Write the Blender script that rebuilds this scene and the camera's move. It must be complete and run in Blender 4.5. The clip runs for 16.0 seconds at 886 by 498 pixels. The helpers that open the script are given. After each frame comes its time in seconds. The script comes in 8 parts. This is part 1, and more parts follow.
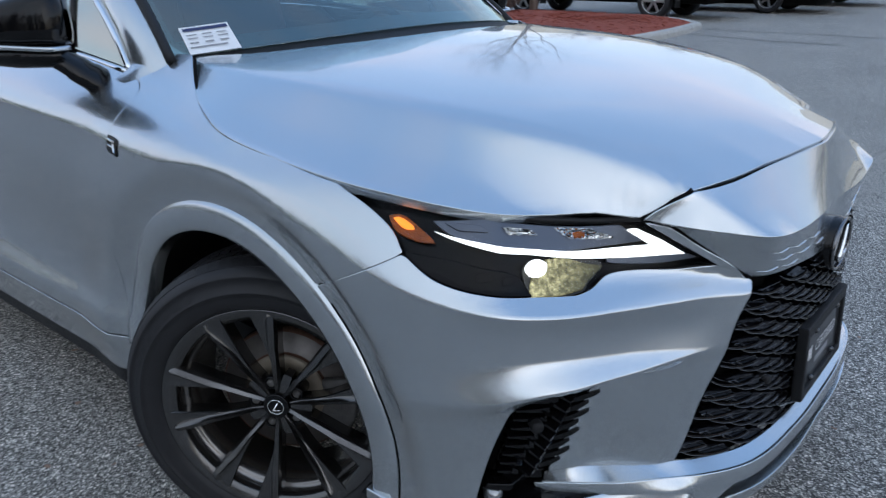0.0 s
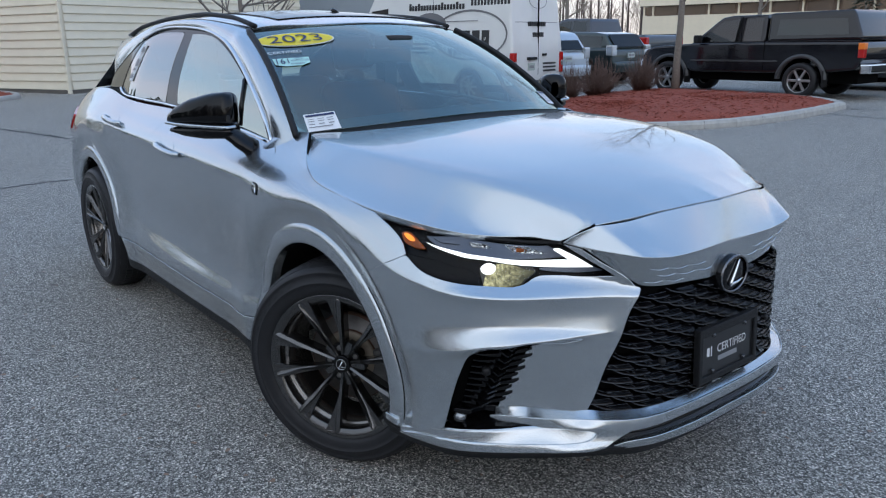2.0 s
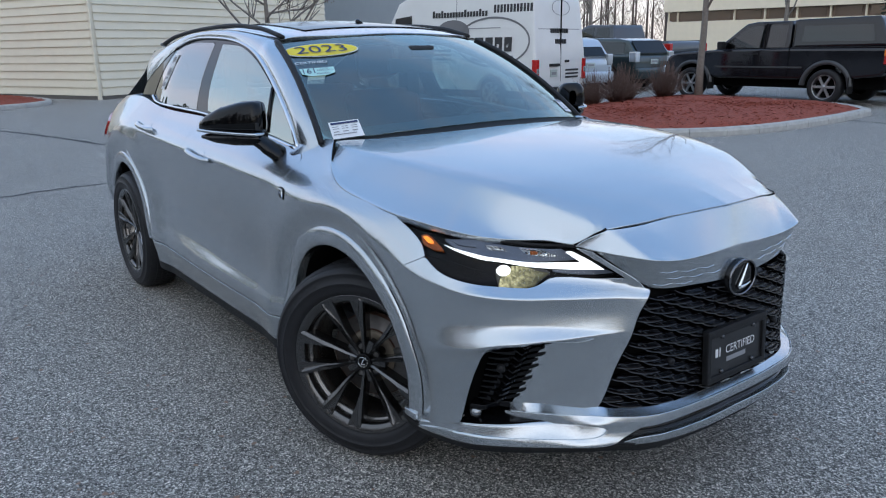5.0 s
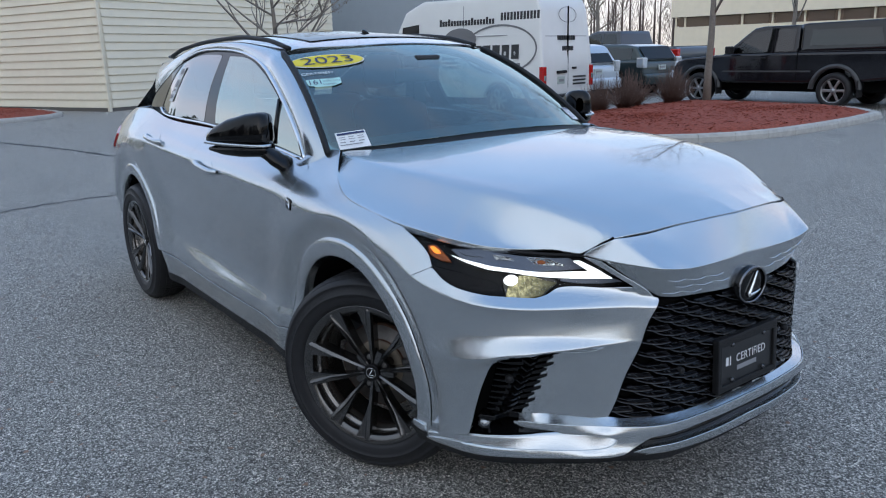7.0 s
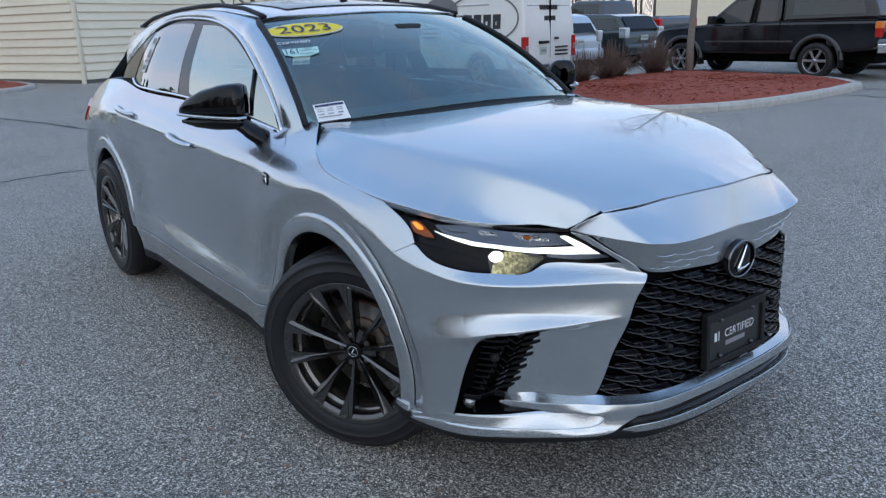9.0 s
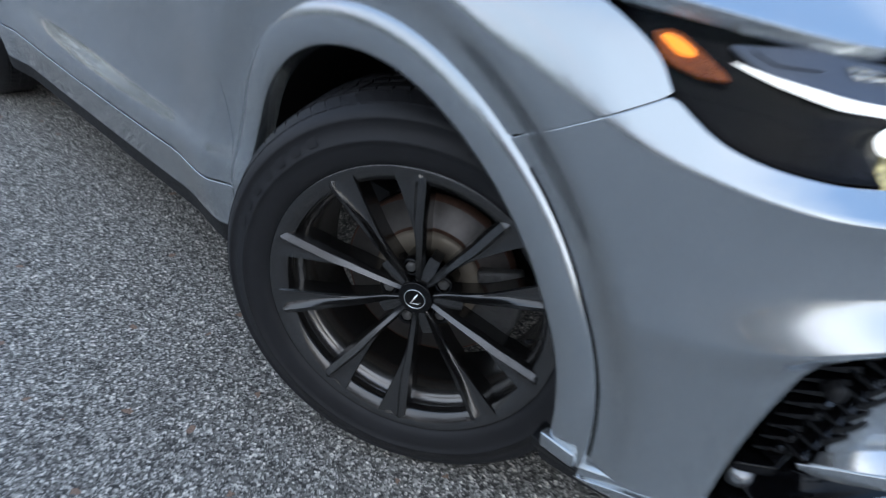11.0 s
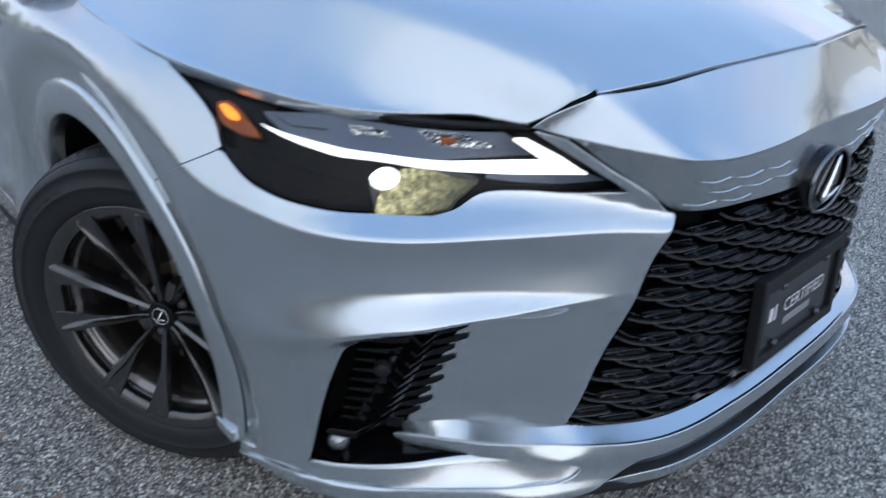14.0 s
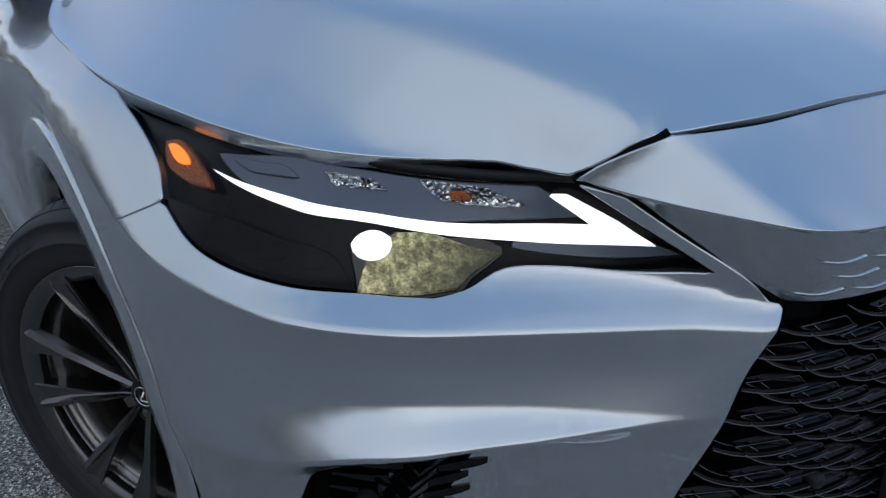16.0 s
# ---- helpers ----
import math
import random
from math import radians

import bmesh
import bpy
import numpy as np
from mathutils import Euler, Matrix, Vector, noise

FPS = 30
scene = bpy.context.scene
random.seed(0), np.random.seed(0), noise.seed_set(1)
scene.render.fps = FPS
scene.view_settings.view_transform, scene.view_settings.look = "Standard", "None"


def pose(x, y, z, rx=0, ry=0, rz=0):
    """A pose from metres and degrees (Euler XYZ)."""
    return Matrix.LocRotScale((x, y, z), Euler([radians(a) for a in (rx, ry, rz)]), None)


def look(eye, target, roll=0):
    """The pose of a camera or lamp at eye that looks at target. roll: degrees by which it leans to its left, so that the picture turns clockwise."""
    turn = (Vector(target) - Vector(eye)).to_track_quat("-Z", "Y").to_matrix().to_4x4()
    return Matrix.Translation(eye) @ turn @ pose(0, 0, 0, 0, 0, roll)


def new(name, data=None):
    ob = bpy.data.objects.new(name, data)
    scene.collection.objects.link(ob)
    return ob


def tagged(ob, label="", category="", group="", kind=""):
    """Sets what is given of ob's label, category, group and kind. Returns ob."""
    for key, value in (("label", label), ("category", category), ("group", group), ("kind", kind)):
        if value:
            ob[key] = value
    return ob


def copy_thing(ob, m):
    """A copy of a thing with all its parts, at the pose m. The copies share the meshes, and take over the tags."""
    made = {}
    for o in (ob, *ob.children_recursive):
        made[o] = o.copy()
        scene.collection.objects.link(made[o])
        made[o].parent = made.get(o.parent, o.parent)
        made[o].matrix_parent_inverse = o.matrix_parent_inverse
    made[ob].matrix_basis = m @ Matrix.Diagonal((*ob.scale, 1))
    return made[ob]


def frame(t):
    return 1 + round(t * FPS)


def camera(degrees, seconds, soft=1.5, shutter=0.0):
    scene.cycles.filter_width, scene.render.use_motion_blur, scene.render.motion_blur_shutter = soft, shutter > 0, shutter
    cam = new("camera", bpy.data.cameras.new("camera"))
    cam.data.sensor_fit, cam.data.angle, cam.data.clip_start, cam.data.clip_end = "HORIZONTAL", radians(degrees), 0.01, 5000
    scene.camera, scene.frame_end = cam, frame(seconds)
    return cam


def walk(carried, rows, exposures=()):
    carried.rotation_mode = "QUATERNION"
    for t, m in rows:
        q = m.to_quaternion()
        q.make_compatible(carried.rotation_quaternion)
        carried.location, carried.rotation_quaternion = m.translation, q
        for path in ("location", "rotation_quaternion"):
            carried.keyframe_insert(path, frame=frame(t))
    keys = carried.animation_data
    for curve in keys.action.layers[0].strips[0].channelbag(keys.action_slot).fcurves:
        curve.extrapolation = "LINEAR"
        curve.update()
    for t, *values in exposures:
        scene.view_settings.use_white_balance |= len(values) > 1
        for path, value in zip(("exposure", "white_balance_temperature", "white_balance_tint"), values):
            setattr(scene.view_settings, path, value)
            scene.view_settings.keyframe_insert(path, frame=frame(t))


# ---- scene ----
cam = camera(60.6, 16.0, soft=1.1, shutter=0.4)
PATH = [
    (0, (1.311, -1.832, 1.385), (0.12, -0.391, 0.675), -0.3),
    (0.5, (1.607, -1.926, 1.445), (0.293, -0.573, 0.781), -0.3),
    (1, (1.854, -1.989, 1.465), (0.449, -0.705, 0.852), -0.4),
    (1.5, (2.054, -2.092, 1.488), (0.582, -0.861, 0.924), -0.6),
    (2, (2.208, -2.153, 1.504), (0.697, -0.956, 0.973), -0.8),
    (2.5, (2.292, -2.141, 1.519), (0.758, -0.966, 1.005), -1.1),
    (3, (2.32, -2.145, 1.518), (0.779, -0.979, 1.002), -1.4),
    (3.5, (2.294, -2.176, 1.515), (0.751, -1.017, 0.991), -1.6),
    (4, (2.297, -2.189, 1.523), (0.755, -1.029, 0.996), -1.5),
    (4.5, (2.302, -2.191, 1.521), (0.759, -1.032, 0.998), -1.2),
    (5, (2.302, -2.208, 1.523), (0.752, -1.055, 1.007), -0.9),
    (7.5, (2.299, -2.193, 1.533), (0.729, -1.057, 1.04), -1.8),
    (8, (2.31, -2.191, 1.54), (0.744, -1.05, 1.046), -2.1),
    (8.2, (2.317, -2.191, 1.543), (0.754, -1.047, 1.044), -2.2),
    (10.3, (1.524, -1.872, 1.365), (0.136, -0.695, 0.536), 0.2),
    (10.5, (1.327, -1.799, 1.324), (-0.032, -0.627, 0.44), 0.5),
    (11, (0.862, -1.615, 1.153), (-0.405, -0.441, 0.144), 2.4),
    (11.5, (0.49, -1.403, 0.915), (-0.694, -0.22, -0.179), 3.2),
    (12, (0.394, -1.343, 0.826), (-0.751, -0.159, -0.308), 3.4),
    (12.5, (0.49, -1.381, 0.933), (-0.658, -0.195, -0.197), 3.2),
    (13, (0.784, -1.491, 1.124), (-0.41, -0.297, 0.053), 2.5),
    (13.5, (1.146, -1.54, 1.216), (-0.096, -0.342, 0.204), 1.8),
    (14, (1.46, -1.369, 1.269), (0.136, -0.169, 0.37), 0.8),
    (14.5, (1.505, -1.259, 1.296), (0.135, -0.072, 0.452), 0.5),
    (15, (1.371, -1.146, 1.235), (-0.068, -0.01, 0.437), -0.0),
    (15.5, (1.299, -1.091, 1.178), (-0.185, 0.001, 0.4), -0.3),
    (16, (1.295, -1.103, 1.17), (-0.218, -0.045, 0.401), -0.5),
]
walk(cam, [(t, look(eye, target, roll)) for t, eye, target, roll in PATH],
     exposures=[(0, 0.89), (8.2, 0.88), (10.3, 1.02), (10.5, 1.04), (11, 1.19), (11.5, 1.89), (12, 2.24), (12.5, 2.39), (13, 1.89), (13.5, 1.39), (14, 1.09), (14.5, 0.78), (15, 0.66), (15.5, 0.44), (16, 0.36)])

# ---- world, sun, exposure ----
world = bpy.data.worlds.new("dusk_sky")
scene.world = world
world.use_nodes = True
wn, wl = world.node_tree.nodes, world.node_tree.links
wn.clear()
sky = wn.new("ShaderNodeTexSky")
sky.sky_type = "NISHITA"
sky.sun_disc = False
sky.sun_elevation, sky.sun_rotation = radians(28), radians(112)
sky.air_density, sky.dust_density, sky.ozone_density = 1.0, 0.6, 3.0
# thin high cloud over the clear sky: paler towards the horizon, palest round the low sun
cloud = wn.new("ShaderNodeMix")
cloud.data_type = "RGBA"
cloud.inputs["Factor"].default_value = 0.80
wtc = wn.new("ShaderNodeTexCoord")


def wmath(op, a, b=0.0, clamp=False):
    m = wn.new("ShaderNodeMath")
    m.operation, m.use_clamp = op, clamp
    for k, q in enumerate((a, b)):
        if isinstance(q, (int, float)):
            m.inputs[k].default_value = q
        else:
            wl.new(q, m.inputs[k])
    return m.outputs[0]


def wmix(fac, a, b):
    m = wn.new("ShaderNodeMix")
    m.data_type = "RGBA"
    wl.new(fac, m.inputs["Factor"])
    for k, q in (("A", a), ("B", b)):
        if isinstance(q, tuple):
            m.inputs[k].default_value = (*q, 1)
        else:
            wl.new(q, m.inputs[k])
    return m.outputs["Result"]


axes = wn.new("ShaderNodeSeparateXYZ")
wl.new(wtc.outputs["Generated"], axes.inputs[0])
low = wmath("POWER", wmath("SUBTRACT", 1.0, wmath("MAXIMUM", axes.outputs["Z"], 0.0)), 2.9, True)
toward = wmath("ADD", wmath("MULTIPLY", axes.outputs["X"], 0.30), wmath("ADD", wmath("MULTIPLY", axes.outputs["Y"], -0.90), wmath("MULTIPLY", axes.outputs["Z"], 0.12)))
bank = wn.new("ShaderNodeMapRange")
bank.interpolation_type = "SMOOTHSTEP"
bank.inputs[1].default_value, bank.inputs[2].default_value, bank.inputs[3].default_value, bank.inputs[4].default_value = -0.12, 0.70, 0.0, 1.0
wl.new(toward, bank.inputs[0])
stretch = wn.new("ShaderNodeMapping")
stretch.inputs["Scale"].default_value = (1.3, 2.0, 4.5)
wl.new(wtc.outputs["Generated"], stretch.inputs["Vector"])
haze = wn.new("ShaderNodeTexNoise")
haze.inputs["Scale"].default_value, haze.inputs["Detail"].default_value = 1.7, 6.0
wl.new(stretch.outputs["Vector"], haze.inputs["Vector"])
wisp = wn.new("ShaderNodeMapRange")
wisp.inputs[1].default_value, wisp.inputs[2].default_value, wisp.inputs[3].default_value, wisp.inputs[4].default_value = 0.45, 0.68, 0.0, 0.85
wl.new(haze.outputs["Fac"], wisp.inputs[0])
dome = wmix(bank.outputs[0], (1.42, 2.42, 4.2), (3.35, 4.0, 4.75))
dome = wmix(low, dome, (3.75, 3.95, 4.15))
dome = wmix(wmath("MULTIPLY", wisp.outputs[0], wmath("ADD", low, 0.25, True)), dome, (4.7, 3.9, 3.9))
wl.new(dome, cloud.inputs["B"])
bgn = wn.new("ShaderNodeBackground")
bgn.inputs["Strength"].default_value = 0.15
wout = wn.new("ShaderNodeOutputWorld")
wl.new(sky.outputs[0], cloud.inputs["A"])
wl.new(cloud.outputs["Result"], bgn.inputs[0])
wl.new(bgn.outputs[0], wout.inputs[0])
sun = new("sun", bpy.data.lights.new("sun", "SUN"))
sun.data.energy, sun.data.angle, sun.data.color = 0.15, radians(100), (1.0, 0.92, 0.84)
sun.matrix_world = look((0, 0, 20), (-0.82, 0.33, 19.53))


# ---- materials ----
def material(name, colour, rough=0.5, metal=0.0, coat=0.0, vary=0.0, vscale=8.0, bump=0.0, bscale=200.0, spec=0.5, coat_rough=0.03):
    m = bpy.data.materials.new(name)
    m.use_nodes = True
    n, l = m.node_tree.nodes, m.node_tree.links
    b = n["Principled BSDF"]
    b.inputs["Base Color"].default_value = (*colour, 1)
    b.inputs["Roughness"].default_value = rough
    b.inputs["Metallic"].default_value = metal
    b.inputs["Coat Weight"].default_value = coat
    b.inputs["Coat Roughness"].default_value = coat_rough
    b.inputs["Specular IOR Level"].default_value = spec
    if vary or bump:
        tc = n.new("ShaderNodeTexCoord")
    if vary:
        t = n.new("ShaderNodeTexNoise")
        t.inputs["Scale"].default_value = vscale
        t.inputs["Detail"].default_value = 6
        l.new(tc.outputs["Object"], t.inputs["Vector"])
        mx = n.new("ShaderNodeMix")
        mx.data_type = "RGBA"
        mx.inputs["A"].default_value = (*[c * (1 - vary) for c in colour], 1)
        mx.inputs["B"].default_value = (*[min(1, c * (1 + vary)) for c in colour], 1)
        l.new(t.outputs["Fac"], mx.inputs["Factor"])
        l.new(mx.outputs["Result"], b.inputs["Base Color"])
    if bump:
        t2 = n.new("ShaderNodeTexNoise")
        t2.inputs["Scale"].default_value = bscale
        l.new(tc.outputs["Object"], t2.inputs["Vector"])
        bp = n.new("ShaderNodeBump")
        bp.inputs["Strength"].default_value = bump
        bp.inputs["Distance"].default_value = 0.01
        l.new(t2.outputs["Fac"], bp.inputs["Height"])
        l.new(bp.outputs["Normal"], b.inputs["Normal"])
    return m


def glow(name, colour, strength):
    m = material(name, colour, 0.3)
    b = m.node_tree.nodes["Principled BSDF"]
    b.inputs["Emission Color"].default_value = (*colour, 1)
    b.inputs["Emission Strength"].default_value = strength
    return m


def glass(name, colour, rough=0.0, transparent=0.5, ior=1.8, gloss=(1.0, 1.0, 1.0)):
    """A tinted pane: clear tint under a mirror gloss that grows towards grazing."""
    m = bpy.data.materials.new(name)
    m.use_nodes = True
    n, l = m.node_tree.nodes, m.node_tree.links
    n.clear()
    out = n.new("ShaderNodeOutputMaterial")
    tr = n.new("ShaderNodeBsdfTransparent")
    tr.inputs["Color"].default_value = (*[c * transparent for c in colour], 1)
    gl = n.new("ShaderNodeBsdfGlossy")
    gl.inputs["Roughness"].default_value = rough
    gl.inputs["Color"].default_value = (*gloss, 1)
    fr = n.new("ShaderNodeLayerWeight")
    fr.inputs["Blend"].default_value = 0.5
    p5 = n.new("ShaderNodeMath")
    p5.operation = "POWER"
    p5.inputs[1].default_value = 4.0
    l.new(fr.outputs["Facing"], p5.inputs[0])
    f0 = ((ior - 1) / (ior + 1))**2
    amount = n.new("ShaderNodeMath")
    amount.operation = "MULTIPLY_ADD"
    amount.inputs[1].default_value, amount.inputs[2].default_value = 1 - f0, f0
    l.new(p5.outputs[0], amount.inputs[0])
    mx = n.new("ShaderNodeMixShader")
    l.new(amount.outputs[0], mx.inputs[0])
    l.new(tr.outputs[0], mx.inputs[1])
    l.new(gl.outputs[0], mx.inputs[2])
    l.new(mx.outputs[0], out.inputs["Surface"])
    return m


PAINT = material("silver_paint", (0.50, 0.535, 0.56), 0.26, 0.95, 1.0, 0.05, 900.0)
PAINT.node_tree.nodes["Principled BSDF"].inputs["Coat IOR"].default_value = 1.7
BLACK_GLOSS = material("gloss_black", (0.003, 0.003, 0.0035), 0.07, spec=0.32)
BLACK_PLASTIC = material("black_plastic", (0.012, 0.012, 0.013), 0.55, 0.0, 0.0, 0.2, 60.0, 0.15, 900.0, spec=0.3)
DARK_VOID = material("dark_lining", (0.005, 0.005, 0.005), 0.9, spec=0.08)
RUBBER = material("tyre_rubber", (0.019, 0.019, 0.021), 0.48, 0.0, 0.0, 0.25, 30.0, 0.1, 700.0, spec=0.28)
RIM_GREY = material("dark_grey_alloy", (0.10, 0.098, 0.097), 0.23, 0.92, 0.5, 0.06, 40.0)
CHROME = material("chrome", (0.78, 0.79, 0.8), 0.08, 1.0)
GLASS = glass("windscreen_glass", (0.56, 0.76, 0.75), 0.0, 0.85, 2.35, (0.86, 1.0, 0.98))
SIDE_GLASS = glass("side_glass", (0.70, 0.85, 0.82), 0.0, 0.75, 4.4, (0.93, 1.0, 0.95))
GLASS_DARK = glass("privacy_glass", (0.5, 0.55, 0.55), 0.0, 0.3, 3.4)
LENS = glass("lamp_lens", (1, 1, 1), 0.0, 0.97, 1.15)
LED = glow("led_white", (0.92, 0.95, 0.95), 0.72)
AMBER = glow("amber_lamp", (1.0, 0.26, 0.015), 0.6)
RED_LENS = material("red_lens", (0.45, 0.012, 0.01), 0.15, 0, 0.8)


# ---- mesh helpers ----
def pts_array(p):
    return np.asarray(p, float)


def cr(points, n=12):
    """A smooth curve through the points."""
    p = pts_array(points)
    if len(p) == 2:
        t = np.linspace(0, 1, n + 1)[:, None]
        return p[0] * (1 - t) + p[1] * t
    q = np.vstack([2 * p[0] - p[1], p, 2 * p[-1] - p[-2]])
    out = []
    for i in range(len(p) - 1):
        a, b, c, d = q[i:i + 4]
        k = max(np.linalg.norm(c - b), 1e-9)
        m1 = k * 0.5 * ((b - a) / max(np.linalg.norm(b - a), 1e-9) + (c - b) / k)
        m2 = k * 0.5 * ((c - b) / k + (d - c) / max(np.linalg.norm(d - c), 1e-9))
        for t in np.linspace(0, 1, n, endpoint=False):
            out.append((2 * t**3 - 3 * t**2 + 1) * b + (t**3 - 2 * t**2 + t) * m1 + (-2 * t**3 + 3 * t**2) * c + (t**3 - t**2) * m2)
    out.append(p[-1])
    return np.array(out)


def evenly(curve, step):
    """The same curve in even steps."""
    c = pts_array(curve)
    s = np.r_[0, np.cumsum(np.linalg.norm(np.diff(c, axis=0), axis=1))]
    n = max(1, int(round(s[-1] / step)))
    t = np.linspace(0, s[-1], n + 1)
    return np.stack([np.interp(t, s, c[:, k]) for k in range(c.shape[1])], 1)


def pchip(xk, yk, x, sharp=None):
    """Row by row: a smooth curve with no overshoot through the knots (xk rising), at x. sharp: how much of a crease each knot is."""
    h = np.diff(xk, axis=1)
    dl = np.diff(yk, axis=1) / h
    m = np.zeros_like(yk)
    w1, w2 = 2 * h[:, 1:] + h[:, :-1], h[:, 1:] + 2 * h[:, :-1]
    same = dl[:, 1:] * dl[:, :-1] > 0
    with np.errstate(divide="ignore", invalid="ignore"):
        hm = (w1 + w2) / (w1 / dl[:, :-1] + w2 / dl[:, 1:])
    m[:, 1:-1] = np.where(same, hm, 0)
    m[:, 0], m[:, -1] = dl[:, 0], dl[:, -1]
    ml, mr = m.copy(), m.copy()
    if sharp is not None:
        ml[:, 1:-1] += (dl[:, :-1] - ml[:, 1:-1]) * sharp[:, 1:-1]
        mr[:, 1:-1] += (dl[:, 1:] - mr[:, 1:-1]) * sharp[:, 1:-1]
    k = np.clip((x[:, None] >= xk).sum(1) - 1, 0, xk.shape[1] - 2)
    r = np.arange(len(x))
    hk = h[r, k]
    t = (x - xk[r, k]) / hk
    low, high = t < 0, t > 1
    tc = np.clip(t, 0, 1)
    y = (2 * tc**3 - 3 * tc**2 + 1) * yk[r, k] + (tc**3 - 2 * tc**2 + tc) * hk * mr[r, k] + (-2 * tc**3 + 3 * tc**2) * yk[r, k + 1] + (tc**3 - tc**2) * hk * ml[r, k + 1]
    return y + np.where(low, t * hk * m[r, 0], 0) + np.where(high, (t - 1) * hk * m[r, -1], 0)


def curve1(knots, x):
    """pchip for one set of knots [(x, y), ...] sorted by x."""
    k = pts_array(sorted(knots))
    x = np.atleast_1d(np.asarray(x, float))
    return pchip(np.repeat(k[None, :, 0], len(x), 0), np.repeat(k[None, :, 1], len(x), 0), x)


def inside(poly, p):
    """Which of the points p lie in the polygon."""
    x, y = p[:, 0], p[:, 1]
    r = np.zeros(len(p), bool)
    a = poly
    b = np.roll(poly, -1, 0)
    for (x0, y0), (x1, y1) in zip(a, b):
        if y0 == y1:
            continue
        c = ((y0 > y) != (y1 > y)) & (x < (x1 - x0) * (y - y0) / (y1 - y0) + x0)
        r ^= c
    return r


def link(name, verts, faces, mat, parent=None, label="", smooth=True, normals=None):
    me = bpy.data.meshes.new(name)
    me.from_pydata([tuple(v) for v in verts], [], [tuple(int(i) for i in f) for f in faces])
    me.materials.append(mat)
    if smooth:
        me.polygons.foreach_set("use_smooth", [True] * len(me.polygons))
    if normals is not None:
        me.normals_split_custom_set_from_vertices([tuple(v) for v in normals])
    ob = new(name, me)
    if parent is not None:
        ob.parent = parent
    if label:
        tagged(ob, label)
    return ob


def part(name, bm, mat, parent, label="", smooth=False):
    me = bpy.data.meshes.new(name)
    bm.normal_update()
    bm.to_mesh(me)
    bm.free()
    me.materials.append(mat)
    if smooth:
        me.polygons.foreach_set("use_smooth", [True] * len(me.polygons))
    ob = new(name, me)
    if parent is not None:
        ob.parent = parent
    if label:
        tagged(ob, label)
    return ob


def thing(name, label, category, m=None, group=""):
    ob = new(name)
    ob.empty_display_size = 0.1
    if m is not None:
        ob.matrix_world = m
    return tagged(ob, label, category, group)


def box(bm, x0, x1, y0, y1, z0, z1, bev=0.0, m=None):
    """A box with rounded edges added to bm."""
    r = bmesh.ops.create_cube(bm, size=1)
    vs = r["verts"]
    bmesh.ops.scale(bm, vec=(x1 - x0, y1 - y0, z1 - z0), verts=vs)
    bmesh.ops.translate(bm, vec=((x0 + x1) / 2, (y0 + y1) / 2, (z0 + z1) / 2), verts=vs)
    if bev:
        es = list({e for v in vs for e in v.link_edges})
        r = bmesh.ops.bevel(bm, geom=es, offset=bev, segments=2, affect="EDGES", profile=0.6)
        vs = list({v for f in r["faces"] for v in f.verts} | {v for v in vs if v.is_valid})
    if m is not None:
        bmesh.ops.transform(bm, matrix=m, verts=[v for v in vs if v.is_valid])
    return bm


def boxes(*dims, bev=0.0):
    bm = bmesh.new()
    for d in dims:
        box(bm, *d, bev=bev)
    return bm


def tube(points, radius, sides=8, closed=False, flat=1.0, up=(0, 0, 1)):
    """Verts and faces of a bar swept along the points; radius may be a list; flat squeezes it along its second axis."""
    p = pts_array(points)
    n = len(p)
    rad = np.broadcast_to(np.asarray(radius, float), (n,))
    tg = np.gradient(p, axis=0) if not closed else np.roll(p, -1, 0) - np.roll(p, 1, 0)
    tg /= np.maximum(np.linalg.norm(tg, axis=1), 1e-9)[:, None]
    upv = np.broadcast_to(np.asarray(up, float), p.shape)
    a = np.cross(tg, upv)
    a /= np.maximum(np.linalg.norm(a, axis=1), 1e-9)[:, None]
    b = np.cross(a, tg)
    v, f = [], []
    for i in range(n):
        for k in range(sides):
            th = 2 * math.pi * (k + 0.5) / sides
            v.append(p[i] + rad[i] * (math.cos(th) * a[i] + flat * math.sin(th) * b[i]))
    for i in range(n if closed else n - 1):
        j = (i + 1) % n
        for k in range(sides):
            l = (k + 1) % sides
            f.append((i * sides + k, i * sides + l, j * sides + l, j * sides + k))
    if not closed:
        f.append(tuple(range(sides))[::-1])
        f.append(tuple((n - 1) * sides + k for k in range(sides)))
    return v, f


def lathe(profile, n=64, axis_m=None):
    """Verts and faces of a ring turned about the local Y axis; profile of (radius, y)."""
    pr = pts_array(profile)
    v, f = [], []
    k = len(pr)
    for i in range(n):
        a = 2 * math.pi * i / n
        for r, y in pr:
            v.append((r * math.cos(a), y, r * math.sin(a)))
    for i in range(n):
        j = (i + 1) % n
        for q in range(k - 1):
            f.append((i * k + q, i * k + q + 1, j * k + q + 1, j * k + q))
    return v, f


import functools

from mathutils.geometry import delaunay_2d_cdt


CREASES = {}


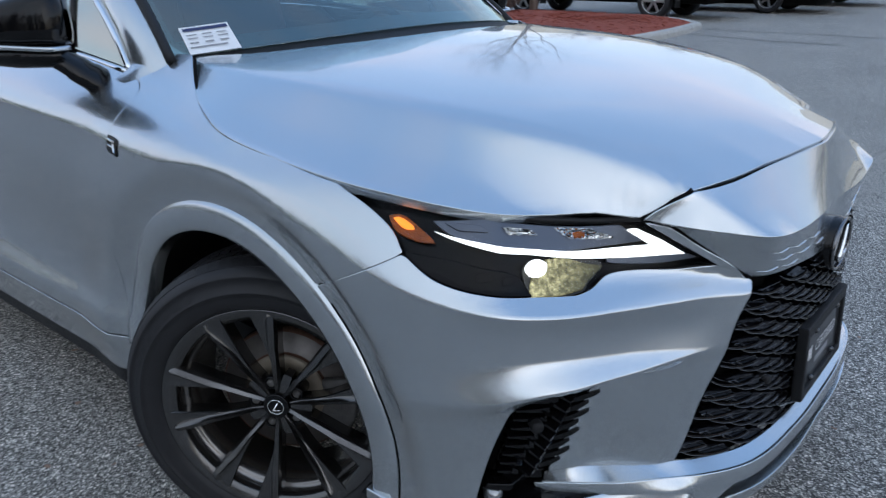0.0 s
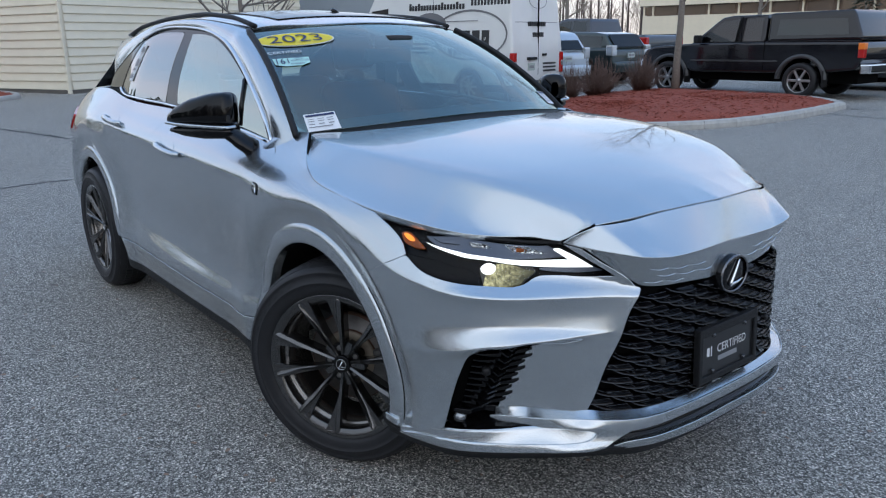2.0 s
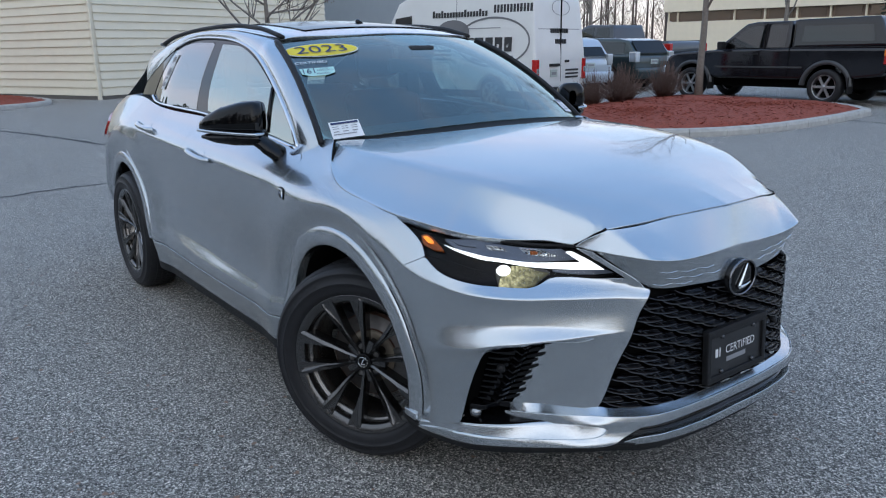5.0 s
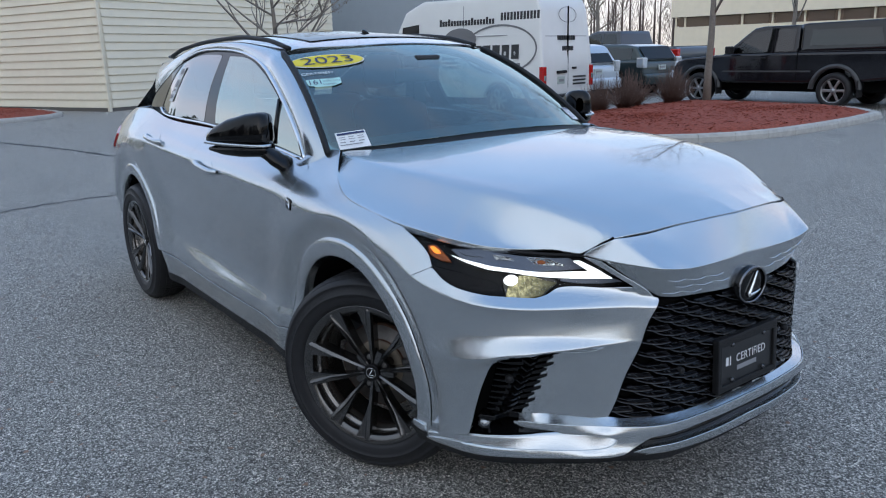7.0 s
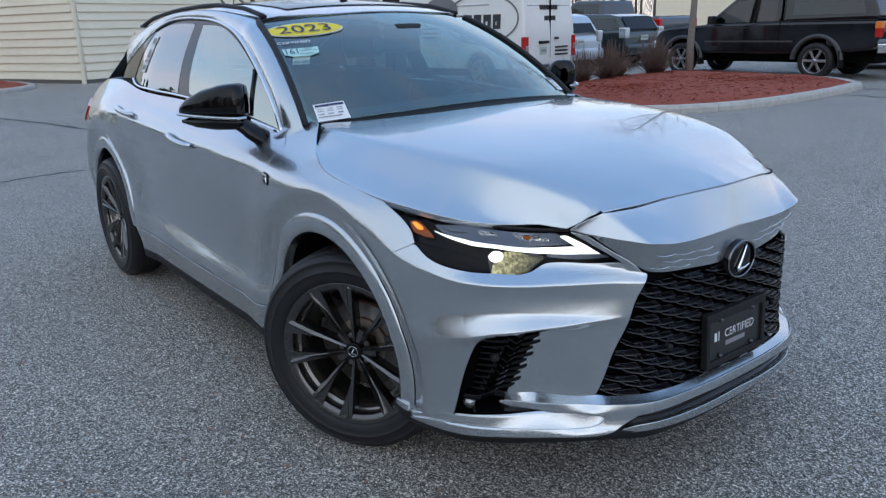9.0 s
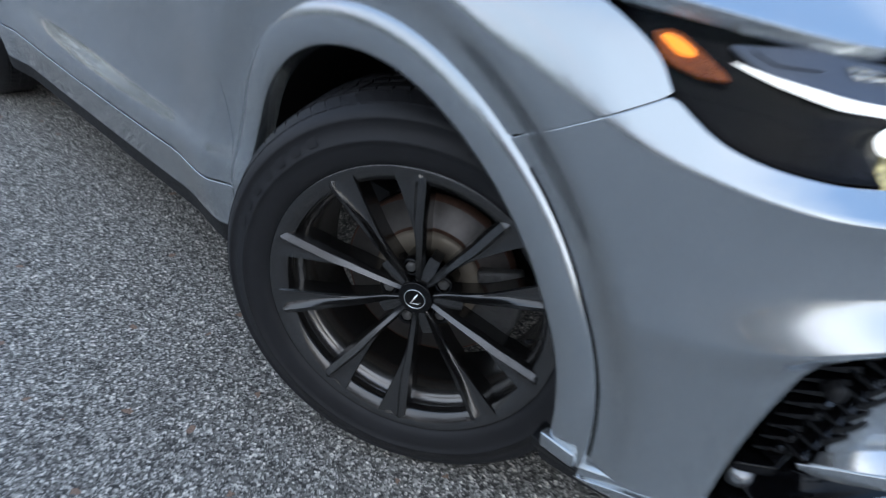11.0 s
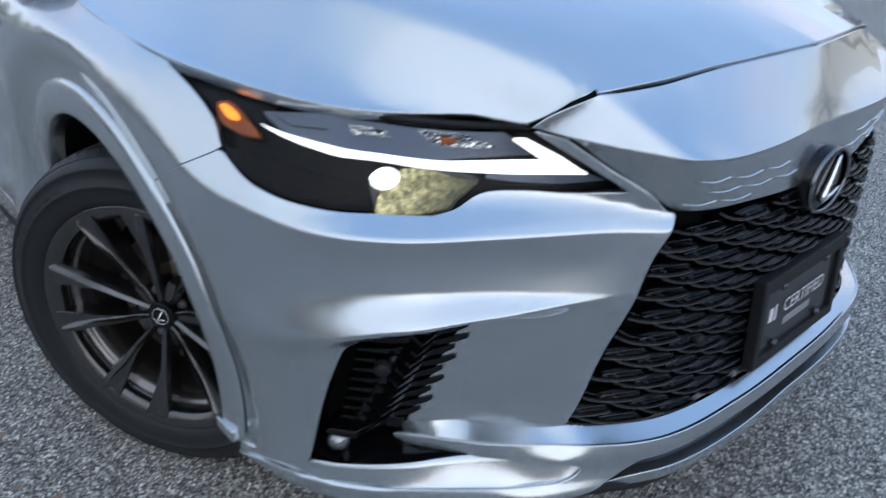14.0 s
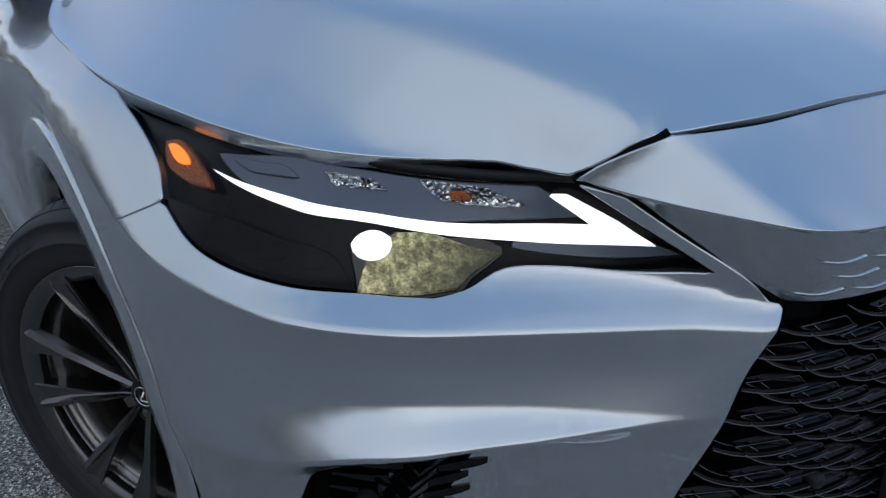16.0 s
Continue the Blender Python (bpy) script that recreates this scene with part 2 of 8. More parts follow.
def sheet(name, surf, outer, mat, parent, step=0.014, holes=(), depth=0.012, label="", lift=0.0, flip=False, scale=(1.0, 1.0), gap=0.002, reach=0.002):
    """A panel cut out of the surface surf(a, b): the outline and holes are drawn in (a, b); its rim is turned inwards by depth.
    scale: metres for one unit of a and of b."""
    sc = np.array(scale)
    loops = [evenly(np.vstack([l, l[:1]]) * sc, step)[:-1] for l in (outer, *holes)]
    for k, l in enumerate(loops):
        tl = np.roll(l, -1, 0) - np.roll(l, 1, 0)
        tl /= np.maximum(np.linalg.norm(tl, axis=1), 1e-12)[:, None]
        turn = np.sign(np.sum(l[:, 0] * np.roll(l[:, 1], -1) - np.roll(l[:, 0], -1) * l[:, 1])) * (-1 if k else 1)
        loops[k] = l + np.stack([-tl[:, 1], tl[:, 0]], 1) * turn * gap
    lo, hi = loops[0].min(0), loops[0].max(0)
    gx, gy = np.meshgrid(np.arange(lo[0] + step / 2, hi[0], step), np.arange(lo[1] + step / 2, hi[1], step * 0.87))
    gx = gx + (np.arange(gx.shape[0]) % 2)[:, None] * step / 2
    g = np.stack([gx.ravel(), gy.ravel()], 1)
    keep = inside(loops[0], g)
    for h in loops[1:]:
        keep &= ~inside(h, g)
    g = g[keep]
    edge = np.vstack(loops)
    folds = []
    for line in CREASES.get(surf, ()):
        c = evenly(np.asarray(line, float) * sc, step * 0.8)
        tl = np.gradient(c, axis=0)
        tl /= np.linalg.norm(tl, axis=1)[:, None]
        for off in (-0.0045, 0.0, 0.0045):
            q = c + np.stack([-tl[:, 1], tl[:, 0]], 1) * off
            ok = inside(loops[0], q)
            for h in loops[1:]:
                ok &= ~inside(h, q)
            ok &= np.array([np.min((edge[:, 0] - a[0])**2 + (edge[:, 1] - a[1])**2) > 0.006**2 for a in q])
            folds.append((q, ok))
    if len(g) and folds:
        fp = np.vstack([q[ok] for q, ok in folds])
        if len(fp):
            g = g[np.array([np.min((fp[:, 0] - q[0])**2 + (fp[:, 1] - q[1])**2) for q in g]) > (0.5 * step)**2]
    if len(g):
        near = np.array([np.min((edge[:, 0] - q[0])**2 + (edge[:, 1] - q[1])**2) for q in g])
        g = g[near > (0.55 * step)**2]
    allp = np.vstack([edge, g])
    edges, base = [], 0
    for l in loops:
        m = len(l)
        edges += [(base + i, base + (i + 1) % m) for i in range(m)]
        base += m
    for q, ok in folds:
        n0 = len(allp)
        allp = np.vstack([allp, q[ok]])
        idx = np.cumsum(ok) - 1
        edges += [(n0 + int(idx[i]), n0 + int(idx[i + 1])) for i in range(len(q) - 1) if ok[i] and ok[i + 1]]
    vo, _, tri, _, _, _ = delaunay_2d_cdt([Vector(q) for q in allp], edges, [], 0, 1e-7)
    vo = np.array([tuple(q) for q in vo])
    tri = np.array([t for t in tri if len(t) == 3])
    cen = vo[tri].mean(1)
    ok = inside(loops[0], cen)
    for h in loops[1:]:
        ok &= ~inside(h, cen)
    tri = tri[ok]

    def at(q):
        q = q / sc
        p = surf(q[:, 0], q[:, 1])
        e = reach
        da = surf(q[:, 0] + e / sc[0], q[:, 1]) - surf(q[:, 0] - e / sc[0], q[:, 1])
        db = surf(q[:, 0], q[:, 1] + e / sc[1]) - surf(q[:, 0], q[:, 1] - e / sc[1])
        nn = np.cross(da, db)
        nn /= np.maximum(np.linalg.norm(nn, axis=1), 1e-12)[:, None]
        if flip:
            nn = -nn
        return p + nn * lift, nn

    P3, N3 = at(vo)
    v, nr = list(P3), list(N3)
    f = [tuple(t) if not flip else tuple(t[::-1]) for t in tri]
    for li, l in enumerate(loops):
        p, nn = at(l)
        tg = np.roll(p, -1, 0) - np.roll(p, 1, 0)
        tg /= np.maximum(np.linalg.norm(tg, axis=1), 1e-12)[:, None]
        out = np.cross(tg, nn)
        area = np.sum(l[:, 0] * np.roll(l[:, 1], -1) - np.roll(l[:, 0], -1) * l[:, 1])
        sgn = 1 if (area > 0) != flip else -1
        if li:
            sgn = -sgn
        out = out * sgn
        m, b0 = len(l), len(v)
        r = min(0.0025, depth * 0.3)
        rings = [(p, nn), (p + out * r * 0.7 - nn * r * 0.35, (nn + out)), (p + out * r - nn * r, out), (p + out * r - nn * depth, out)]
        for q, nq in rings:
            v += list(q)
            nr += list(nq / np.maximum(np.linalg.norm(nq, axis=1), 1e-12)[:, None])
        for k in range(len(rings) - 1):
            for i in range(m):
                j = (i + 1) % m
                q4 = (b0 + k * m + i, b0 + k * m + j, b0 + (k + 1) * m + j, b0 + (k + 1) * m + i)
                f.append(q4[::-1] if sgn > 0 else q4)
    va, na = np.array(v), np.array(nr)
    f = [t if np.dot(np.cross(va[t[1]] - va[t[0]], va[t[2]] - va[t[0]]), na[list(t)].sum(0)) >= 0 else t[::-1] for t in f]
    return link(name, v, f, mat, parent, label, True, nr)


def outline(*runs, n=10):
    """A closed outline of smooth runs that meet in corners."""
    out = []
    for r in runs:
        out += list(cr(r, n)[:-1])
    return np.array(out)

# ---- the car's surfaces: x forward from the front axle, half width w, z up ----
PLAN = cr([(0.965, -0.2), (0.968, 0), (0.958, 0.2), (0.925, 0.37), (0.86, 0.49), (0.775, 0.645), (0.70, 0.775), (0.615, 0.86), (0.48, 0.912), (0.25, 0.940),
           (0, 0.950), (-0.5, 0.955), (-1.2, 0.958), (-2.0, 0.955), (-2.85, 0.950), (-3.3, 0.93), (-3.6, 0.86), (-3.8, 0.7), (-3.9, 0.4), (-3.92, 0)], 24)[24:]
PLAN = evenly(PLAN, 0.01)
PLAN_U = np.r_[0, np.cumsum(np.linalg.norm(np.diff(PLAN, axis=0), axis=1))]
tgp = np.gradient(PLAN, axis=0)
tgp /= np.linalg.norm(tgp, axis=1)[:, None]
PLAN_N = np.stack([tgp[:, 1], -tgp[:, 0]], 1)
for _ in range(6):
    PLAN_N[1:-1] = (PLAN_N[:-2] + 2 * PLAN_N[1:-1] + PLAN_N[2:]) / 4
    PLAN_N[0] = (1, 0)
PLAN_N /= np.linalg.norm(PLAN_N, axis=1)[:, None]


def U(x, w):
    """The place along the plan outline nearest to (x, w)."""
    return float(PLAN_U[np.argmin((PLAN[:, 0] - x)**2 + (PLAN[:, 1] - w)**2)])


def A(x, w, z):
    return (U(x, w), z)


def X(x, z):
    """The same for the body's side, by x alone."""
    k = PLAN[:, 1] > 0.86
    return (float(np.interp(-x, -PLAN[k, 0], PLAN_U[k])), z)


# stations along the outline, and lines of the body from sill to hood or belt: (z, outward offset) at each station
STATIONS = [U(0.968, 0), U(0.925, 0.37), U(0.86, 0.49), U(0.775, 0.645), U(0.70, 0.775), U(0.615, 0.86), U(0.48, 0.912), X(0.25, 0)[0], X(0, 0)[0],
            X(-0.5, 0)[0], X(-0.95, 0)[0], X(-1.5, 0)[0], X(-2.15, 0)[0], X(-2.6, 0)[0], X(-3.1, 0)[0], U(-3.6, 0.86), U(-3.92, 0)]
LINES = [
    [(.18, -.06), (.18, -.06), (.18, -.06), (.18, -.06), (.18, -.06), (.18, -.06), (.18, -.05), (.18, -.03), (.18, -.03), (.22, -.04), (.22, -.04), (.22, -.04), (.22, -.04), (.22, -.04), (.25, -.05), (.3, -.1), (.3, -.1)],
    [(.305, .02), (.305, .03), (.305, .02), (.305, .014), (.305, .008), (.305, 0), (.305, -.01), (.305, -.015), (.305, -.015), (.34, -.02), (.34, -.02), (.34, -.02), (.35, -.02), (.36, -.02), (.36, -.03), (.4, -.04), (.4, -.04)],
    [(.345, .02), (.345, .036), (.345, .03), (.345, .024), (.345, .018), (.345, .006), (.345, -.008), (.345, -.013), (.345, -.013), (.42, -.008), (.42, -.004), (.42, -.004), (.43, -.004), (.46, -.002), (.46, -.01), (.46, -.02), (.46, -.02)],
    [(.38, .01), (.385, .016), (.385, .012), (.38, .008), (.375, .004), (.375, -.006), (.39, -.012), (.4, -.013), (.4, -.012), (.46, -.008), (.46, -.006), (.46, -.006), (.47, -.006), (.52, 0), (.52, -.01), (.52, -.02), (.52, -.02)],
    [(.43, 0), (.435, .004), (.435, .004), (.43, 0), (.43, -.006), (.44, -.012), (.47, -.014), (.47, -.013), (.46, -.01), (.52, -.022), (.52, -.0276), (.54, -.036), (.6, -.027), (.66, -.005), (.66, -.005), (.62, 0), (.62, 0)],
    [(.56, 0), (.6, 0), (.645, -.001), (.63, -.003), (.622, -.004), (.59, -.004), (.56, -.008), (.54, -.01), (.54, -.008), (.6, -.028), (.6, -.0356), (.64, -.0465), (.72, -.039), (.76, -.008), (.76, -.006), (.7, 0), (.7, 0)],
    [(.6, 0), (.65, 0), (.662, .002), (.656, .014), (.652, .02), (.632, .012), (.62, 0), (.6, -.008), (.6, -.006), (.68, -.022), (.7, -.031), (.73, -.039), (.8, -.033), (.82, -.008), (.82, -.006), (.75, 0), (.75, 0)],
    [(.64, 0), (.675, 0), (.674, -.002), (.69, -.013), (.702, -.015), (.704, -.009), (.7, -.006), (.69, -.005), (.7, -.004), (.76, -.014), (.78, -.0207), (.82, -.024), (.87, -.0195), (.89, -.006), (.89, -.008), (.82, 0), (.82, 0)],
    [(.72, 0), (.735, 0), (.735, -.013), (.742, -.02), (.752, -.019), (.76, -.012), (.77, -.005), (.8, -.003), (.82, -.003), (.88, -.003), (.92, -.003), (.94, -.003), (.98, -.003), (1, -.006), (1, -.015), (.95, -.02), (.95, -.02)],
    [(.78, -.003), (.77, -.004), (.774, -.014), (.779, -.016), (.789, -.013), (.801, -.008), (.828, -.003), (.9, -.006), (.94, -.006), (.98, -.004), (1.005, -.003), (1.025, -.003), (1.05, -.004), (1.07, -.012), (1.07, -.03), (1.05, -.06), (1.05, -.06)],
    [(.8, -.006), (.792, -.02), (.815, -.05), (.822, -.072), (.818, -.066), (.832, -.044), (.86, -.02), (.95, -.02), (.985, -.02), (1.03, -.022), (1.055, -.025), (1.075, -.028), (1.1, -.035), (1.13, -.045), (1.15, -.08), (1.15, -.12), (1.15, -.12)],
    [(.868, -.014), (.875, .011), (.87, -.054), (.87, -.094), (.885, -.098), (.895, -.078), (.91, -.046), (.985, -.045), (1.015, -.05), (1.1, -.125), (1.115, -.09), (1.13, -.095), (1.16, -.1), (1.2, -.11), (1.22, -.14), (1.22, -.2), (1.22, -.2)],
    [(.881, -.014), (.888, .012), (.893, -.051), (.9, -.105), (.91, -.118), (.92, -.1), (.935, -.062), (1, -.062), (1.028, -.062), (1.13, -.175), (1.14, -.122), (1.16, -.125), (1.19, -.128), (1.23, -.138), (1.25, -.17), (1.25, -.25), (1.25, -.25)],
    [(1.006, -.058), (.985, -.078), (.977, -.062), (.925, -.12), (.937, -.138), (.948, -.12), (.962, -.082), (1.015, -.08), (1.046, -.08), (1.16, -.215), (1.165, -.155), (1.19, -.155), (1.22, -.155), (1.26, -.165), (1.28, -.2), (1.28, -.3), (1.28, -.3)],
]
SHARP = [0, 0, 0.6, 0.3, 0.2, 0.3, 0.85, 0.3, 0, 0.75, 0.3, 0.3, 1.0, 0]
ARCHES = [(-0.06, 0.385, 0.485, 0.512), (-2.84, 0.385, 0.485, 0.515)]


def body(u, z):
    """The lower body's skin, u along its outline from the middle of the nose (to the right: plus)."""
    u, z = np.asarray(u, float), np.asarray(z, float)
    au = abs(u)
    st = np.array(STATIONS)
    zk = np.stack([curve1(list(zip(st, [q[0] for q in line])), au) for line in LINES], 1)
    dk = np.stack([curve1(list(zip(st, [q[1] for q in line])), au) for line in LINES], 1)
    fade = np.clip((1.30 - au) / 0.22, 0, 1)[:, None]
    d = pchip(zk, dk, z, np.array(SHARP)[None, :] * fade)
    x, w = np.interp(au, PLAN_U, PLAN[:, 0]), np.interp(au, PLAN_U, PLAN[:, 1])
    nx, nw = np.interp(au, PLAN_U, PLAN_N[:, 0]), np.interp(au, PLAN_U, PLAN_N[:, 1])
    for xc, zc, a, b in ARCHES:
        rho = np.sqrt(((x - xc) / a)**2 + ((z - zc) / b)**2)
        t1 = np.clip((1.62 - rho) / 0.44, 0, 1)
        t2 = np.clip((1.185 - rho) / 0.17, 0, 1)
        d = d + (0.020 * t1 * t1 * (3 - 2 * t1) - 0.026 * t2 * t2 * (3 - 2 * t2)) * np.clip((w - 0.78) / 0.11, 0, 1)**2
    # the flat panel beside the grille runs in behind the side intake
    k, h = np.clip((au - 0.53) / 0.22, 0, 1), np.clip((0.655 - z) / 0.026, 0, 1)
    teeth = 0.815 - 0.11 * (z - 0.43) / 0.21
    d = d - 0.047 * k * k * (3 - 2 * k) * np.clip((teeth + 0.085 - au) / 0.05, 0, 1) * h * h * (3 - 2 * h)
    x, w = x + nx * d, w + nw * d
    return np.stack([x, -w * np.sign(u + 1e-9), z], 1)


HOOD_X = (-0.50, -0.25, 0.0, 0.25, 0.5, 0.6, 0.7, 0.74, 0.80, 0.92)
HOOD_MID = (1.200, 1.195, 1.182, 1.156, 1.118, 1.097, 1.072, 1.061, 1.042, 1.000)
HOOD_STEP = (0.006, 0.007, 0.008, 0.010, 0.014, 0.016, 0.014, 0.012, 0.008, 0.008)
HOOD_W1 = (0.700, 0.745, 0.738, 0.703, 0.628, 0.578, 0.526, 0.504, 0.472, 0.44)
HOOD_Z1 = (1.160, 1.148, 1.136, 1.112, 1.072, 1.044, 1.012, 1.000, 0.979, 0.94)
# the hood's side edge, (x, half width, z)
HOOD_EDGE = cr([(-0.52, 0.66, 1.175), (-0.455, 0.703, 1.150), (-0.40, 0.737, 1.130), (-0.335, 0.785, 1.113), (-0.262, 0.829, 1.097), (-0.178, 0.870, 1.075), (-0.078, 0.900, 1.048), (0.083, 0.904, 1.022), (0.275, 0.895, 0.998),
                (0.378, 0.872, 0.985), (0.49, 0.828, 0.968), (0.552, 0.768, 0.951), (0.602, 0.690, 0.936), (0.667, 0.606, 0.923), (0.736, 0.541, 0.921), (0.796, 0.470, 0.977)], 6)


EDGE_W, EDGE_X, EDGE_Z = (0, 0.116, 0.266, 0.361, 0.412, 0.468), (0.91, 0.896, 0.868, 0.845, 0.828, 0.801), (1.007, 1.005, 0.997, 0.986, 0.982, 0.978)


def hood_skin(x, y):
    """The hood; its front edge comes down to the nose panel."""
    x, y = np.asarray(x, float), np.asarray(y, float)
    w = abs(y)
    p = hood_soft(x, y)
    near = np.argmin((x[:, None] - HOOD_EDGE[None, :, 0])**2 + (w[:, None] - HOOD_EDGE[None, :, 1])**2, axis=1)
    off = np.hypot(x - HOOD_EDGE[near, 0], w - HOOD_EDGE[near, 1])
    p[:, 2] += hood_lift()[near] * np.exp(-(off / 0.05)**2) * np.where(HOOD_EDGE[near, 0] > 0.05, 1.0, 0.0)
    xe = np.interp(w, EDGE_W, EDGE_X)
    miss = np.interp(w, EDGE_W, EDGE_Z) - hood_form(xe, w)[:, 2]
    t = np.clip((x - xe + 0.16) / 0.16, 0, 1.3)
    p[:, 2] += miss * t * t * (3 - 2 * np.minimum(t, 1)) * np.clip((0.50 - w) / 0.03, 0, 1)
    return p


def hood_soft(x, y):
    return sum(hood_form(x + a, y + b) for a in (-0.012, 0.0, 0.012) for b in (-0.008, 0.0, 0.008)) / 9


@functools.lru_cache(None)
def hood_lift():
    """What brings the softened hood back to its side edge."""
    e = HOOD_EDGE[:, 2] - hood_soft(HOOD_EDGE[:, 0], HOOD_EDGE[:, 1])[:, 2]
    for _ in range(3):
        e[1:-1] = (e[:-2] + e[1:-1] + e[2:]) / 3
    return e


def hood_form(x, y):
    """A crowned middle up to the fold on either side, and a flank between the fold and the side edge."""
    x, y = np.asarray(x, float), np.asarray(y, float)
    w = abs(y)
    w1, z1, zm, step = (curve1(list(zip(HOOD_X, k)), x) for k in (HOOD_W1, HOOD_Z1, HOOD_MID, HOOD_STEP))
    wb, zb = w1 - 0.048, z1 + 1.25 * step
    half = 0.55 * wb
    zh = zm - (zm - zb) * 0.30
    z = pchip(np.stack([-half, 0 * w1, half, wb, w1, w1 + 0.1], 1), np.stack([zh, zm, zh, zb, z1, z1 - 0.03], 1), np.minimum(w, w1 + 0.05))
    xf = np.linspace(-0.52, 0.796, 90)
    fold = np.stack([xf, curve1(list(zip(HOOD_X, HOOD_W1)), xf), curve1(list(zip(HOOD_X, HOOD_Z1)), xf)], 1)
    q = w > w1 - 0.002
    if q.any():
        p = np.stack([x[q], w[q]], 1)
        near = []
        for line in (fold, HOOD_EDGE):
            a, b = line[:-1], line[1:]
            ab = (b - a)[:, :2]
            t = np.clip(np.einsum("ijk,jk->ij", p[:, None, :] - a[None, :, :2], ab) / np.sum(ab * ab, 1), 0, 1)
            d = np.linalg.norm(p[:, None, :] - (a[None, :, :2] + t[:, :, None] * ab), axis=2)
            k = d.argmin(1)
            tk = t[np.arange(len(p)), k]
            near.append((d[np.arange(len(p)), k], a[k, 2] + (b[k, 2] - a[k, 2]) * tk))
        (d1, za), (d2, zc) = near
        d2 = np.maximum(d2 - 0.011 * np.clip((d1 - 0.03) / 0.06, 0, 1), 0)
        t = d1 / np.maximum(d1 + d2, 1e-6)
        z[q] = za + (zc - za) * (1.28 * t - 0.28 * t * t)
    return np.stack([x, y, z], 1)


def side_glass(x, z):
    """The right or left flank above the belt; call with x and z."""
    x, z = np.asarray(x, float), np.asarray(z, float)
    t = (z - 1.10) / 0.5
    inward = curve1([(-3.6, 0.16), (-2.9, 0.05), (-2.3, 0.0), (-1.2, 0.0), (-0.6, 0.01)], x)
    w = 0.815 - 0.12 * t - 0.085 * np.clip(t, 0, 2)**2 - inward
    return np.stack([x, -w, z], 1)


ROOF = [(-3.6, 1.50), (-3.2, 1.575), (-2.7, 1.635), (-2.2, 1.668), (-1.8, 1.675), (-1.4, 1.650), (-1.05, 1.600), (-0.8, 1.53)]


def roof_skin(x, y):
    x, y = np.asarray(x, float), np.asarray(y, float)
    z = curve1(ROOF, x) - 0.05 * (abs(y) / 0.6)**2.2 - 0.03 * np.clip((abs(y) - 0.5) / 0.12, 0, 2)**2
    return np.stack([x, y, z], 1)


def windscreen(a, b):
    """a across from -1 (right) to 1, b up from 0 to 1."""
    a, b = np.asarray(a, float), np.asarray(b, float)
    w = 0.750 - 0.150 * b
    x0 = -0.24 - 0.24 * abs(a)**2.4
    x1 = -1.03 - 0.13 * abs(a)**2.4
    z0 = 1.205 - 0.05 * a * a
    z1 = 1.592 - 0.035 * a * a
    bow = 0.035 * 4 * b * (1 - b)
    x = x0 + (x1 - x0) * b
    z = z0 + (z1 - z0) * b + bow
    return np.stack([x + bow * 0.5, a * w, z], 1)





# folds of the skin that panels follow
st_u = np.linspace(0.0, 1.26, 127)
CREASES[body] = []
for k_, u0_, u1_ in ((6, 0.50, 1.0), (7, 0.50, 1.0), (9, 0.40, 1.26)):
    uu = st_u[(st_u >= u0_) & (st_u <= u1_)]
    zz_ = curve1(list(zip(STATIONS, [q[0] for q in LINES[k_]])), uu)
    CREASES[body] += [np.stack([uu, zz_], 1), np.stack([-uu, zz_], 1)]
xx_ = np.linspace(-0.45, 0.80, 120)
ww_ = curve1(list(zip(HOOD_X, HOOD_W1)), xx_)
CREASES[hood_skin] = [np.stack([xx_, ww_], 1), np.stack([xx_, -ww_], 1)]


def arch_points(k, grow, a0, a1, n=28):
    """Points (u, z) along a wheel arch from the angle a0 to a1 (0 ahead, 90 up)."""
    xc, zc, a, b = ARCHES[k]
    out = []
    for t in np.linspace(a0, a1, n):
        c, s_ = math.cos(radians(t)), math.sin(radians(t))
        z = zc + b * grow * s_
        out.append(X(xc + a * grow * c, z))
    return out


def mirror_u(points):
    return [(-p[0], p[1]) for p in points]


def both(name, outer, mat, parent, **kw):
    """A panel on the right flank and its mirror image on the left."""
    outer = np.array(outer)
    holes = kw.pop("holes", ())
    r = sheet(name, body, outer, mat, parent, holes=holes, flip=True, **kw)
    l = sheet(name, body, outer * (-1, 1), mat, parent, holes=[np.array(h) * (-1, 1) for h in holes], flip=True, **kw)
    return r, l


def on_body(points, lift=0.0, skin=None):
    """Places on the body for (u, z) pairs, lifted off it."""
    p = pts_array(points)
    skin = skin or body
    e = 0.002
    q = skin(p[:, 0], p[:, 1])
    da = skin(p[:, 0] + e, p[:, 1]) - skin(p[:, 0] - e, p[:, 1])
    db = skin(p[:, 0], p[:, 1] + e) - skin(p[:, 0], p[:, 1] - e)
    nn = np.cross(db, da)
    nn /= np.linalg.norm(nn, axis=1)[:, None]
    return q + nn * lift, nn


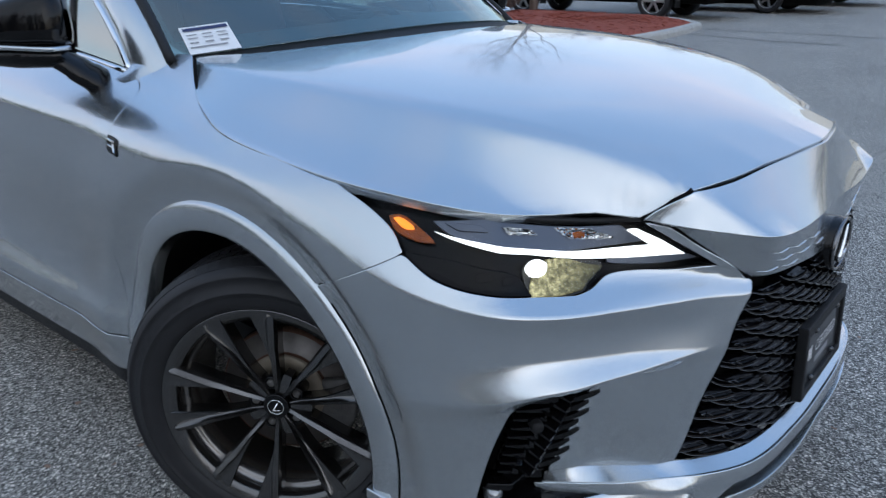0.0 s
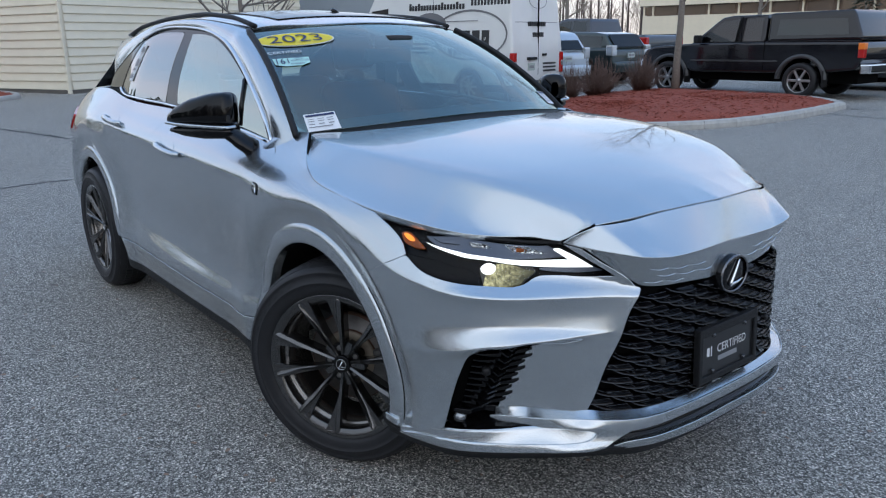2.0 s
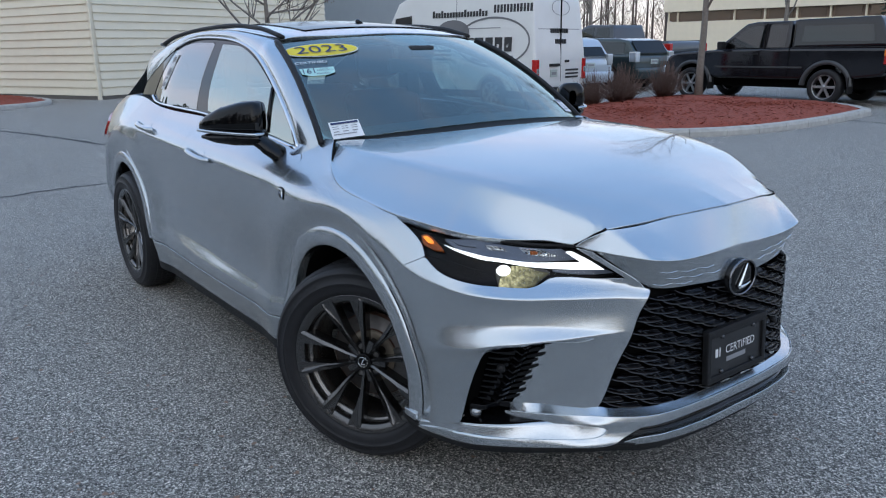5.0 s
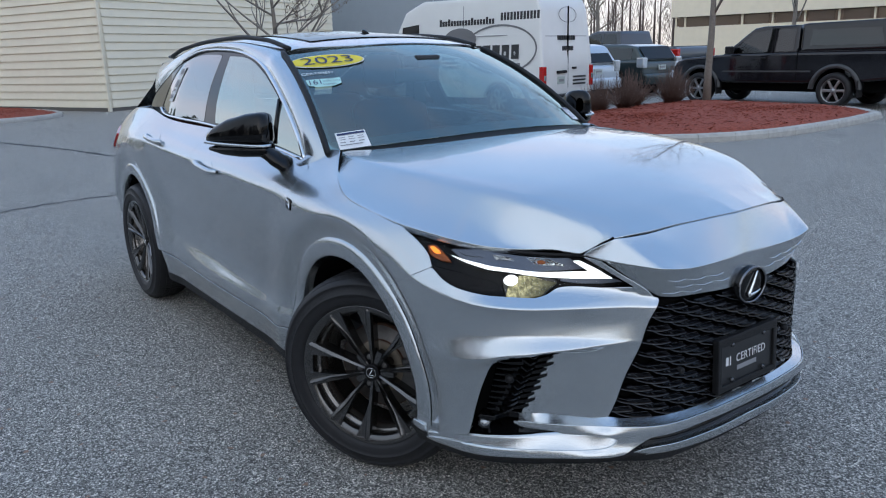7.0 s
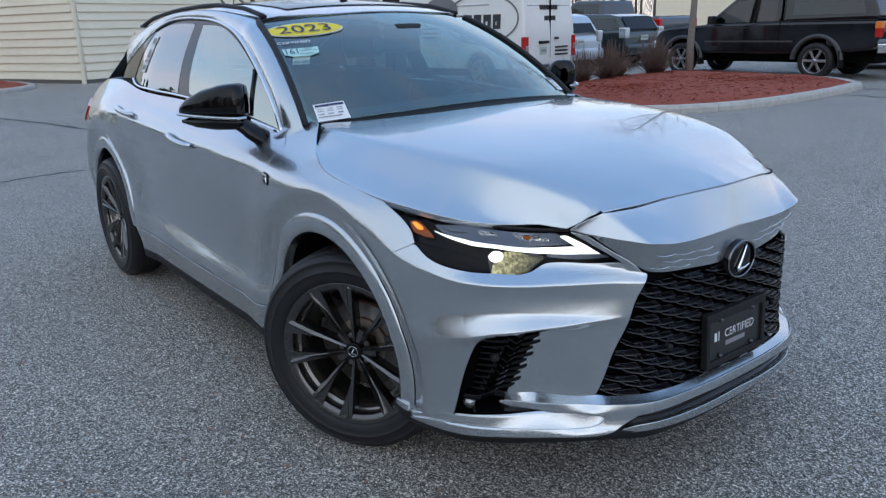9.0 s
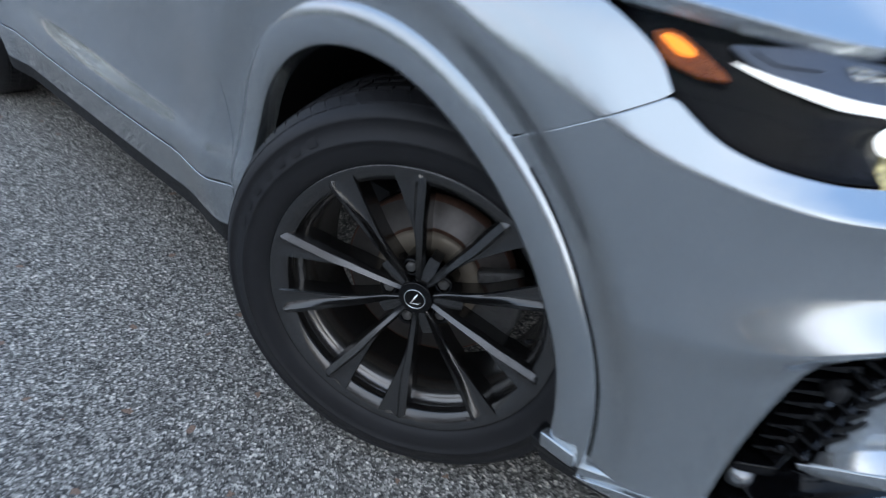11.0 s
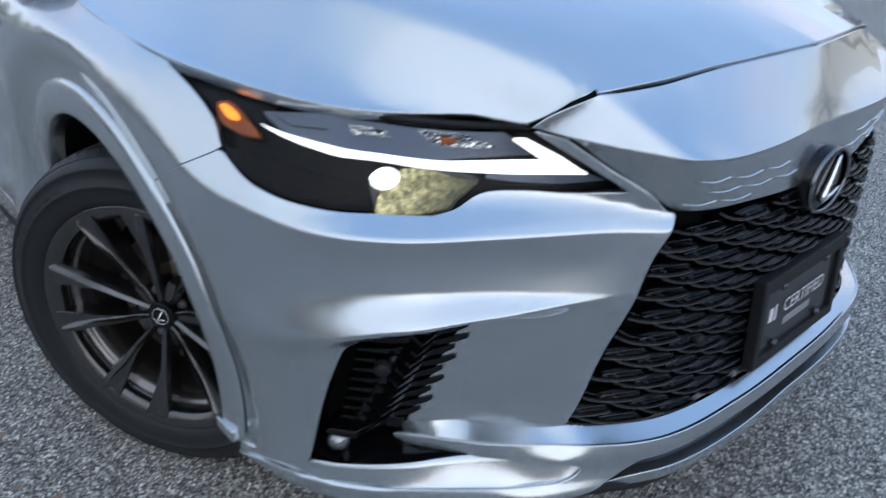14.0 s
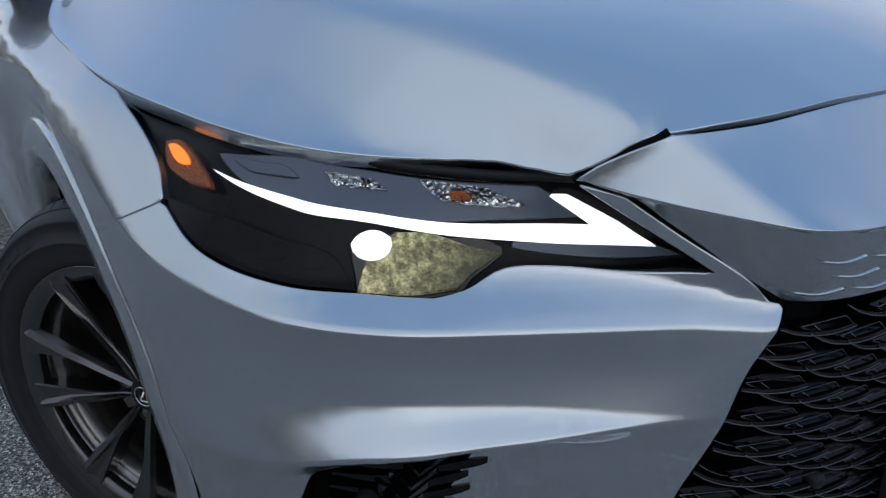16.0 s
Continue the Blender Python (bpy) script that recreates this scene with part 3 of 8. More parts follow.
def flat_bar(points, width, thick, mat, parent, name, label="", lift=0.0, skin=None):
    """A flat strip laid on the body along (u, z) points."""
    p, nn = on_body(points, lift, skin)
    tg = np.gradient(p, axis=0)
    tg /= np.linalg.norm(tg, axis=1)[:, None]
    side = np.cross(nn, tg)
    wd = np.broadcast_to(np.asarray(width, float), (len(p),))[:, None] / 2
    prof = [(-1, -thick), (-1, 0), (-0.6, thick * 0.45), (0.6, thick * 0.45), (1, 0), (1, -thick)]
    v = [p[i] + side[i] * wd[i] * a + nn[i] * b for i in range(len(p)) for a, b in prof]
    k = len(prof)
    f = [(i * k + j, i * k + j + 1, (i + 1) * k + j + 1, (i + 1) * k + j) for i in range(len(p) - 1) for j in range(k - 1)]
    f += [tuple(range(k)), tuple((len(p) - 1) * k + j for j in range(k))[::-1]]
    ob = link(name, v, f, mat, parent, label)
    return ob


def loft(name, curves, mat, parent, label="", closed=False):
    """A skin through curves with equal numbers of points."""
    c = [pts_array(q) for q in curves]
    n = len(c[0])
    v = [q for k in c for q in k]
    m = len(c)
    f = [(i * n + j, i * n + j + 1, ((i + 1) % m) * n + j + 1, ((i + 1) % m) * n + j) for i in range(m if closed else m - 1) for j in range(n - 1)]
    return link(name, v, f, mat, parent, label)


def letters(text, size):
    """Flat letters as 2D points and faces, centred."""
    cu = bpy.data.curves.new("letters", "FONT")
    cu.body, cu.size, cu.align_x, cu.align_y = text, size, "CENTER", "CENTER"
    cu.resolution_u = 3
    ob = bpy.data.objects.new("letters", cu)
    me = ob.to_mesh()
    v = np.array([tuple(q.co) for q in me.vertices])
    f = [tuple(p.vertices) for p in me.polygons]
    ob.to_mesh_clear()
    bpy.data.objects.remove(ob)
    bpy.data.curves.remove(cu)
    return v, f


def lettering(name, text, size, m, mat, parent, label="", stretch=1.0):
    v, f = letters(text, size)
    w = [m @ Vector((a * stretch, b, 0)) for a, b, _ in v]
    return link(name, w, f, mat, parent, label, smooth=False)


car = thing("silver_suv", "silver crossover SUV with lit headlights, parked on asphalt", "car")

# ---- the car: body panels ----
GAP = [(2.0, 1.170), (1.93, 1.133), (1.845, 1.097), (1.763, 1.069), (1.662, 1.0435), (1.503, 1.0225), (1.308, 0.994)]
HL_TOP = [(1.308, 0.994), (1.206, 0.976), (1.079, 0.9655), (0.982, 0.9535), (0.863, 0.940), (0.765, 0.930), (0.692, 0.9225), (0.612, 0.919)]
HL_END = [(0.612, 0.919), (0.538, 0.873), (0.464, 0.825)]
HL_LOW2 = [(0.464, 0.825), (0.55, 0.824), (0.636, 0.830), (0.688, 0.829), (0.73, 0.814), (0.768, 0.809)]
HL_LOW = [(0.768, 0.809), (0.865, 0.8155), (0.945, 0.825), (1.02, 0.838), (1.075, 0.856), (1.137, 0.892)]
HL_REAR = [(1.137, 0.892), (1.165, 0.925), (1.22, 0.958), (1.308, 0.994)]
JOINT = [X(0.243, 0.786), (1.137, 0.892)]
DOOR_F = [X(-0.545, 0.42), X(-0.553, 0.60), X(-0.515, 0.85), X(-0.455, 1.03), X(-0.47, 1.08), X(-0.585, 1.125)]
DOOR_M = [X(-1.50, 0.42), X(-1.50, 0.60), X(-1.56, 0.85), X(-1.62, 1.05), X(-1.66, 1.19)]
DOOR_R = [X(-2.62, 1.24), X(-2.66, 1.1), X(-2.58, 0.98), X(-2.46, 0.85)]
GRILLE_SIDE = [(0.384, 0.792), (0.425, 0.727), (0.454, 0.641), (0.494, 0.555), (0.529, 0.458), (0.549, 0.418)]
LIP_LINE = [(0.560, 0.907), (0.495, 0.895), (0.42, 0.890), (0.377, 0.888), (0.297, 0.881), (0.17, 0.879), (0, 0.880)]
GRILLE_TOP = [(0.384, 0.792), (0.327, 0.787), (0.214, 0.784), (0.082, 0.780), (0, 0.780)]
GRILLE_LOW = [(0.549, 0.418), (0.50, 0.406), (0.44, 0.403), (0.342, 0.405), (0.196, 0.406), (0, 0.407)]
SLOT = [(0.708, 0.641), (0.80, 0.641), (0.865, 0.637), (0.908, 0.618), (0.938, 0.56), (0.966, 0.473), (0.981, 0.41), (0.965, 0.390), (0.90, 0.384), (0.85, 0.384), (0.79, 0.388)]
SLOT_IN = [(0.79, 0.388), (0.758, 0.402)]
SLOT_TIP = [(0.758, 0.402), (0.818, 0.430)]
SLOT_TEETH = [(0.818, 0.430), (0.708, 0.641)]

both("front_fender", outline(arch_points(0, 1.0, 52, 172), [X(-0.53, 0.43), X(-0.545, 0.43)], DOOR_F, [X(-0.585, 1.125), X(-0.50, 1.165), (2.0, 1.170)], GAP, HL_REAR[::-1], JOINT[::-1], n=6), PAINT, car)
slot = outline(SLOT, SLOT_IN, SLOT_TIP, SLOT_TEETH, n=6)
both("front_bumper", outline(JOINT, HL_LOW[::-1], HL_LOW2[::-1], HL_END[::-1], [(0.612, 0.919), (0.560, 0.907)], [(0.560, 0.907), (0.50, 0.865), (0.42, 0.812), (0.405, 0.796)], [(0.405, 0.796), (0.384, 0.792)], GRILLE_SIDE,
     [(0.549, 0.418), (0.60, 0.414), (0.68, 0.419), (0.75, 0.425), (0.818, 0.430)], SLOT_TEETH, SLOT[:7], [(0.981, 0.41), (0.985, 0.392), (0.990, 0.374)], [(0.990, 0.374), (1.04, 0.363), (1.10, 0.346), (1.15, 0.333), X(0.385, 0.33)], arch_points(0, 1.0, -6, 52), n=6), PAINT, car, step=0.012)
both("front_door", outline(DOOR_F, [X(-0.585, 1.125), X(-0.94, 1.155), X(-1.66, 1.19)], DOOR_M[::-1], [X(-1.50, 0.42), X(-0.545, 0.42)], n=6), PAINT, car)
both("rear_door", outline(DOOR_M, [X(-1.66, 1.19), X(-2.3, 1.205), X(-2.62, 1.24)], DOOR_R, arch_points(1, 1.0, 58, 6), [X(-2.36, 0.44), X(-1.50, 0.42)], n=6), PAINT, car)
both("rear_quarter", outline(DOOR_R, arch_points(1, 1.0, 58, 180), [X(-3.33, 0.5), A(-3.6, 0.86, 0.5), A(-3.9, 0.4, 0.5), A(-3.92, 0, 0.5)], [A(-3.92, 0, 0.5), A(-3.92, 0, 1.22)], [A(-3.92, 0, 1.22), A(-3.6, 0.86, 1.22), X(-3.2, 1.235), X(-2.8, 1.25), X(-2.62, 1.24)], n=6), PAINT, car, step=0.025)
both("sill_trim", outline([X(-0.50, 0.25), X(-2.36, 0.25)], [X(-2.36, 0.25), X(-2.36, 0.30)], [X(-2.36, 0.30), X(-0.505, 0.30)], [X(-0.505, 0.30), X(-0.50, 0.25)]), BLACK_PLASTIC, car, step=0.03, label="black lower sill trim")
both("rocker_panel", outline([X(-0.505, 0.30), X(-2.36, 0.30)], [X(-2.36, 0.30), X(-2.36, 0.435)], [X(-2.36, 0.435), X(-1.5, 0.415), X(-0.53, 0.415)], [X(-0.53, 0.415), X(-0.505, 0.30)]), PAINT, car, step=0.03)

HOODK = (0.520, 0.977)
NOSE_TOP = [HOODK, (0.46, 0.981), (0.40, 0.985), (0.28, 0.996), (0.12, 1.004), (0, 1.006)]
full = lambda half: [*half, *mirror_u(half)[::-1][1:]]
nose = outline([(0.612, 0.919), HOODK], full(NOSE_TOP), [(-HOODK[0], HOODK[1]), (-0.612, 0.919)], [(-0.612, 0.919), (-0.560, 0.907)], full(LIP_LINE)[::-1], [(0.560, 0.907), (0.612, 0.919)], n=6)
NOSE_S, NOSE_L, NOSE_T = (0, 0.5, 1.0, 1.2), (0, 0.372, 0.572, 0.652), (0, 0.506, 0.523, 0.60)


def nose_skin(u, z):
    """The nose panel, its fold a little rounded."""
    u = np.asarray(u, float)
    return sum(nose_facets(u + k * 0.009, z) for k in (-2, -1, 0, 1, 2)) / 5


def visor(u):
    """How far the lip of the nose stands out over the grille surround, as a shift of its points."""
    au = abs(np.asarray(u, float))
    e = curve1([(0, 0.0), (0.28, 0.0), (0.40, 0.020), (0.48, 0.030), (0.55, 0.022), (0.605, 0.0), (0.7, 0.0)], au)
    nx, nw = np.interp(au, PLAN_U, PLAN_N[:, 0]), np.interp(au, PLAN_U, PLAN_N[:, 1])
    return np.stack([nx * e, -nw * e * np.sign(u + 1e-9), 0.34 * e], 1)


def surround_skin(u, z):
    """The panel over the grille, rising to the lip of the nose."""
    u, z = np.asarray(u, float), np.asarray(z, float)
    au = abs(u)
    zl = np.interp(au, [p[0] for p in LIP_LINE[::-1]], [p[1] for p in LIP_LINE[::-1]])
    low = GRILLE_TOP[::-1] + under[-2::-1]
    zu = np.interp(au, [p[0] for p in low], [p[1] for p in low])
    t = np.clip((z - zu) / np.maximum(zl - zu, 0.01), 0, 1.2)
    p, q = body(u, zu), body(u, zl) + visor(u)
    r = p + (q - p) * t[:, None]
    r[:, 2] += z - (zu + (zl - zu) * t)
    return r


def nose_facets(u, z):
    """Two facets that meet in a slanting fold, from the lip line to the hood's corner."""
    u, z = np.asarray(u, float), np.asarray(z, float)
    au = abs(u)
    low, top = LIP_LINE[::-1], NOSE_TOP[::-1]
    zl = lambda q: np.interp(q, [p[0] for p in low] + [0.66], [p[1] for p in low] + [0.925])
    zt = lambda q: np.interp(q, [p[0] for p in top] + [0.62], [p[1] for p in top] + [0.94])
    t = (z - zl(au)) / np.maximum(zt(au) - zl(au), 0.004)
    lk, tk = np.array(NOSE_L), np.array(NOSE_T)
    knots = (1 - t)[:, None] * lk + t[:, None] * tk
    s = np.array([np.interp(a, k, NOSE_S) for a, k in zip(au, knots)])
    ul, ut = np.interp(s, NOSE_S, lk), np.interp(s, NOSE_S, tk)
    p, q = body(ul, zl(ul)) + visor(ul), body(ut, zt(ut))
    r = p + (q - p) * t[:, None]
    r[:, 1] *= np.where(u < 0, -1, 1)
    return r


CREASES[nose_skin] = [[(s * 0.372, 0.888), (s * 0.506, 0.978)] for s in (1, -1)]
sheet("nose_panel", nose_skin, nose, PAINT, car, flip=True, step=0.012, gap=0.003, depth=0.02)
under = [(0.560, 0.907), (0.50, 0.865), (0.42, 0.812), (0.384, 0.792)]
sheet("grille_surround", surround_skin, outline(full(LIP_LINE), mirror_u(under), full(GRILLE_TOP)[::-1], under[::-1], n=6), PAINT, car, flip=True, step=0.012, lift=-0.003)

HOOD_REAR = [(-0.165, 0), (-0.18, -0.2), (-0.225, -0.42), (-0.31, -0.60), (-0.455, -0.703)]
HOOD_SIDE = [(-0.455, -0.703), (-0.40, -0.737), (-0.335, -0.785), (-0.262, -0.829), (-0.178, -0.870), (-0.078, -0.900), (0.083, -0.904), (0.275, -0.890), (0.372, -0.865), (0.482, -0.820), (0.543, -0.761), (0.593, -0.684), (0.659, -0.600), (0.732, -0.540)]
HOOD_FRONT = [(0.732, -0.540), (0.796, -0.470)]
HOOD_NOSE = [(0.796, -0.470), (0.824, -0.410), (0.841, -0.359), (0.864, -0.264), (0.892, -0.115), (0.905, 0)]
right = outline(HOOD_REAR, HOOD_SIDE, HOOD_FRONT, HOOD_NOSE, n=8)
sheet("hood", hood_skin, np.vstack([right, (right * (1, -1))[::-1]]), PAINT, car, step=0.012, reach=0.007, depth=0.02, gap=0.004)
loft("cowl", [[windscreen(np.array([a]), np.array([b]))[0] - (-dx, 0, 0.012 + dz) for a in np.linspace(-1, 1, 41)] for b, dx, dz in ((0.05, 0, 0), (0.0, 0.02, 0.005), (-0.03, 0.12, 0.0))], BLACK_PLASTIC, car, "black plastic cowl")

# slanting notches pressed into the grille surround
for s_ in (1, -1):
    for u_, z_ in ((0.335, 0.842), (0.25, 0.836), (0.165, 0.834), (0.30, 0.818), (0.215, 0.813), (0.13, 0.811), (0.345, 0.800), (0.26, 0.795)):
        flat_bar(cr([(s_ * (u_ + 0.040), z_ + 0.007), (s_ * u_, z_), (s_ * (u_ - 0.032), z_ + 0.004)], 5), [0.001] + [0.0028] * 9 + [0.001], 0.003, PAINT, car, "surround_notch", lift=-0.0024, skin=surround_skin)

# lower lips: a silver frame that wraps round a hollow shelf, a splitter blade between, black underneath
LIP_O = [(0, 0.034), (0.2, 0.038), (0.40, 0.052), (0.56, 0.060), (0.62, 0.056), (0.68, 0.046), (0.74, 0.034), (0.80, 0.022), (0.86, 0.013), (0.92, 0.007), (0.98, 0.003), (1.10, -0.002), (1.25, -0.004)]
LIP_R = [(0, 0.034), (0.2, 0.036), (0.45, 0.048), (0.56, 0.046), (0.62, 0.038), (0.68, 0.034), (0.74, 0.025), (0.80, 0.013), (0.86, 0.008), (0.92, 0.004), (0.98, 0.004), (1.04, -0.002), (1.25, -0.006)]
LIP_B = [(0, 0.030), (0.2, 0.034), (0.45, 0.045), (0.56, 0.042), (0.62, 0.027), (0.68, 0.006), (0.74, -0.022), (0.80, -0.050), (0.86, -0.07), (1.25, -0.07)]
LIP_T = [(0, 0.026), (0.2, 0.030), (0.45, 0.040), (0.50, 0.038), (0.56, 0.027), (0.62, 0.018), (0.68, 0.003), (0.74, -0.026), (0.80, -0.055), (0.86, -0.075), (1.25, -0.075)]


def plan_point(u, off, z):
    """Points off the plan outline, outwards by off."""
    au = abs(u)
    x, w = np.interp(au, PLAN_U, PLAN[:, 0]), np.interp(au, PLAN_U, PLAN[:, 1])
    nx, nw = np.interp(au, PLAN_U, PLAN_N[:, 0]), np.interp(au, PLAN_U, PLAN_N[:, 1])
    return np.stack([x + nx * off, -(w + nw * off) * np.sign(u + 1e-9), z], 1)


def lip_skin(u, z):
    """The outer face of the lower lips."""
    u, z = np.asarray(u, float), np.asarray(z, float)
    o, r, b, t = (curve1(k, abs(u)) for k in (LIP_O, LIP_R, LIP_B, LIP_T))
    zk = np.repeat([[0.25, 0.300, 0.316, 0.341, 0.356, 0.378, 0.403, 0.43]], len(u), 0)
    off = pchip(zk, np.stack([o - 0.035, o - 0.012, o, r + 0.003, b + 0.003, b + 0.002, t + 0.002, t - 0.012], 1), z)
    return plan_point(u, off, z)


LIP_TOP = [(0.842, 0.396), (0.80, 0.400), (0.74, 0.402), (0.68, 0.405), (0.62, 0.405), (0.56, 0.402), (0.50, 0.400), (0.44, 0.398), (0.342, 0.398), (0.196, 0.399), (0, 0.400)]
LIP_MID = [(0.425, 0.364), (0.342, 0.369), (0.196, 0.372), (0, 0.372)]
LIP_DIAG = [(0.505, 0.320), (0.425, 0.364)]
LIP_FOOT = [(1.17, 0.302), (1.10, 0.308), (0.98, 0.313), (0.86, 0.316), (0.74, 0.316), (0.62, 0.315), (0.535, 0.315), (0.505, 0.320)]
LIP_EDGE = [(1.17, 0.310), (1.10, 0.329), (1.04, 0.338), (0.98, 0.345), (0.92, 0.344), (0.80, 0.340), (0.68, 0.337), (0.62, 0.336), (0.57, 0.339), (0.540, 0.349), (0.528, 0.363)]
LIP_BAND = [(0.528, 0.363), (0.56, 0.374), (0.62, 0.379), (0.68, 0.380), (0.74, 0.379), (0.80, 0.381), (0.842, 0.390)]
tip = [(0.842, 0.390), (0.842, 0.396)]
lip = outline(full(LIP_TOP), mirror_u(tip[::-1]), mirror_u(LIP_BAND[::-1]), mirror_u(LIP_EDGE[::-1]), [(-1.17, 0.310), (-1.17, 0.302)], mirror_u(LIP_FOOT), mirror_u(LIP_DIAG), full(LIP_MID)[::-1], LIP_DIAG[::-1], LIP_FOOT[::-1],
              [(1.17, 0.302), (1.17, 0.310)], LIP_EDGE, LIP_BAND, tip, n=6)
sheet("lower_lip", lip_skin, lip, PAINT, car, flip=True, step=0.008, depth=0.018, lift=0.004, gap=0.001)
for s_ in (1, -1):
    us = np.linspace(1.165, 0.52, 90)
    zt = curve1([(1.17, 0.327), (1.10, 0.345), (1.04, 0.362), (0.98, 0.374), (0.92, 0.377), (0.86, 0.378), (0.80, 0.379), (0.74, 0.381), (0.62, 0.382), (0.56, 0.378), (0.52, 0.368)], us)
    ot = curve1([(1.17, -0.008), (1.10, -0.006), (1.04, -0.005), (0.98, -0.005), (0.92, -0.005), (0.86, -0.005), (0.82, -0.0055), (0.78, -0.006), (0.74, -0.004), (0.70, 0.001), (0.66, 0.009), (0.62, 0.018), (0.56, 0.031), (0.50, 0.036)], us)
    zr = np.interp(us, [p[0] for p in LIP_EDGE[::-1]], [p[1] for p in LIP_EDGE[::-1]]) - 0.004
    orr = curve1(LIP_R, us)
    rows = []
    for a_, b_ in ((-0.02, 0.0), (0.0, 0.0), (0.16, 0.24), (0.36, 0.48), (0.58, 0.70), (0.80, 0.89), (1.0, 1.02)):
        rows.append(plan_point(us * s_, ot + (orr - ot) * a_ - (0.02 if a_ < 0 else 0), zt + (zr - zt) * b_))
    loft("lip_shelf", rows, PAINT, car)
    k = (us < 1.0) & (us > 0.66)
    loft("intake_floor", [plan_point(us[k] * s_, ot[k] - d_, zt[k] + h_) for d_, h_ in ((-0.001, -0.003), (0.003, 0.001), (0.03, 0.004), (0.11, 0.012), (0.12, 0.08))], BLACK_GLOSS, car)
    us = np.linspace(0.825, 0.0, 110)
    zt = curve1([(0.0, 0.412), (0.2, 0.412), (0.43, 0.411), (0.50, 0.413), (0.549, 0.421), (0.60, 0.417), (0.68, 0.420), (0.75, 0.426), (0.83, 0.432)], us)
    up = body(us * s_, zt)
    dn = plan_point(us * s_, curve1(LIP_T, us) + 0.004, np.interp(us, [p[0] for p in LIP_TOP[::-1]], [p[1] for p in LIP_TOP[::-1]]) - 0.001)
    loft("lip_ledge", [up * (1 - a_) + dn * a_ + np.array([0, 0, 1.0]) * (-0.15 * a_ * (1 - a_)) * (up - dn)[:, 2:3] for a_ in np.linspace(0, 1, 6)], PAINT, car)
SPLIT_T = [(0.50, 0.300), (0.43, 0.325), (0.34, 0.330), (0.2, 0.330), (0, 0.328)]
SPLIT_B = [(0.50, 0.282), (0.43, 0.300), (0.34, 0.303), (0.2, 0.300), (0, 0.298)]
sheet("splitter", body, outline(full(SPLIT_T), full(SPLIT_B)[::-1], n=6), PAINT, car, flip=True, step=0.01, lift=0.012, depth=0.03)
sheet("lip_recess", body, outline(full([(0.52, 0.40), (0.2, 0.40), (0, 0.40)]), full([(0.52, 0.27), (0.2, 0.27), (0, 0.27)])[::-1], n=6), BLACK_GLOSS, car, flip=True, step=0.02, lift=-0.012)
SKIRT_T = [(1.25, 0.330), (1.15, 0.306), (1.05, 0.312), (0.94, 0.314), (0.74, 0.315), (0.535, 0.315), (0.47, 0.300), (0.40, 0.30), (0.2, 0.30), (0, 0.30)]
SKIRT_B = [(1.25, 0.262), (1.05, 0.270), (0.80, 0.278), (0.53, 0.280), (0.4, 0.265), (0.2, 0.26), (0, 0.26)]
sheet("under_skirt", lip_skin, outline(full(SKIRT_T), [(-1.25, 0.330), (-1.25, 0.262)], full(SKIRT_B)[::-1], [(1.25, 0.262), (1.25, 0.330)], n=6), BLACK_PLASTIC, car, flip=True, step=0.02, lift=-0.004, depth=0.04, gap=0)

# dark joints under the gaps between panels
for s_ in (1, -1):
    for run in (GAP, JOINT, DOOR_F, DOOR_M, DOOR_R, under, [(0.612, 0.919), HOODK]):
        q = cr([(s_ * a, b) for a, b in run], 6)
        flat_bar(q, 0.010, 0.004, DARK_VOID, car, "panel_joint", lift=-0.0065)
for run in (NOSE_TOP,):
    flat_bar(cr(full(run), 6), 0.010, 0.004, DARK_VOID, car, "panel_joint", lift=-0.012)

# wheel arches: the lip, its foot and the dark liner
for s_ in (1, -1):
    for k in (0, 1):
        a0, a1 = (-7, 186) if k == 0 else (4, 190)
        rows = [on_body([(s_ * p[0], p[1]) for p in arch_points(k, g_, a0, a1, 70)], h_)[0] for g_, h_ in ((1.010, -0.005), (1.005, -0.001), (0.999, 0.004), (0.990, 0.008), (0.945, 0.010), (0.895, 0.011), (0.875, 0.008), (0.864, 0.000))]
        inner2 = rows[-1] + np.array([0, s_ * 0.035, 0])
        loft("arch_lip", rows + [inner2], PAINT, car, "silver wheel arch lip")
        if k == 0:
            flat_bar([(s_ * p[0], p[1]) for p in arch_points(0, 1.010, -4, 46, 40)], 0.004, 0.002, DARK_VOID, car, "panel_joint", lift=0.0005)
        deep = inner2 + np.array([0, s_ * 0.30, 0])
        loft("arch_liner", [inner2, inner2 + np.array([0, s_ * 0.1, 0.0]), deep, deep * (0.0, 1, 0.0) + np.array([ARCHES[k][0], 0, 0.38])], DARK_VOID, car)
    p = on_body([(s_ * u_, z_) for u_, z_ in [(1.222, 0.352), (1.17, 0.350)]], 0.012)[0]
    bm = boxes((p[0][0] - 0.012, p[1][0], min(p[0][1], p[1][1]) - 0.004, max(p[0][1], p[1][1]) + 0.01, 0.328, 0.354), bev=0.004)
    part("arch_foot", bm, PAINT, car, smooth=True)
    bm = boxes((-0.487, -0.472, -s_ * 0.885 - 0.035, -s_ * 0.885 + 0.035, 0.45, 0.59), bev=0.005)
    part("splash_flap", bm, BLACK_PLASTIC, car)
part("underbody", boxes((-3.6, 0.70, -0.55, 0.55, 0.22, 0.42), bev=0.03), DARK_VOID, car)
part("engine_bay", boxes((-0.42, 0.60, -0.55, 0.55, 0.40, 0.86), bev=0.03), DARK_VOID, car)

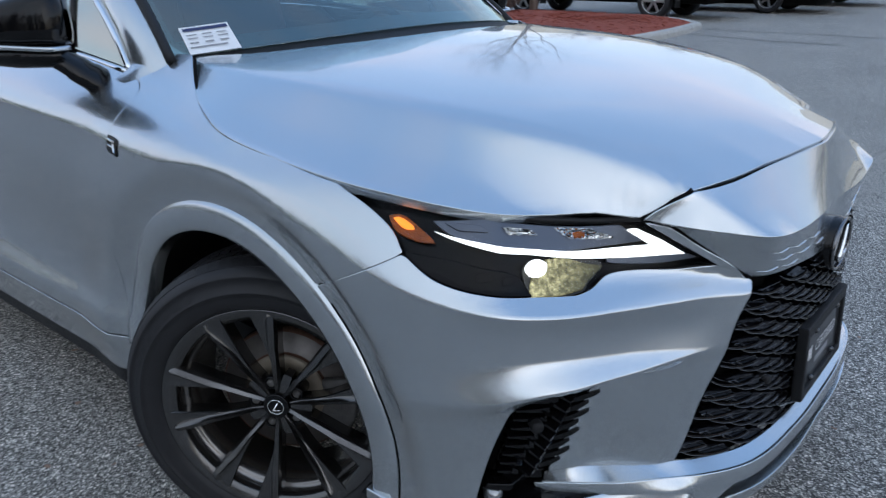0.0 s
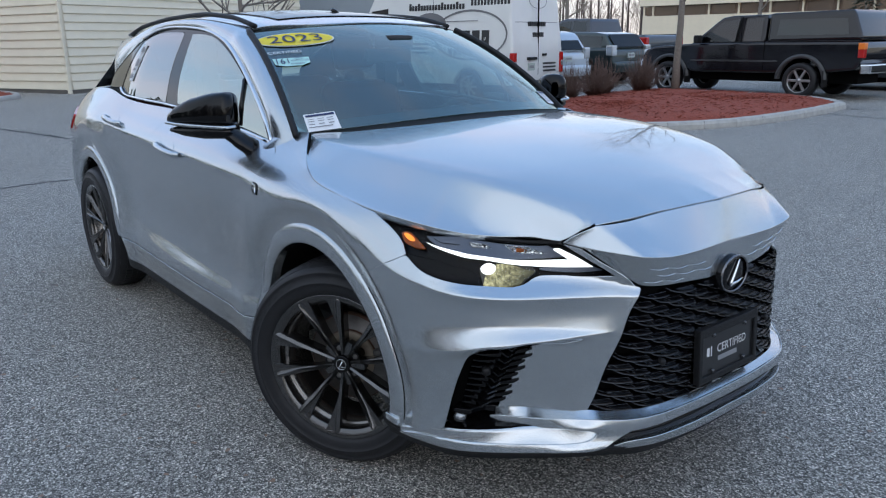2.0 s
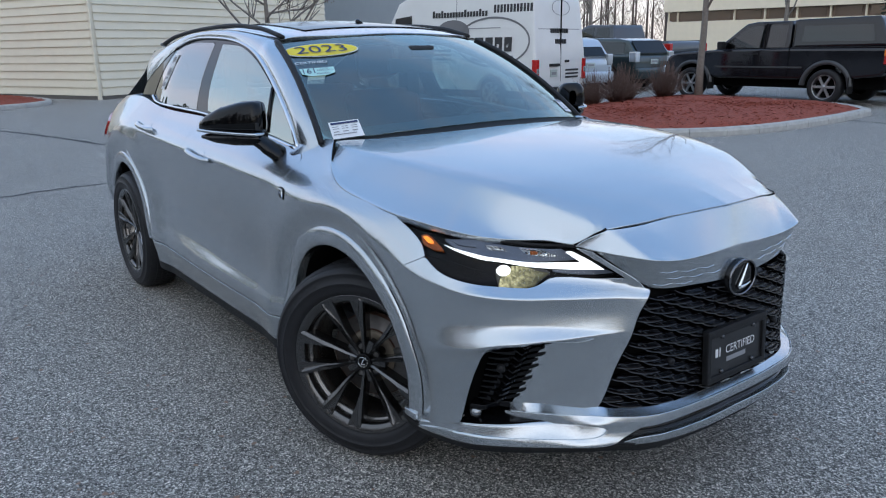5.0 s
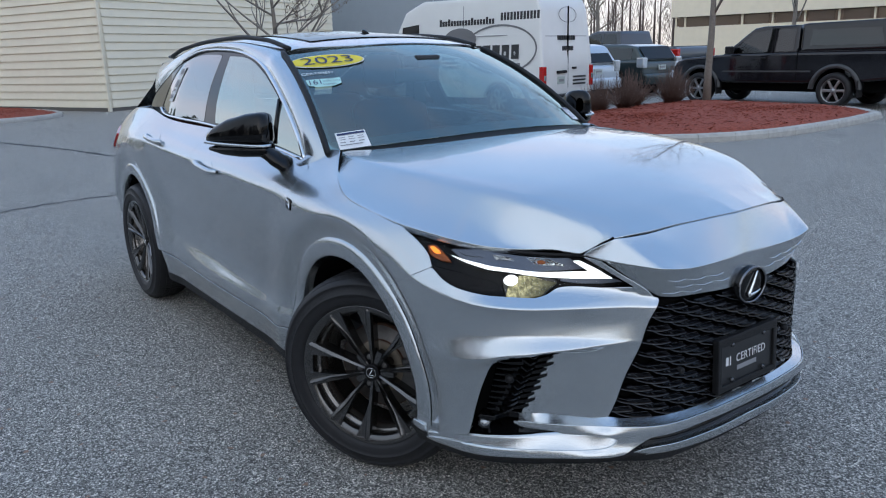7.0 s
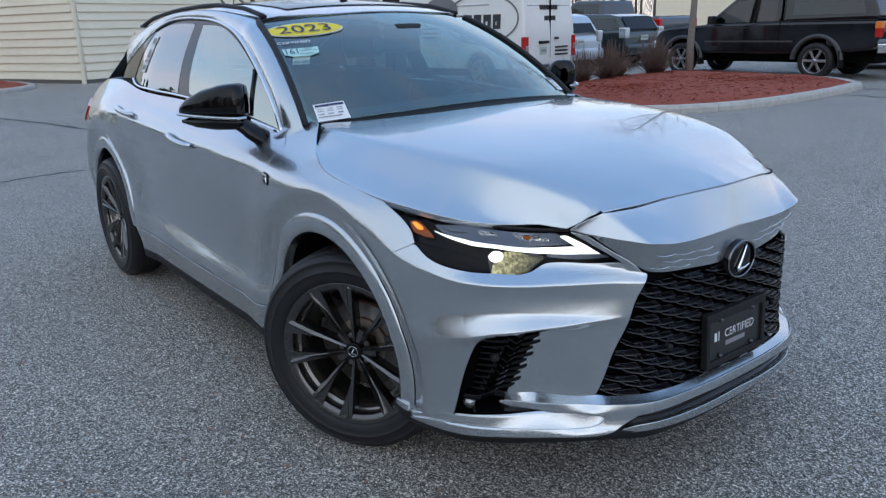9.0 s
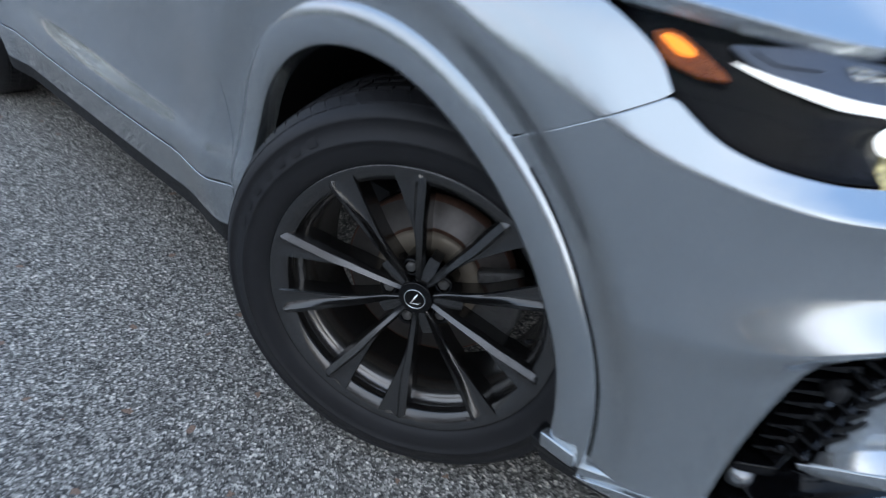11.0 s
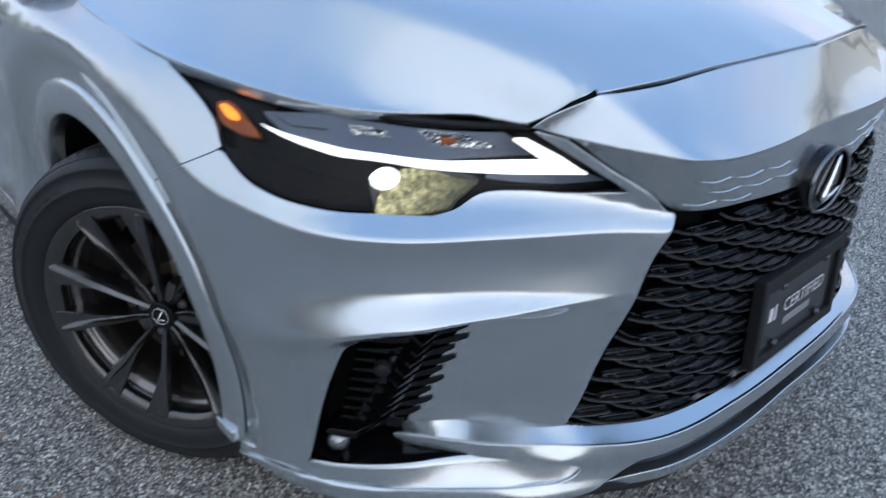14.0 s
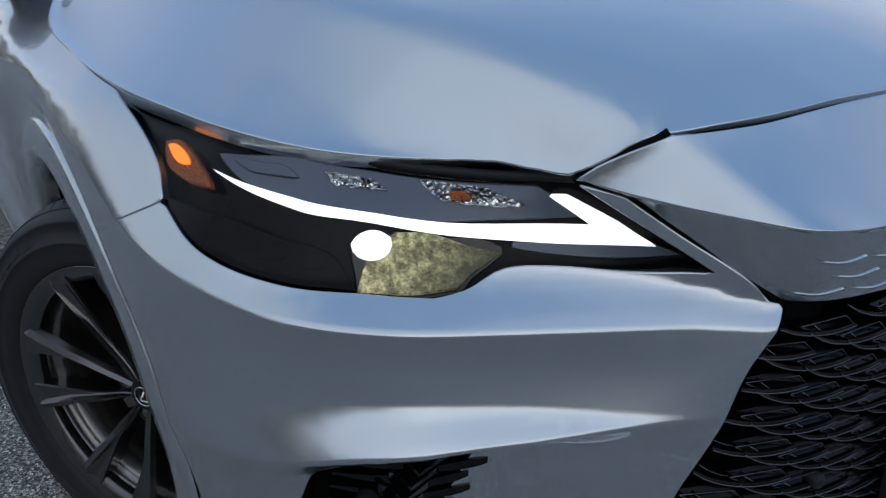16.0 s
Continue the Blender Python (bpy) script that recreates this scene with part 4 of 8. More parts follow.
# ---- headlights ----
LENS_BAND = outline([(p[0], p[1] - 0.002) for p in HL_TOP], HL_END, HL_LOW2, HL_LOW, HL_REAR, n=6)
DRL = outline([(1.092, 0.933), (1.04, 0.922), (0.956, 0.908), (0.876, 0.896), (0.816, 0.888), (0.724, 0.875), (0.592, 0.871)], [(0.592, 0.871), (0.640, 0.904)], [(0.640, 0.904), (0.620, 0.904)], [(0.620, 0.904), (0.574, 0.880), (0.523, 0.849)],
              [(0.523, 0.850), (0.644, 0.853), (0.724, 0.8615), (0.816, 0.877), (0.872, 0.8855), (0.948, 0.8975), (1.032, 0.9155), (1.092, 0.933)], n=5)
BEZEL_GREY = material("lamp_bezel", (0.085, 0.10, 0.13), 0.4, 0.5, 0.3)
CRYSTAL = material("crystal_reflector", (0.70, 0.71, 0.71), 0.06, 1.0)
cn, cl = CRYSTAL.node_tree.nodes, CRYSTAL.node_tree.links
cvo = cn.new("ShaderNodeTexVoronoi")
cvo.inputs["Scale"].default_value = 150.0
ctc = cn.new("ShaderNodeTexCoord")
cl.new(ctc.outputs["Object"], cvo.inputs["Vector"])
cbp = cn.new("ShaderNodeBump")
cbp.inputs["Strength"].default_value, cbp.inputs["Distance"].default_value = 1.0, 0.012
cl.new(cvo.outputs["Distance"], cbp.inputs["Height"])
cl.new(cbp.outputs["Normal"], cn["Principled BSDF"].inputs["Normal"])
BOWL = material("lamp_bowl", (0.020, 0.019, 0.014), 0.2, 0.0, 0, 0.5, 60.0, 0.12, 90.0)
LAMP_BLACK = material("lamp_black", (0.003, 0.003, 0.0035), 0.2, spec=0.10)
FLARE = material("low_beam_painted_glow", (0.075, 0.072, 0.04), 0.25, 0.6, 0, 0.6, 160.0, 0.4, 220.0)
# low-beam light on its facets, painted as emission noise, strongest beside the projector lens
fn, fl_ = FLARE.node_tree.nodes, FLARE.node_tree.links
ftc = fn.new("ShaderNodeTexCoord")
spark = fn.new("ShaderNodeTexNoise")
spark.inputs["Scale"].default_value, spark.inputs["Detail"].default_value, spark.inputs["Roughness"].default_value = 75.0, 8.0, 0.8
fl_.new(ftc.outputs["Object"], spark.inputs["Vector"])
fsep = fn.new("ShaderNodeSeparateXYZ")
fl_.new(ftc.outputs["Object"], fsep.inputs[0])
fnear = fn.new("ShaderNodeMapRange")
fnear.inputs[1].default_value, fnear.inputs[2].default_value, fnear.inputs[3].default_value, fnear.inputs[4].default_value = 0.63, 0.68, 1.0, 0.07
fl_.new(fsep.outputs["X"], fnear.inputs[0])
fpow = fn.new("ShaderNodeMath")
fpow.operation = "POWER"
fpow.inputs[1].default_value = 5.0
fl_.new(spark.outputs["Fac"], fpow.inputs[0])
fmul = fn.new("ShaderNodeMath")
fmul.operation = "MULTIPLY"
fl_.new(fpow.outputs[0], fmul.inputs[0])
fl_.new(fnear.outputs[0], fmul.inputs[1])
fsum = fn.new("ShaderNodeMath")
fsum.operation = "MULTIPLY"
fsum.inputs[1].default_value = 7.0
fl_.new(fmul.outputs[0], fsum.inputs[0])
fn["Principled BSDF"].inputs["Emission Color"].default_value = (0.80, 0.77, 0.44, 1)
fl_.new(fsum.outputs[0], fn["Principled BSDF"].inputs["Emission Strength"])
AMBER_LENS = material("amber_lens", (0.36, 0.075, 0.005), 0.2, 0.0, 0.3, 0.9, 160.0, 0.8, 420.0)
for s_ in (1, -1):
    def on(points):
        return [(s_ * p[0], p[1]) for p in points]

    lamp = sheet("headlight", body, np.array(on(LENS_BAND)), LAMP_BLACK, car, flip=True, step=0.012, lift=-0.030, depth=0.03, label="lit LED headlight with black surround", gap=-0.004)
    sheet("drl_strip", body, np.array(on(DRL)), LED, lamp, flip=True, step=0.008, lift=-0.010, depth=0.002, label="glowing white daytime light strip", gap=0)
    top_bezel = outline([(1.10, 0.950), (1.0, 0.9485), (0.90, 0.937), (0.80, 0.926), (0.70, 0.916), (0.652, 0.912)], [(0.652, 0.912), (0.605, 0.880)], [(0.605, 0.880), (0.682, 0.879), (0.77, 0.883), (0.861, 0.892), (0.96, 0.908), (1.035, 0.923), (1.10, 0.950)], n=5)
    sheet("upper_bezel", body, np.array(on(top_bezel)), BEZEL_GREY, lamp, flip=True, step=0.01, lift=-0.016, depth=0.01, gap=0)
    for name, quad in (("side_reflector", [(1.073, 0.947), (0.998, 0.940), (0.972, 0.929), (1.04, 0.935)]), ("small_reflector", [(0.921, 0.933), (0.849, 0.923), (0.83, 0.914), (0.905, 0.921)]),
                       ("crystal_reflector", [(0.777, 0.922), (0.703, 0.912), (0.660, 0.890), (0.705, 0.893), (0.750, 0.901)])):
        q = [quad[i] for i in range(len(quad))] + [quad[0]]
        sheet(name, body, np.array(on(outline(*[[q[i], q[i + 1]] for i in range(len(quad))], n=4))), CRYSTAL if name != "side_reflector" else BEZEL_GREY, lamp, flip=True, step=0.008, lift=-0.012, depth=0.006, gap=0)
    ch = outline([(0.742, 0.909), (0.722, 0.909)], [(0.722, 0.909), (0.720, 0.900)], [(0.720, 0.900), (0.740, 0.900)], [(0.740, 0.900), (0.742, 0.909)], n=3)
    sheet("amber_bulb", body, np.array(on(ch)), AMBER_LENS, lamp, flip=True, step=0.006, lift=-0.009, depth=0.004, gap=0)
    amb = outline([(1.188, 0.953), (1.168, 0.955), (1.12, 0.934), (1.086, 0.916)], [(1.086, 0.916), (1.12, 0.917)], [(1.12, 0.917), (1.165, 0.931), (1.188, 0.953)], n=5)
    sheet("side_marker", body, np.array(on(amb)), AMBER_LENS, lamp, flip=True, step=0.008, lift=-0.012, depth=0.008, label="amber side marker lens", gap=0)
    glowspot = outline([(1.178, 0.949), (1.170, 0.951), (1.132, 0.934), (1.150, 0.934), (1.178, 0.949)], n=4)[:-1]
    sheet("marker_bulb", body, np.array(on(glowspot)), AMBER, lamp, flip=True, step=0.005, lift=-0.009, depth=0.003, gap=0)
    bowl = outline([(0.862, 0.818), (0.80, 0.815), (0.736, 0.817)], [(0.736, 0.817), (0.709, 0.830), (0.684, 0.845)], [(0.684, 0.845), (0.701, 0.855), (0.76, 0.862), (0.815, 0.867)], [(0.815, 0.867), (0.871, 0.861), (0.862, 0.818)], n=5)
    sheet("lamp_bowl", body, np.array(on(bowl)), BOWL, lamp, flip=True, step=0.010, lift=-0.022, depth=0.01, label="dark lamp bowl", gap=0)
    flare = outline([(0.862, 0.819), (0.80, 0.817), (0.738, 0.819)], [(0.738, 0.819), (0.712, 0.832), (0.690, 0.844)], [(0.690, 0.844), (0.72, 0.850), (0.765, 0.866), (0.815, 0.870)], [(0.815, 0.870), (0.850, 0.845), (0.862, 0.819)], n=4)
    sheet("low_beam_painted_glow", body, np.array(on(flare)), FLARE, lamp, flip=True, step=0.008, lift=-0.016, depth=0.006, label="dim yellowish low beam reflector with its glow painted in", gap=0)
    pc = [(0.847 + 0.026 * math.cos(t), 0.860 + 0.0170 * math.sin(t) - 0.004 * (math.sin(t) > 0.5)) for t in np.linspace(0, 2 * math.pi, 22, endpoint=False)]
    sheet("projector_lens", body, np.array(on(pc)), LED, lamp, flip=True, step=0.008, lift=-0.008, depth=0.004, label="lit round projector lens", gap=0)
    blk = outline([(1.137, 0.897), (1.043, 0.886), (0.981, 0.871), (0.918, 0.859), (0.893, 0.848), (0.866, 0.816)], [(0.866, 0.816), (0.945, 0.826), (1.02, 0.839), (1.075, 0.857), (1.133, 0.890)], [(1.133, 0.890), (1.137, 0.897)], n=6)
    sheet("black_trim", body, np.array(on(blk)), LAMP_BLACK, lamp, flip=True, step=0.012, lift=-0.004, depth=0.012, gap=0.002)
    for c0, c1 in (((0.995, 0.864), (0.958, 0.848)), ((0.935, 0.853), (0.905, 0.838))):
        q = [c0, (c1[0], c0[1]), c1, (c0[0], c1[1]), c0]
        sheet("lamp_module", body, np.array(on(outline(*[[q[i], q[i + 1]] for i in range(4)], n=3))), LAMP_BLACK, lamp, flip=True, step=0.008, lift=-0.001, depth=0.003, gap=0.001)
    low_strip = outline([(0.50, 0.838), (0.56, 0.836), (0.63, 0.841), (0.675, 0.848)], [(0.675, 0.848), (0.68, 0.853)], [(0.68, 0.853), (0.62, 0.850), (0.53, 0.850)], [(0.53, 0.850), (0.50, 0.838)], n=4)
    sheet("lower_bezel", body, np.array(on(low_strip)), BEZEL_GREY, lamp, flip=True, step=0.010, lift=-0.020, depth=0.005, gap=0)
    lens = sheet("lens", body, np.array(on(LENS_BAND)), LENS, lamp, flip=True, step=0.016, lift=0.001, depth=0.002, label="clear lamp lens", gap=0.006)
    lens.visible_shadow = False
    seal = on([(p[0], p[1] + 0.003) for p in HL_TOP])
    flat_bar(cr(seal, 6), np.interp(np.arange(43), [0, 8, 42], [0.006, 0.010, 0.012]), 0.01, BLACK_PLASTIC, lamp, "seal", "black rubber seal", -0.013)

# ---- grille ----
region = outline(full(GRILLE_TOP), mirror_u(GRILLE_SIDE), full(GRILLE_LOW)[::-1], GRILLE_SIDE[::-1], n=6)
grille = sheet("grille", body, region, DARK_VOID, car, flip=True, step=0.03, lift=-0.045, depth=0.02, label="black spindle grille of staggered blades", gap=-0.01)
wide = outline(full([(0.40, 0.80), (0.3, 0.787), (0, 0.78)]), mirror_u([(0.40, 0.80), (0.44, 0.727), (0.470, 0.641), (0.545, 0.458), (0.562, 0.416)]), full([(0.562, 0.416), (0.3, 0.405), (0, 0.407)])[::-1], [(0.562, 0.416), (0.545, 0.458), (0.470, 0.641), (0.44, 0.727), (0.40, 0.80)], n=6)
row = 0
EDGE_TRIM = material("dark_satin_trim", (0.085, 0.087, 0.092), 0.25, 0.7)
EDGE_BLACK = material("satin_black", (0.003, 0.003, 0.004), 0.16, spec=0.16)
z = 0.425
while z < 0.79:
    for k in range(-8, 9):
        u0 = (k + (row % 2) * 0.5) * 0.118
        path = [(u0 + s * 0.118, z + dz) for s, dz in ((-0.56, -0.0105), (-0.40, -0.0125), (-0.1, -0.0118), (0.16, -0.0065), (0.36, 0.002), (0.52, 0.0135))]
        ok = inside(wide, pts_array(path))
        if ok[2] and ok[3] and abs(path[2][0]) < 0.6:
            q = cr([p for p, o in zip(path, ok) if o], 3)
            p3, nn = on_body(q, -0.004)
            n_ = len(p3)
            deep = 0.036
            rise = np.array([0, 0, 1.0])
            v = []
            for i in range(n_):
                w_ = 0.0028 + 0.0022 * math.sin(math.pi * i / (n_ - 1))
                v += [p3[i] + rise * w_ * 0.5, p3[i] - rise * w_ * 0.5 + nn[i] * 0.002, p3[i] - rise * (w_ * 0.6 + 0.002) - nn[i] * deep, p3[i] + rise * (w_ * 0.2 + 0.004) - nn[i] * deep]
            f = [(i * 4 + a, i * 4 + (a + 1) % 4, (i + 1) * 4 + (a + 1) % 4, (i + 1) * 4 + a) for i in range(n_ - 1) for a in range(4)] + [(0, 1, 2, 3), tuple((n_ - 1) * 4 + a for a in (3, 2, 1, 0))]
            bl = link("blade", v, f, EDGE_BLACK, grille, smooth=False)
            ev, ef = tube([tuple(p3[i] - rise * 0.0012 + nn[i] * 0.0022) for i in range(n_)], 0.0011, 4)
            ev, ef = list(ev), list(ef)
            # flat lid that closes the scale, and the fin that runs up to the next one
            tip = [(u0 + s * 0.118, z + dz) for s, dz in ((-0.54, -0.0100), (-0.43, 0.0035), (0.12, 0.0005), (-0.04, -0.0085))]
            fin = [(u0 + s * 0.118, z + dz) for s, dz in ((0.12, 0.0005), (0.24, 0.0045), (0.36, 0.0115), (0.46, 0.0205))]
            for line, lift in ((tip, -0.0045), (fin, -0.007)):
                if inside(wide, pts_array(line)).all():
                    p3, nn = on_body(line, lift)
                    v = [tuple(q_ - m_ * 0.003) for q_, m_ in zip(p3, nn)] + [tuple(q_ - m_ * 0.026 + rise * 0.003) for q_, m_ in zip(p3, nn)]
                    f = [(0, 4, 5, 1), (1, 5, 6, 2), (2, 6, 7, 3)]
                    if line is tip:
                        v[1] = tuple(np.array(v[1]) - nn[1] * 0.012)
                        v[2] = tuple(np.array(v[2]) - nn[2] * 0.008)
                        f = [(0, 1, 2, 3), (0, 4, 5, 1), (1, 5, 6, 2), (2, 6, 7, 3), (3, 7, 4, 0)]
                    link("scale_lid" if line is tip else "scale_fin", v, f, EDGE_BLACK, grille, smooth=False)
                    tv, tf = tube([tuple(q_) for q_ in p3], 0.0009, 4)
                    k0 = len(ev)
                    ev += list(tv)
                    ef += [tuple(i + k0 for i in t_) for t_ in tf]
            link("blade_edge", ev, ef, EDGE_TRIM, bl)
    z += 0.0215
    row += 1
for u_, z_ in ((0.30, 0.545), (-0.30, 0.545)):
    p3, nn = on_body([(u_, z_)], 0.0)
    v, f = lathe([(0, -0.004), (0.008, -0.004), (0.011, 0.0), (0.011, 0.02)], 16)
    ob = link("parking_sensor", v, f, BLACK_PLASTIC, grille)
    ob.matrix_world = Matrix.Translation(p3[0]) @ Vector(nn[0]).to_track_quat("-Y", "Z").to_matrix().to_4x4()

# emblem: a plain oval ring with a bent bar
emb = new("emblem")
emb.parent = car
emb.matrix_world = Matrix.Translation((0.966, 0.004, 0.775)) @ Euler((radians(90), 0, radians(90))).to_matrix().to_4x4()
ring = [(0.074 * math.cos(t), 0.058 * math.sin(t), 0.012) for t in np.linspace(0, 2 * math.pi, 48, endpoint=False)]
v, f = tube(ring, 0.0042, 8, closed=True, up=(0, 0, 1))
link("ring", v, f, material("dark_chrome", (0.20, 0.20, 0.21), 0.15, 1.0), emb, "dark chrome oval ring")
n_ = 48
v = [(r * 0.078 * math.cos(t), r * 0.062 * math.sin(t), h) for r, h in ((1.0, -0.03), (1.0, 0.004), (0.94, 0.010), (0.5, 0.011)) for t in np.linspace(0, 2 * math.pi, n_, endpoint=False)] + [(0, 0, 0.0115)]
f = [(i * n_ + j, i * n_ + (j + 1) % n_, (i + 1) * n_ + (j + 1) % n_, (i + 1) * n_ + j) for i in range(3) for j in range(n_)] + [(3 * n_ + j, 3 * n_ + (j + 1) % n_, 4 * n_) for j in range(n_)]
link("disc", v, f, BLACK_GLOSS, emb, "gloss black oval disc")
v, f = tube(cr([(0.018, 0.044, 0.014), (-0.004, 0.006, 0.016), (-0.026, -0.030, 0.016)], 6), [0.0035, 0.004, 0.0045, 0.005, 0.005, 0.0055, 0.006, 0.006, 0.0065, 0.0065, 0.007, 0.007, 0.007], 6)
link("bar", v, f, CHROME, emb)
v, f = tube(cr([(-0.026, -0.030, 0.016), (0.01, -0.0285, 0.016), (0.045, -0.022, 0.014)], 4), [0.007, 0.007, 0.006, 0.006, 0.005, 0.005, 0.004, 0.0035, 0.003], 6)
link("bar", v, f, CHROME, emb)

# licence plate, its frame and screws
PLATE_BLACK = material("plate_black", (0.012, 0.012, 0.013), 0.35, 0, 0.3, 0.2, 50)
WHITE_PRINT = material("white_print", (0.75, 0.75, 0.75), 0.5)
GREY_PRINT = material("grey_print", (0.25, 0.25, 0.26), 0.5)
plate = new("plate_holder")
plate.parent = car
plate.matrix_world = Matrix.Translation((0.974, 0.006, 0.527)) @ Euler((radians(90 - 3), 0, radians(90))).to_matrix().to_4x4()
bm = boxes((-0.168, 0.168, 0.062, 0.092, -0.014, 0.010), (-0.168, 0.168, -0.092, -0.070, -0.014, 0.010), (-0.168, -0.148, -0.075, 0.068, -0.014, 0.010), (0.148, 0.168, -0.075, 0.068, -0.014, 0.010), bev=0.004)
part("frame", bm, BLACK_PLASTIC, plate, "black plastic plate frame")
part("plate", boxes((-0.152, 0.152, -0.076, 0.076, -0.012, 0.002), bev=0.002), PLATE_BLACK, plate, "black dealer plate with white lettering")
lettering("lettering", "CERTIFIED", 0.040, pose(0.022, 0.006, 0.0035), WHITE_PRINT, plate, stretch=0.92)
part("letter_bar", boxes((-0.118, -0.105, -0.008, 0.020, 0.002, 0.0035), (-0.096, -0.092, -0.010, 0.022, 0.002, 0.0035)), WHITE_PRINT, plate)
part("caption_bar", boxes((-0.055, 0.055, -0.036, -0.020, 0.002, 0.003)), GREY_PRINT, plate)
for sx in (-0.089, 0.089):
    for sy in (0.0605, -0.0605):
        v, f = lathe([(0, -0.007), (0.004, -0.007), (0.0075, -0.004), (0.0075, 0.002)], 14)
        ob = link("screw", v, f, EDGE_TRIM, plate)
        ob.matrix_local = pose(sx, sy, 0.006, 90 + 180)

# ---- side intake with its blades and fog lamp ----
FOG = material("fog_lamp_glass", (0.30, 0.31, 0.32), 0.12, 0.8, 0.5, 0.3, 200.0)
for s_ in (1, -1):
    inn = sheet("side_intake", body, slot * (s_, 1), DARK_VOID, car, flip=True, step=0.02, lift=-0.07, depth=0.01, label="black side intake with staggered blades", gap=-0.012)
    rim_p, _ = on_body([(s_ * p[0], p[1]) for p in slot], -0.001)
    rim_q, _ = on_body([(s_ * p[0], p[1]) for p in slot], -0.075)
    loft("intake_wall", [np.vstack([rim_p, rim_p[:1]]), np.vstack([rim_q, rim_q[:1]])], BLACK_GLOSS, inn)
    for i in range(10):
        zz = 0.452 + i * 0.0195
        r = (zz - 0.426) / 0.215
        u_in = 0.818 - 0.110 * r
        u_out = 0.955 - 0.055 * r
        for part_i, (ua, ub) in enumerate(((u_in - 0.014 - 0.012 * (i % 2), u_in + 0.07), (u_in + 0.045, u_out - 0.012))):
            q = cr([(s_ * ua, zz + 0.006), (s_ * (ua + 0.016), zz + 0.001), (s_ * (0.5 * (ua + ub)), zz - 0.003), (s_ * ub, zz - 0.002 + 0.003 * part_i)], 4)
            p3, nn = on_body(q, 0.002 - 0.030 * part_i)
            n_ = len(p3)
            v = []
            for j in range(n_):
                h = 0.005 * (0.5 + math.sin(math.pi * min(1, (j + 1.5) / n_)))
                v += [p3[j] + (0, 0, h), p3[j] - (0, 0, h * 0.6), p3[j] - nn[j] * 0.035 - (0, 0, 0.003), p3[j] - nn[j] * 0.035 + (0, 0, 0.006)]
            f = [(a * 4 + b, a * 4 + (b + 1) % 4, (a + 1) * 4 + (b + 1) % 4, (a + 1) * 4 + b) for a in range(n_ - 1) for b in range(4)] + [(0, 1, 2, 3), tuple((n_ - 1) * 4 + b for b in (3, 2, 1, 0))]
            link("blade", v, f, BLACK_GLOSS, inn, smooth=False)
    shelf = outline([(0.80, 0.425), (0.962, 0.436)], [(0.962, 0.436), (0.962, 0.428)], [(0.962, 0.428), (0.83, 0.412)], [(0.83, 0.412), (0.80, 0.425)], n=4)
    sheet("shelf", body, shelf * (s_, 1), BLACK_GLOSS, inn, flip=True, step=0.012, lift=-0.012, depth=0.05, gap=0)
    p3, nn = on_body([(s_ * 0.945, 0.408)], -0.022)
    v, f = lathe([(0, -0.012), (0.010, -0.010), (0.016, -0.003), (0.019, 0.0), (0.019, 0.03)], 24)
    ob = link("fog_lamp", v, f, FOG, inn, "small round fog lamp")
    ob.matrix_world = Matrix.Translation(p3[0]) @ Vector(nn[0]).to_track_quat("-Y", "Z").to_matrix().to_4x4()
    p3, nn = on_body([(s_ * 0.86, 0.558)], -0.016)
    v, f = lathe([(0, -0.004), (0.010, -0.004), (0.013, 0.0), (0.013, 0.02)], 16)
    ob = link("parking_sensor", v, f, BLACK_PLASTIC, inn)
    ob.matrix_world = Matrix.Translation(p3[0]) @ Vector(nn[0]).to_track_quat("-Y", "Z").to_matrix().to_4x4()

# ---- glasshouse ----
FRAME_UP = [(-0.588, 1.124), (-0.683, 1.210), (-0.934, 1.366), (-1.223, 1.494), (-1.496, 1.556), (-1.803, 1.584), (-2.258, 1.582), (-2.49, 1.535), (-2.75, 1.45), (-3.05, 1.33)]
WIN_F = outline([(-1.66, 1.215), (-1.70, 1.29), (-1.725, 1.43), (-1.74, 1.553)], [(-1.74, 1.553), (-1.48, 1.538), (-1.24, 1.476), (-1.0, 1.377), (-0.83, 1.290), (-0.605, 1.128)], [(-0.605, 1.128), (-0.94, 1.164), (-1.66, 1.215)], n=6)
WIN_R = outline([(-1.83, 1.212), (-1.865, 1.37), (-1.86, 1.562)], [(-1.86, 1.562), (-2.23, 1.562), (-2.457, 1.528)], [(-2.457, 1.528), (-2.58, 1.426), (-2.66, 1.268)], [(-2.66, 1.268), (-2.49, 1.228), (-1.83, 1.212)], n=6)
QUARTER = outline([(-2.70, 1.255), (-2.62, 1.42), (-2.50, 1.525)], [(-2.50, 1.525), (-2.76, 1.44), (-3.06, 1.32)], [(-3.06, 1.32), (-3.12, 1.24)], [(-3.12, 1.24), (-2.70, 1.255)], n=6)


def flank(points, s_, lift=0.0):
    p = pts_array(points)
    q = side_glass(p[:, 0], p[:, 1])
    q[:, 1] = (q[:, 1] - lift) * s_
    return q


